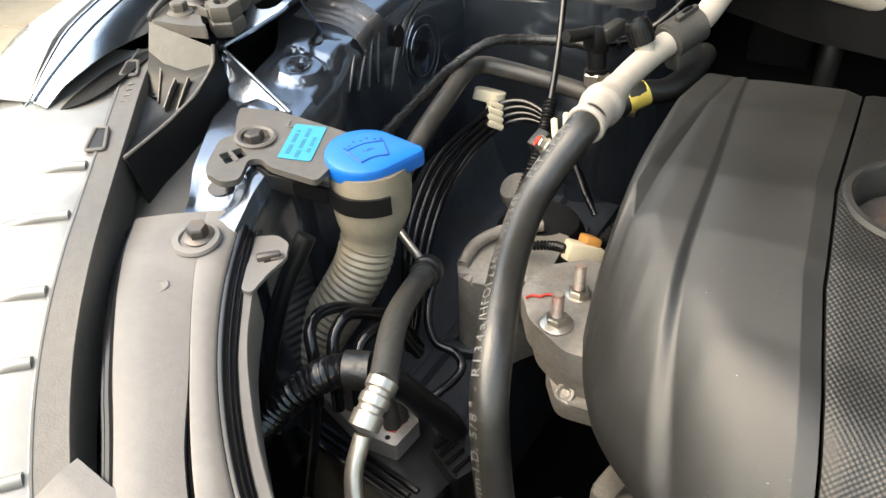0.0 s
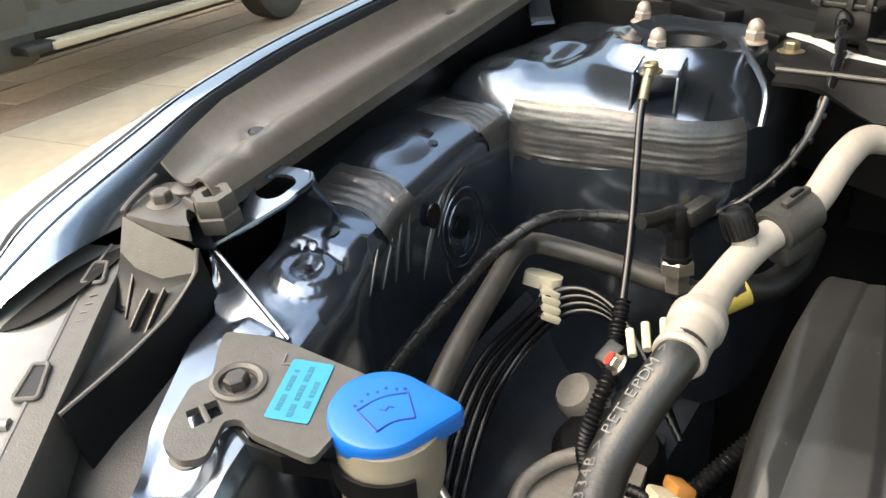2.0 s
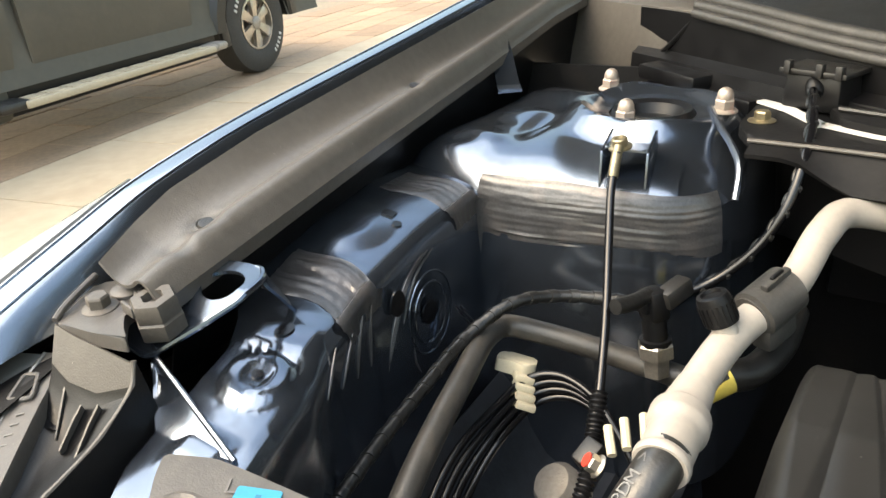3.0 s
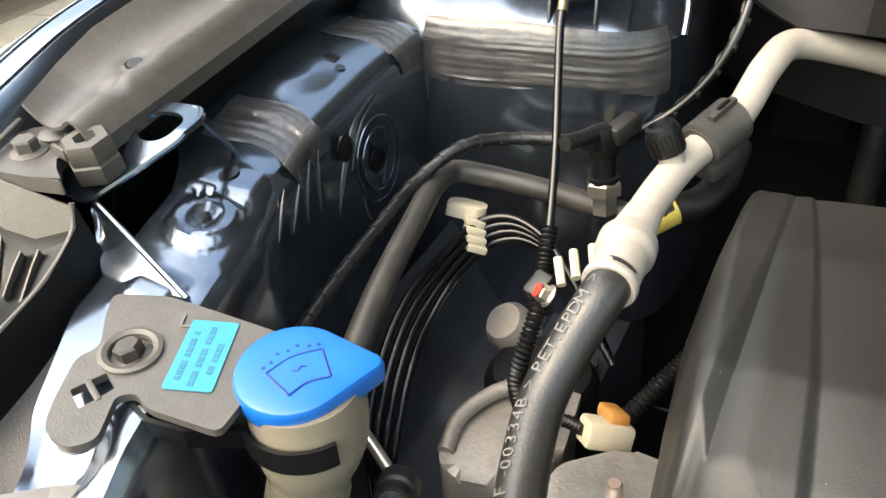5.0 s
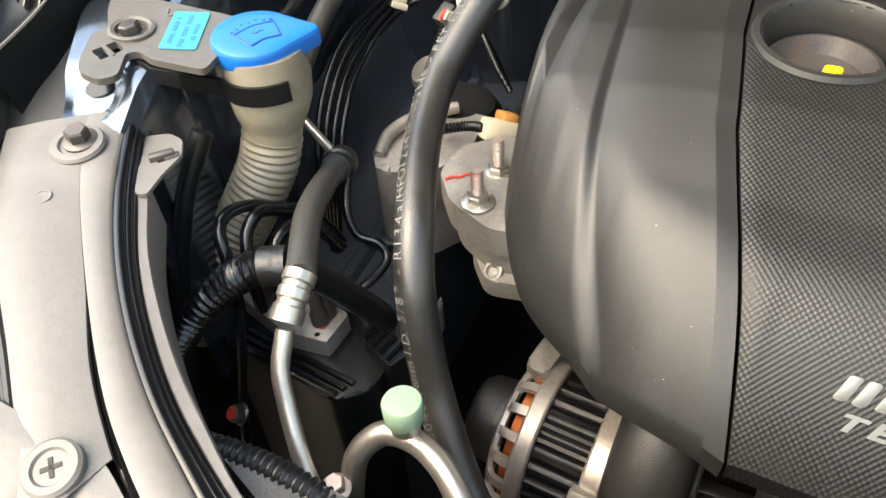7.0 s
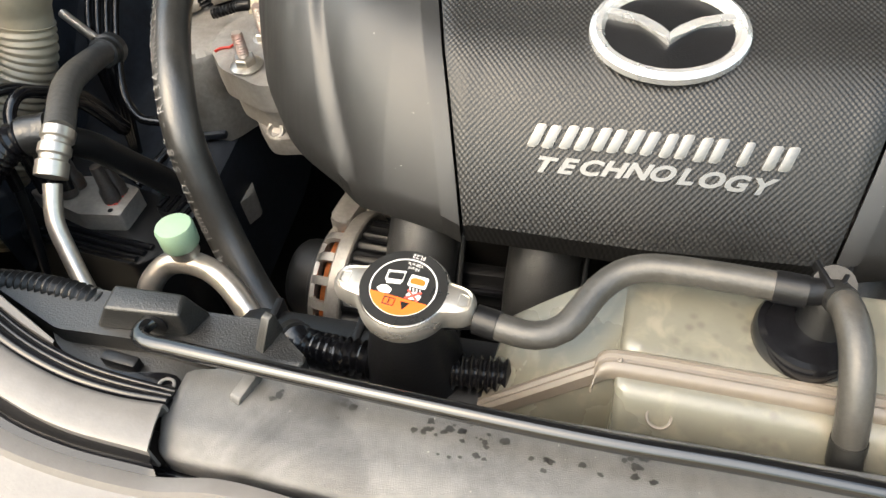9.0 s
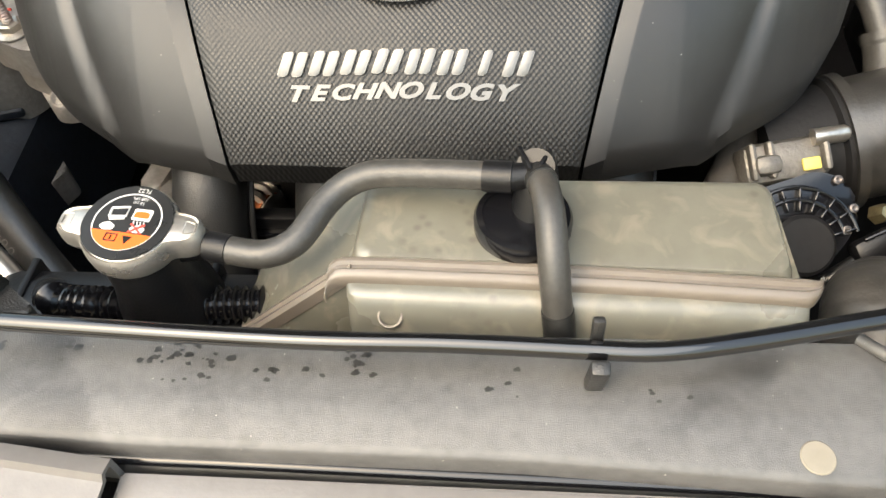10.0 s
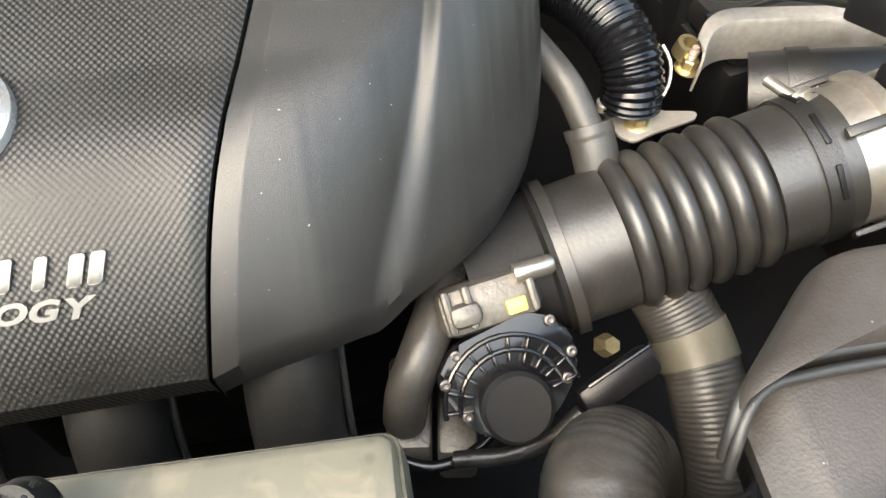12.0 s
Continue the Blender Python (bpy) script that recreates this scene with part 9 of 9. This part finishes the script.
    box(bm, (0.050, 0.003, 0.004), m @ pose(0.071, -0.023, 0.003, 0, 0, 16), 0.001)
    part("plug_rib", bm, GLOSS_BLACK, plug)
    bm = B()
    tube(bm, [m @ V(0.040, -0.046, -0.002), m @ V(0.020, -0.056, -0.008), m @ V(-0.010, -0.064, -0.020), m @ V(-0.05, -0.060, -0.035)], 0.0042, 12)
    part("plug_lead", bm, TAPE, plug)
    bm = B()
    lathe(bm, [(0.0055, 0), (0.0055, 0.004), (0.004, 0.009), (0, 0.009)], axis_matrix((0.364, 0.216, 0.835), (0.2, -0.5, 0.8)), 6)
    part("side_bolt", bm, BRASS, t)
    return t


throttle()


def intake_duct():
    t = thing("intake_duct", (0.42, 0.26, 0.8), "black ribbed rubber intake duct with hose clamp", "intake duct")
    d0 = V(0.965, 0.085, 0.248).normalized()
    o = V(0.350, 0.2605, 0.845)
    L = 0.135

    def rad(s):
        d = s * L
        r = 0.0345
        if 0.032 < d < 0.098:
            r += 0.0060 * abs(math.sin((d - 0.032) / 0.066 * math.pi * 6)) ** 0.55 - 0.0030
        if d < 0.006:
            r = 0.0385
        return r
    bm = B()
    tube(bm, [o + d0 * (L * k / 270) for k in range(271)], rad, 48, raw=True)
    part("bellows", bm, BELLOWS, t, "dusty black rubber bellows")
    bm = B()
    tube(bm, [(0.377, 0.288, 0.870), (0.375, 0.296, 0.880), (0.373, 0.304, 0.888)], lambda s: 0.0112 if s < 0.75 else 0.0118, 20, 0.001)
    tube(bm, [(0.373, 0.303, 0.887), (0.366, 0.318, 0.900), (0.352, 0.345, 0.910)], 0.0074, 20)
    part("branch_spigot", bm, HOSE_DUST, t)
    m = axis_matrix(o + d0 * 0.122, d0)
    bm = B()
    lathe(bm, [(0.0346, -0.005), (0.0360, -0.005), (0.0360, 0.005), (0.0346, 0.005)], m, 48, close=False)
    clamp = part("hose_clamp", bm, PLASTIC, t, "dark band clamp with slots")
    for a in (60, 100, 140, 240, 300):
        bm = B()
        box(bm, (0.0012, 0.016, 0.0025), m @ Matrix.Rotation(radians(a), 4, "Z") @ pose(0.0361, 0, 0.001), 0.0004)
        part("slot", bm, BLACK, clamp)
    bm = B()
    c = axis_matrix((0.4655, 0.2905, 0.9015), (0.39, -0.92, 0.05))
    lathe(bm, [(0.0030, 0.0), (0.0078, 0.0), (0.0078, 0.0022), (0.0062, 0.0024), (0.0062, 0.0052), (0.0074, 0.0054), (0.0074, 0.0072), (0.0050, 0.0076), (0.0050, 0.0112), (0.0040, 0.0122), (0.0018, 0.0122), (0.0014, 0.0108), (0, 0.0108)], c, 24)
    tube(bm, [(0.4585, 0.3070, 0.9010), (0.4662, 0.2890, 0.9015)], 0.0028, 10)
    part("clamp_screw", bm, ZINC, clamp)
    return t


intake_duct()


def air_box():
    t = thing("air_cleaner_box", (0.46, 0.17, 0.8), "dark grey plastic air cleaner box", "air cleaner")
    def plan(d):
        return rounded([(0.368 + d, 0.1385 + d * 0.6), (0.371 + d, 0.151 - d * 0.2), (0.402 + d, 0.180 - d), (0.530, 0.186 - d), (0.530, 0.128 + d), (0.386 + d, 0.132 + d)], 0.010)
    I4 = Matrix.Identity(4)
    bm = B()
    cx, cy = 0.468, 0.166
    lid = rounded([(0.364, 0.136), (0.3665, 0.143), (0.403, 0.178), (0.530, 0.182), (0.530, 0.150), (0.392, 0.149), (0.376, 0.147)], 0.004)
    sheet(bm, [[V(cx + (x - cx) * s, cy + (y - cy) * s, z) for x, y in lid] for s, z in ((0.5, 0.80), (0.8, 0.87), (1.0, 0.930), (1.0, 0.936), (0.99, 0.9400), (0.96, 0.9445), (0.90, 0.9480), (0.75, 0.9500), (0.4, 0.9505), (0.001, 0.9506))], 0, closed=True)
    part("lid", bm, AIR_BOX, t, "dusty lid")
    for dy, dz, r in ((0.0, 0.0, 0.0022), (-0.0048, -0.0022, 0.0019)):
        bm = B()
        tube(bm, [(0.362, 0.130 + dy, 0.918 + dz), (0.3635, 0.135 + dy, 0.929 + dz), (0.368, 0.142 + dy, 0.9345 + dz), (0.376, 0.1475 + dy, 0.9365 + dz), (0.392, 0.1495 + dy, 0.937 + dz), (0.45, 0.150 + dy, 0.937 + dz), (0.53, 0.150 + dy, 0.937 + dz)], r, 10)
        part("lid_flange", bm, COVER, t)
    # trough that carries on to the front below the flange
    bm = B()
    rows = []
    for y, d in ((0.147, 0.0), (0.130, 0.0005), (0.112, 0.0015), (0.1035, 0.003), (0.1010, 0.008), (0.1005, 0.05)):
        rows.append([V(x, y, z - d) for x, z in ((0.430, 0.80), (0.392, 0.880), (0.3720, 0.912), (0.3705, 0.9205), (0.3790, 0.9285), (0.3815, 0.9302), (0.3850, 0.9312), (0.41, 0.9318), (0.47, 0.9318), (0.53, 0.9315))])
    sheet(bm, rows, 0.002)
    part("front_trough", bm, AIR_BOX, t, "dusty front trough")
    bm = B()
    lathe(bm, [(0.0335, -0.016), (0.0335, 0.012), (0.037, 0.013), (0.037, 0.018), (0.0325, 0.020), (0.0325, 0.075), (0, 0.075)], axis_matrix((0.482, 0.272, 0.879), (0.965, 0.085, 0.248)), 36)
    part("outlet", bm, ALU_BRIGHT, t, "bright metal outlet tube")
    for a in (30, 110, 200, 290):
        bm = B()
        box(bm, (0.003, 0.005, 0.020), axis_matrix((0.482, 0.272, 0.879), (0.965, 0.085, 0.248)) @ Matrix.Rotation(radians(a), 4, "Z") @ pose(0.0368, 0, 0.004), 0.0008)
        part("catch", bm, PLASTIC, t)
    return t


air_box()
t = thing("radiator_hose", (0.36, 0.15, 0.75), "thick grey-black textured radiator hose", "hose")
bm = B()
RH = [(0.344, 0.080, 0.69), (0.343, 0.094, 0.758), (0.342, 0.113, 0.805), (0.341, 0.132, 0.830), (0.344, 0.150, 0.836), (0.354, 0.164, 0.825), (0.368, 0.172, 0.799), (0.380, 0.176, 0.76), (0.386, 0.178, 0.71)]
tube(bm, RH, 0.0248, 36, 0.0012, rib=(0.0036, 0.0003))
hose = part("hose", bm, HOSE_DUST, t)
for s, k in ((0.35, 1), (0.62, 1)):
    path = spline(RH, 0.002)
    bm = B()
    i = int(len(path) * s)
    tube(bm, path[i:i + 3], 0.0252, 36, raw=True, caps=False)
    part("moulded_band", bm, HOSE_DUST, hose)


def lower_hose():
    t = thing("lower_coolant_hose", (0.42, 0.2, 0.75), "grey ribbed coolant hose with an olive band", "hose")
    pts = [V(*p) for p in LOWER_HOSE]
    bm = B()
    tube(bm, pts, 0.0190, 24, rib=(0.0026, 0.0003))
    part("hose", bm, HOSE_DUST, t)
    path = spline(pts, 0.002)
    a = min(range(len(path)), key=lambda i: abs(path[i].z - 0.811))
    bm = B()
    tube(bm, path[a - 5:a + 5], 0.0199, 28, raw=True)
    part("cloth_band", bm, material("olive_band", (0.092, 0.084, 0.063), 0.5), t, "olive cloth band")
    return t


LOWER_HOSE = [(0.392, 0.272, 0.838), (0.400, 0.256, 0.832), (0.409, 0.239, 0.822), (0.416, 0.219, 0.810), (0.418, 0.200, 0.800), (0.418, 0.177, 0.783), (0.418, 0.159, 0.750), (0.418, 0.15, 0.70)]
lower_hose()
t = thing("heater_return_hose", (0.28, 0.22, 0.8), "black hose with white date marks below the cover", "hose")
HR = [(0.302, 0.275, 0.848), (0.297, 0.258, 0.845), (0.290, 0.240, 0.842), (0.282, 0.224, 0.838), (0.274, 0.213, 0.826), (0.270, 0.21, 0.80)]
bm = B()
tube(bm, HR, 0.0105, 18)
part("hose", bm, HOSE_DUST, t)
text_on_path("14/03/10", spline(HR, 0.002), 0.0062, 0.0107, V(0.75, -0.35, 0.6), HOSE_INK, t, 0.010)
t = thing("lower_engine_casting", (0.285, 0.22, 0.76), "dull brown-grey engine casting below the throttle", "casting")
bm = B()
box(bm, (0.022, 0.050, 0.030), pose(0.2735, 0.222, 0.780, 0, 0, -8), 0.003)
block = part("web", bm, THROTTLE_ALU, t)
bm = B()
box(bm, (0.020, 0.044, 0.036), pose(0.2965, 0.214, 0.774, 0, 0, -8), 0.004)
part("boss_block", bm, THROTTLE_ALU, t)
bm = B()
tube(bm, [(0.262, 0.192, 0.800), (0.280, 0.186, 0.797), (0.300, 0.190, 0.797), (0.312, 0.198, 0.80)], 0.0028, 10)
part("lead", bm, GLOSS_BLACK, t)
t = thing("corrugated_duct", (0.41, 0.40, 0.84), "glossy black corrugated hose on a steel end plate", "hose")
bm = B()
tube(bm, [(0.410, 0.3415, 0.862), (0.4105, 0.345, 0.874), (0.4085, 0.354, 0.886), (0.4035, 0.369, 0.893), (0.394, 0.392, 0.895), (0.378, 0.42, 0.892), (0.355, 0.45, 0.886), (0.32, 0.48, 0.878)], 0.0168, 28, 0.0008, rib=(0.0034, 0.0014))
part("hose", bm, GLOSS_BLACK, t)
bm = B()
prism(bm, rounded([(0.3927, 0.3466), (0.4264, 0.3419), (0.4247, 0.3332), (0.3917, 0.3377)], 0.003), 0.862, 0.8665, Matrix.Identity(4), 0.001)
part("end_plate", bm, ALU, t, "pale steel end plate")
bm = B()
tube(bm, [(0.4255, 0.339, 0.866), (0.4300, 0.343, 0.872), (0.4310, 0.350, 0.882), (0.4275, 0.356, 0.888)], 0.0011, 8)
part("wire_clip", bm, ZINC, t)
bm = B()
prism(bm, rounded([(0.3954, 0.3500), (0.4250, 0.3450), (0.4275, 0.3400), (0.4475, 0.3365), (0.4449, 0.3310), (0.4324, 0.3275), (0.4188, 0.3240), (0.4067, 0.3190), (0.4004, 0.3240)], 0.003), 0.8555, 0.8570, Matrix.Identity(4), 0.0005)
solo("steel_bracket", bm, ALU, "pale steel bracket behind the intake duct", "bracket")
hex_bolt("bracket_nut", (0.4125, 0.3325, 0.8572), (0, -0.1, 1), 0.0088, BRASS, "yellow zinc nut on the steel bracket", flange=1.45)
hex_bolt("terminal_bolt", (0.4470, 0.3590, 0.868), (0.05, -0.1, 1), 0.0080, BRASS, "dull yellow zinc terminal bolt", flange=1.6, height=0.8, stud=0.012)


def fuse_box():
    t = thing("fuse_box", (0.54, 0.45, 0.75), "black plastic fuse box behind the intake duct", "fuse box")
    bm = B()
    box(bm, (0.22, 0.13, 0.10), pose(0.575, 0.455, 0.80, 0, 0, 12), 0.01)
    part("base", bm, BLACK, t)
    bm = B()
    box(bm, (0.21, 0.12, 0.02), pose(0.575, 0.455, 0.858, 0, 0, 12), 0.006)
    lid = part("lid", bm, PLASTIC, t)
    for k in range(4):
        bm = B()
        box(bm, (0.20, 0.004, 0.005), pose(0.57 + 0.005 * k, 0.42 + 0.024 * k, 0.869, 0, 0, 12), 0.001)
        part("lid_rib", bm, PLASTIC, lid)
    return t


fuse_box()


def battery_tray():
    """Pale steel ledge with a black box behind the corrugated hose."""
    t = thing("battery_clamp_rail", (0.52, 0.42, 0.88), "pale steel ledge in front of a black box", "rail")
    path = spline([V(*p) for p in ((0.4495, 0.356, 0), (0.4546, 0.3644, 0), (0.4630, 0.3740, 0), (0.4741, 0.3790, 0), (0.500, 0.3770, 0), (0.5574, 0.3694, 0), (0.66, 0.358, 0))], 0.004)
    bm = B()
    sheet(bm, [[V(p.x, p.y + a, b) for a, b in ((0.006, 0.8835), (0.005, 0.8852), (-0.001, 0.8858), (-0.0055, 0.8850), (-0.0068, 0.8825), (-0.0066, 0.872), (-0.005, 0.858))] for p in path], 0.0014)
    part("ledge", bm, ALU, t)
    bm = B()
    lathe(bm, [(0.0070, 0.0), (0.0070, 0.008), (0.0042, 0.0085), (0.0042, 0.0)], axis_matrix((0.4465, 0.3665, 0.872), (0.2, -0.2, 1)), 20, close=False)
    part("clamp_eye", bm, BRASS, t, "yellow zinc clamp eye")
    bm = B()
    box(bm, (0.26, 0.12, 0.16), pose(0.60, 0.475, 0.80, 0, 0, -4), 0.008)
    part("box", bm, BLACK, t)
    return t


battery_tray()


def flow_sensor():
    t = thing("air_flow_sensor", (0.52, 0.27, 0.89), "black air flow sensor with a wiring plug", "sensor")
    m = Matrix.Translation((0.512, 0.268, 0.920)) @ pose(0, 0, 0, -14, 10, 12)
    bm = B()
    box(bm, (0.030, 0.044, 0.012), m, 0.003)
    part("sensor_flange", bm, BLACK, t)
    bm = B()
    box(bm, (0.022, 0.030, 0.026), m @ pose(0, 0.004, 0.016), 0.003)
    part("sensor_body", bm, BLACK, t)
    bm = B()
    box(bm, (0.024, 0.034, 0.018), m @ pose(0.002, 0.036, 0.022), 0.003)
    plug = part("plug", bm, BLACK, t)
    for k in range(3):
        bm = B()
        box(bm, (0.002, 0.026, 0.003), m @ pose(-0.006 + 0.008 * k, 0.036, 0.032), 0.0006)
        part("plug_rib", bm, PLASTIC, plug)
    bm = B()
    lathe(bm, [(0.0038, 0), (0.0038, 0.002), (0.0015, 0.0024), (0, 0.0018)], m @ pose(0.0, -0.018, 0.006), 16)
    part("screw", bm, BRASS, t)
    bm = B()
    tube(bm, [m @ V(0.002, 0.05, 0.022), (0.492, 0.335, 0.925), (0.478, 0.352, 0.918), (0.466, 0.372, 0.905), (0.46, 0.40, 0.89)], 0.0052, 12)
    part("taped_lead", bm, TAPE, t)
    return t


flow_sensor()
t = thing("resonator_duct", (0.55, 0.33, 0.84), "dark plastic duct with a raised band behind the intake clamp", "duct")
_way = spline([V(*p) for p in ((0.480, 0.345, 0.855), (0.505, 0.335, 0.862), (0.56, 0.325, 0.865), (0.62, 0.32, 0.865))], 0.004)
bm = B()
tube(bm, _way, 0.024, 20, raw=True)
part("duct", bm, PLASTIC, t)
for i in (4, 16):
    bm = B()
    tube(bm, _way[i:i + 3], 0.0254, 24, raw=True)
    part("raised_band", bm, PLASTIC, t)
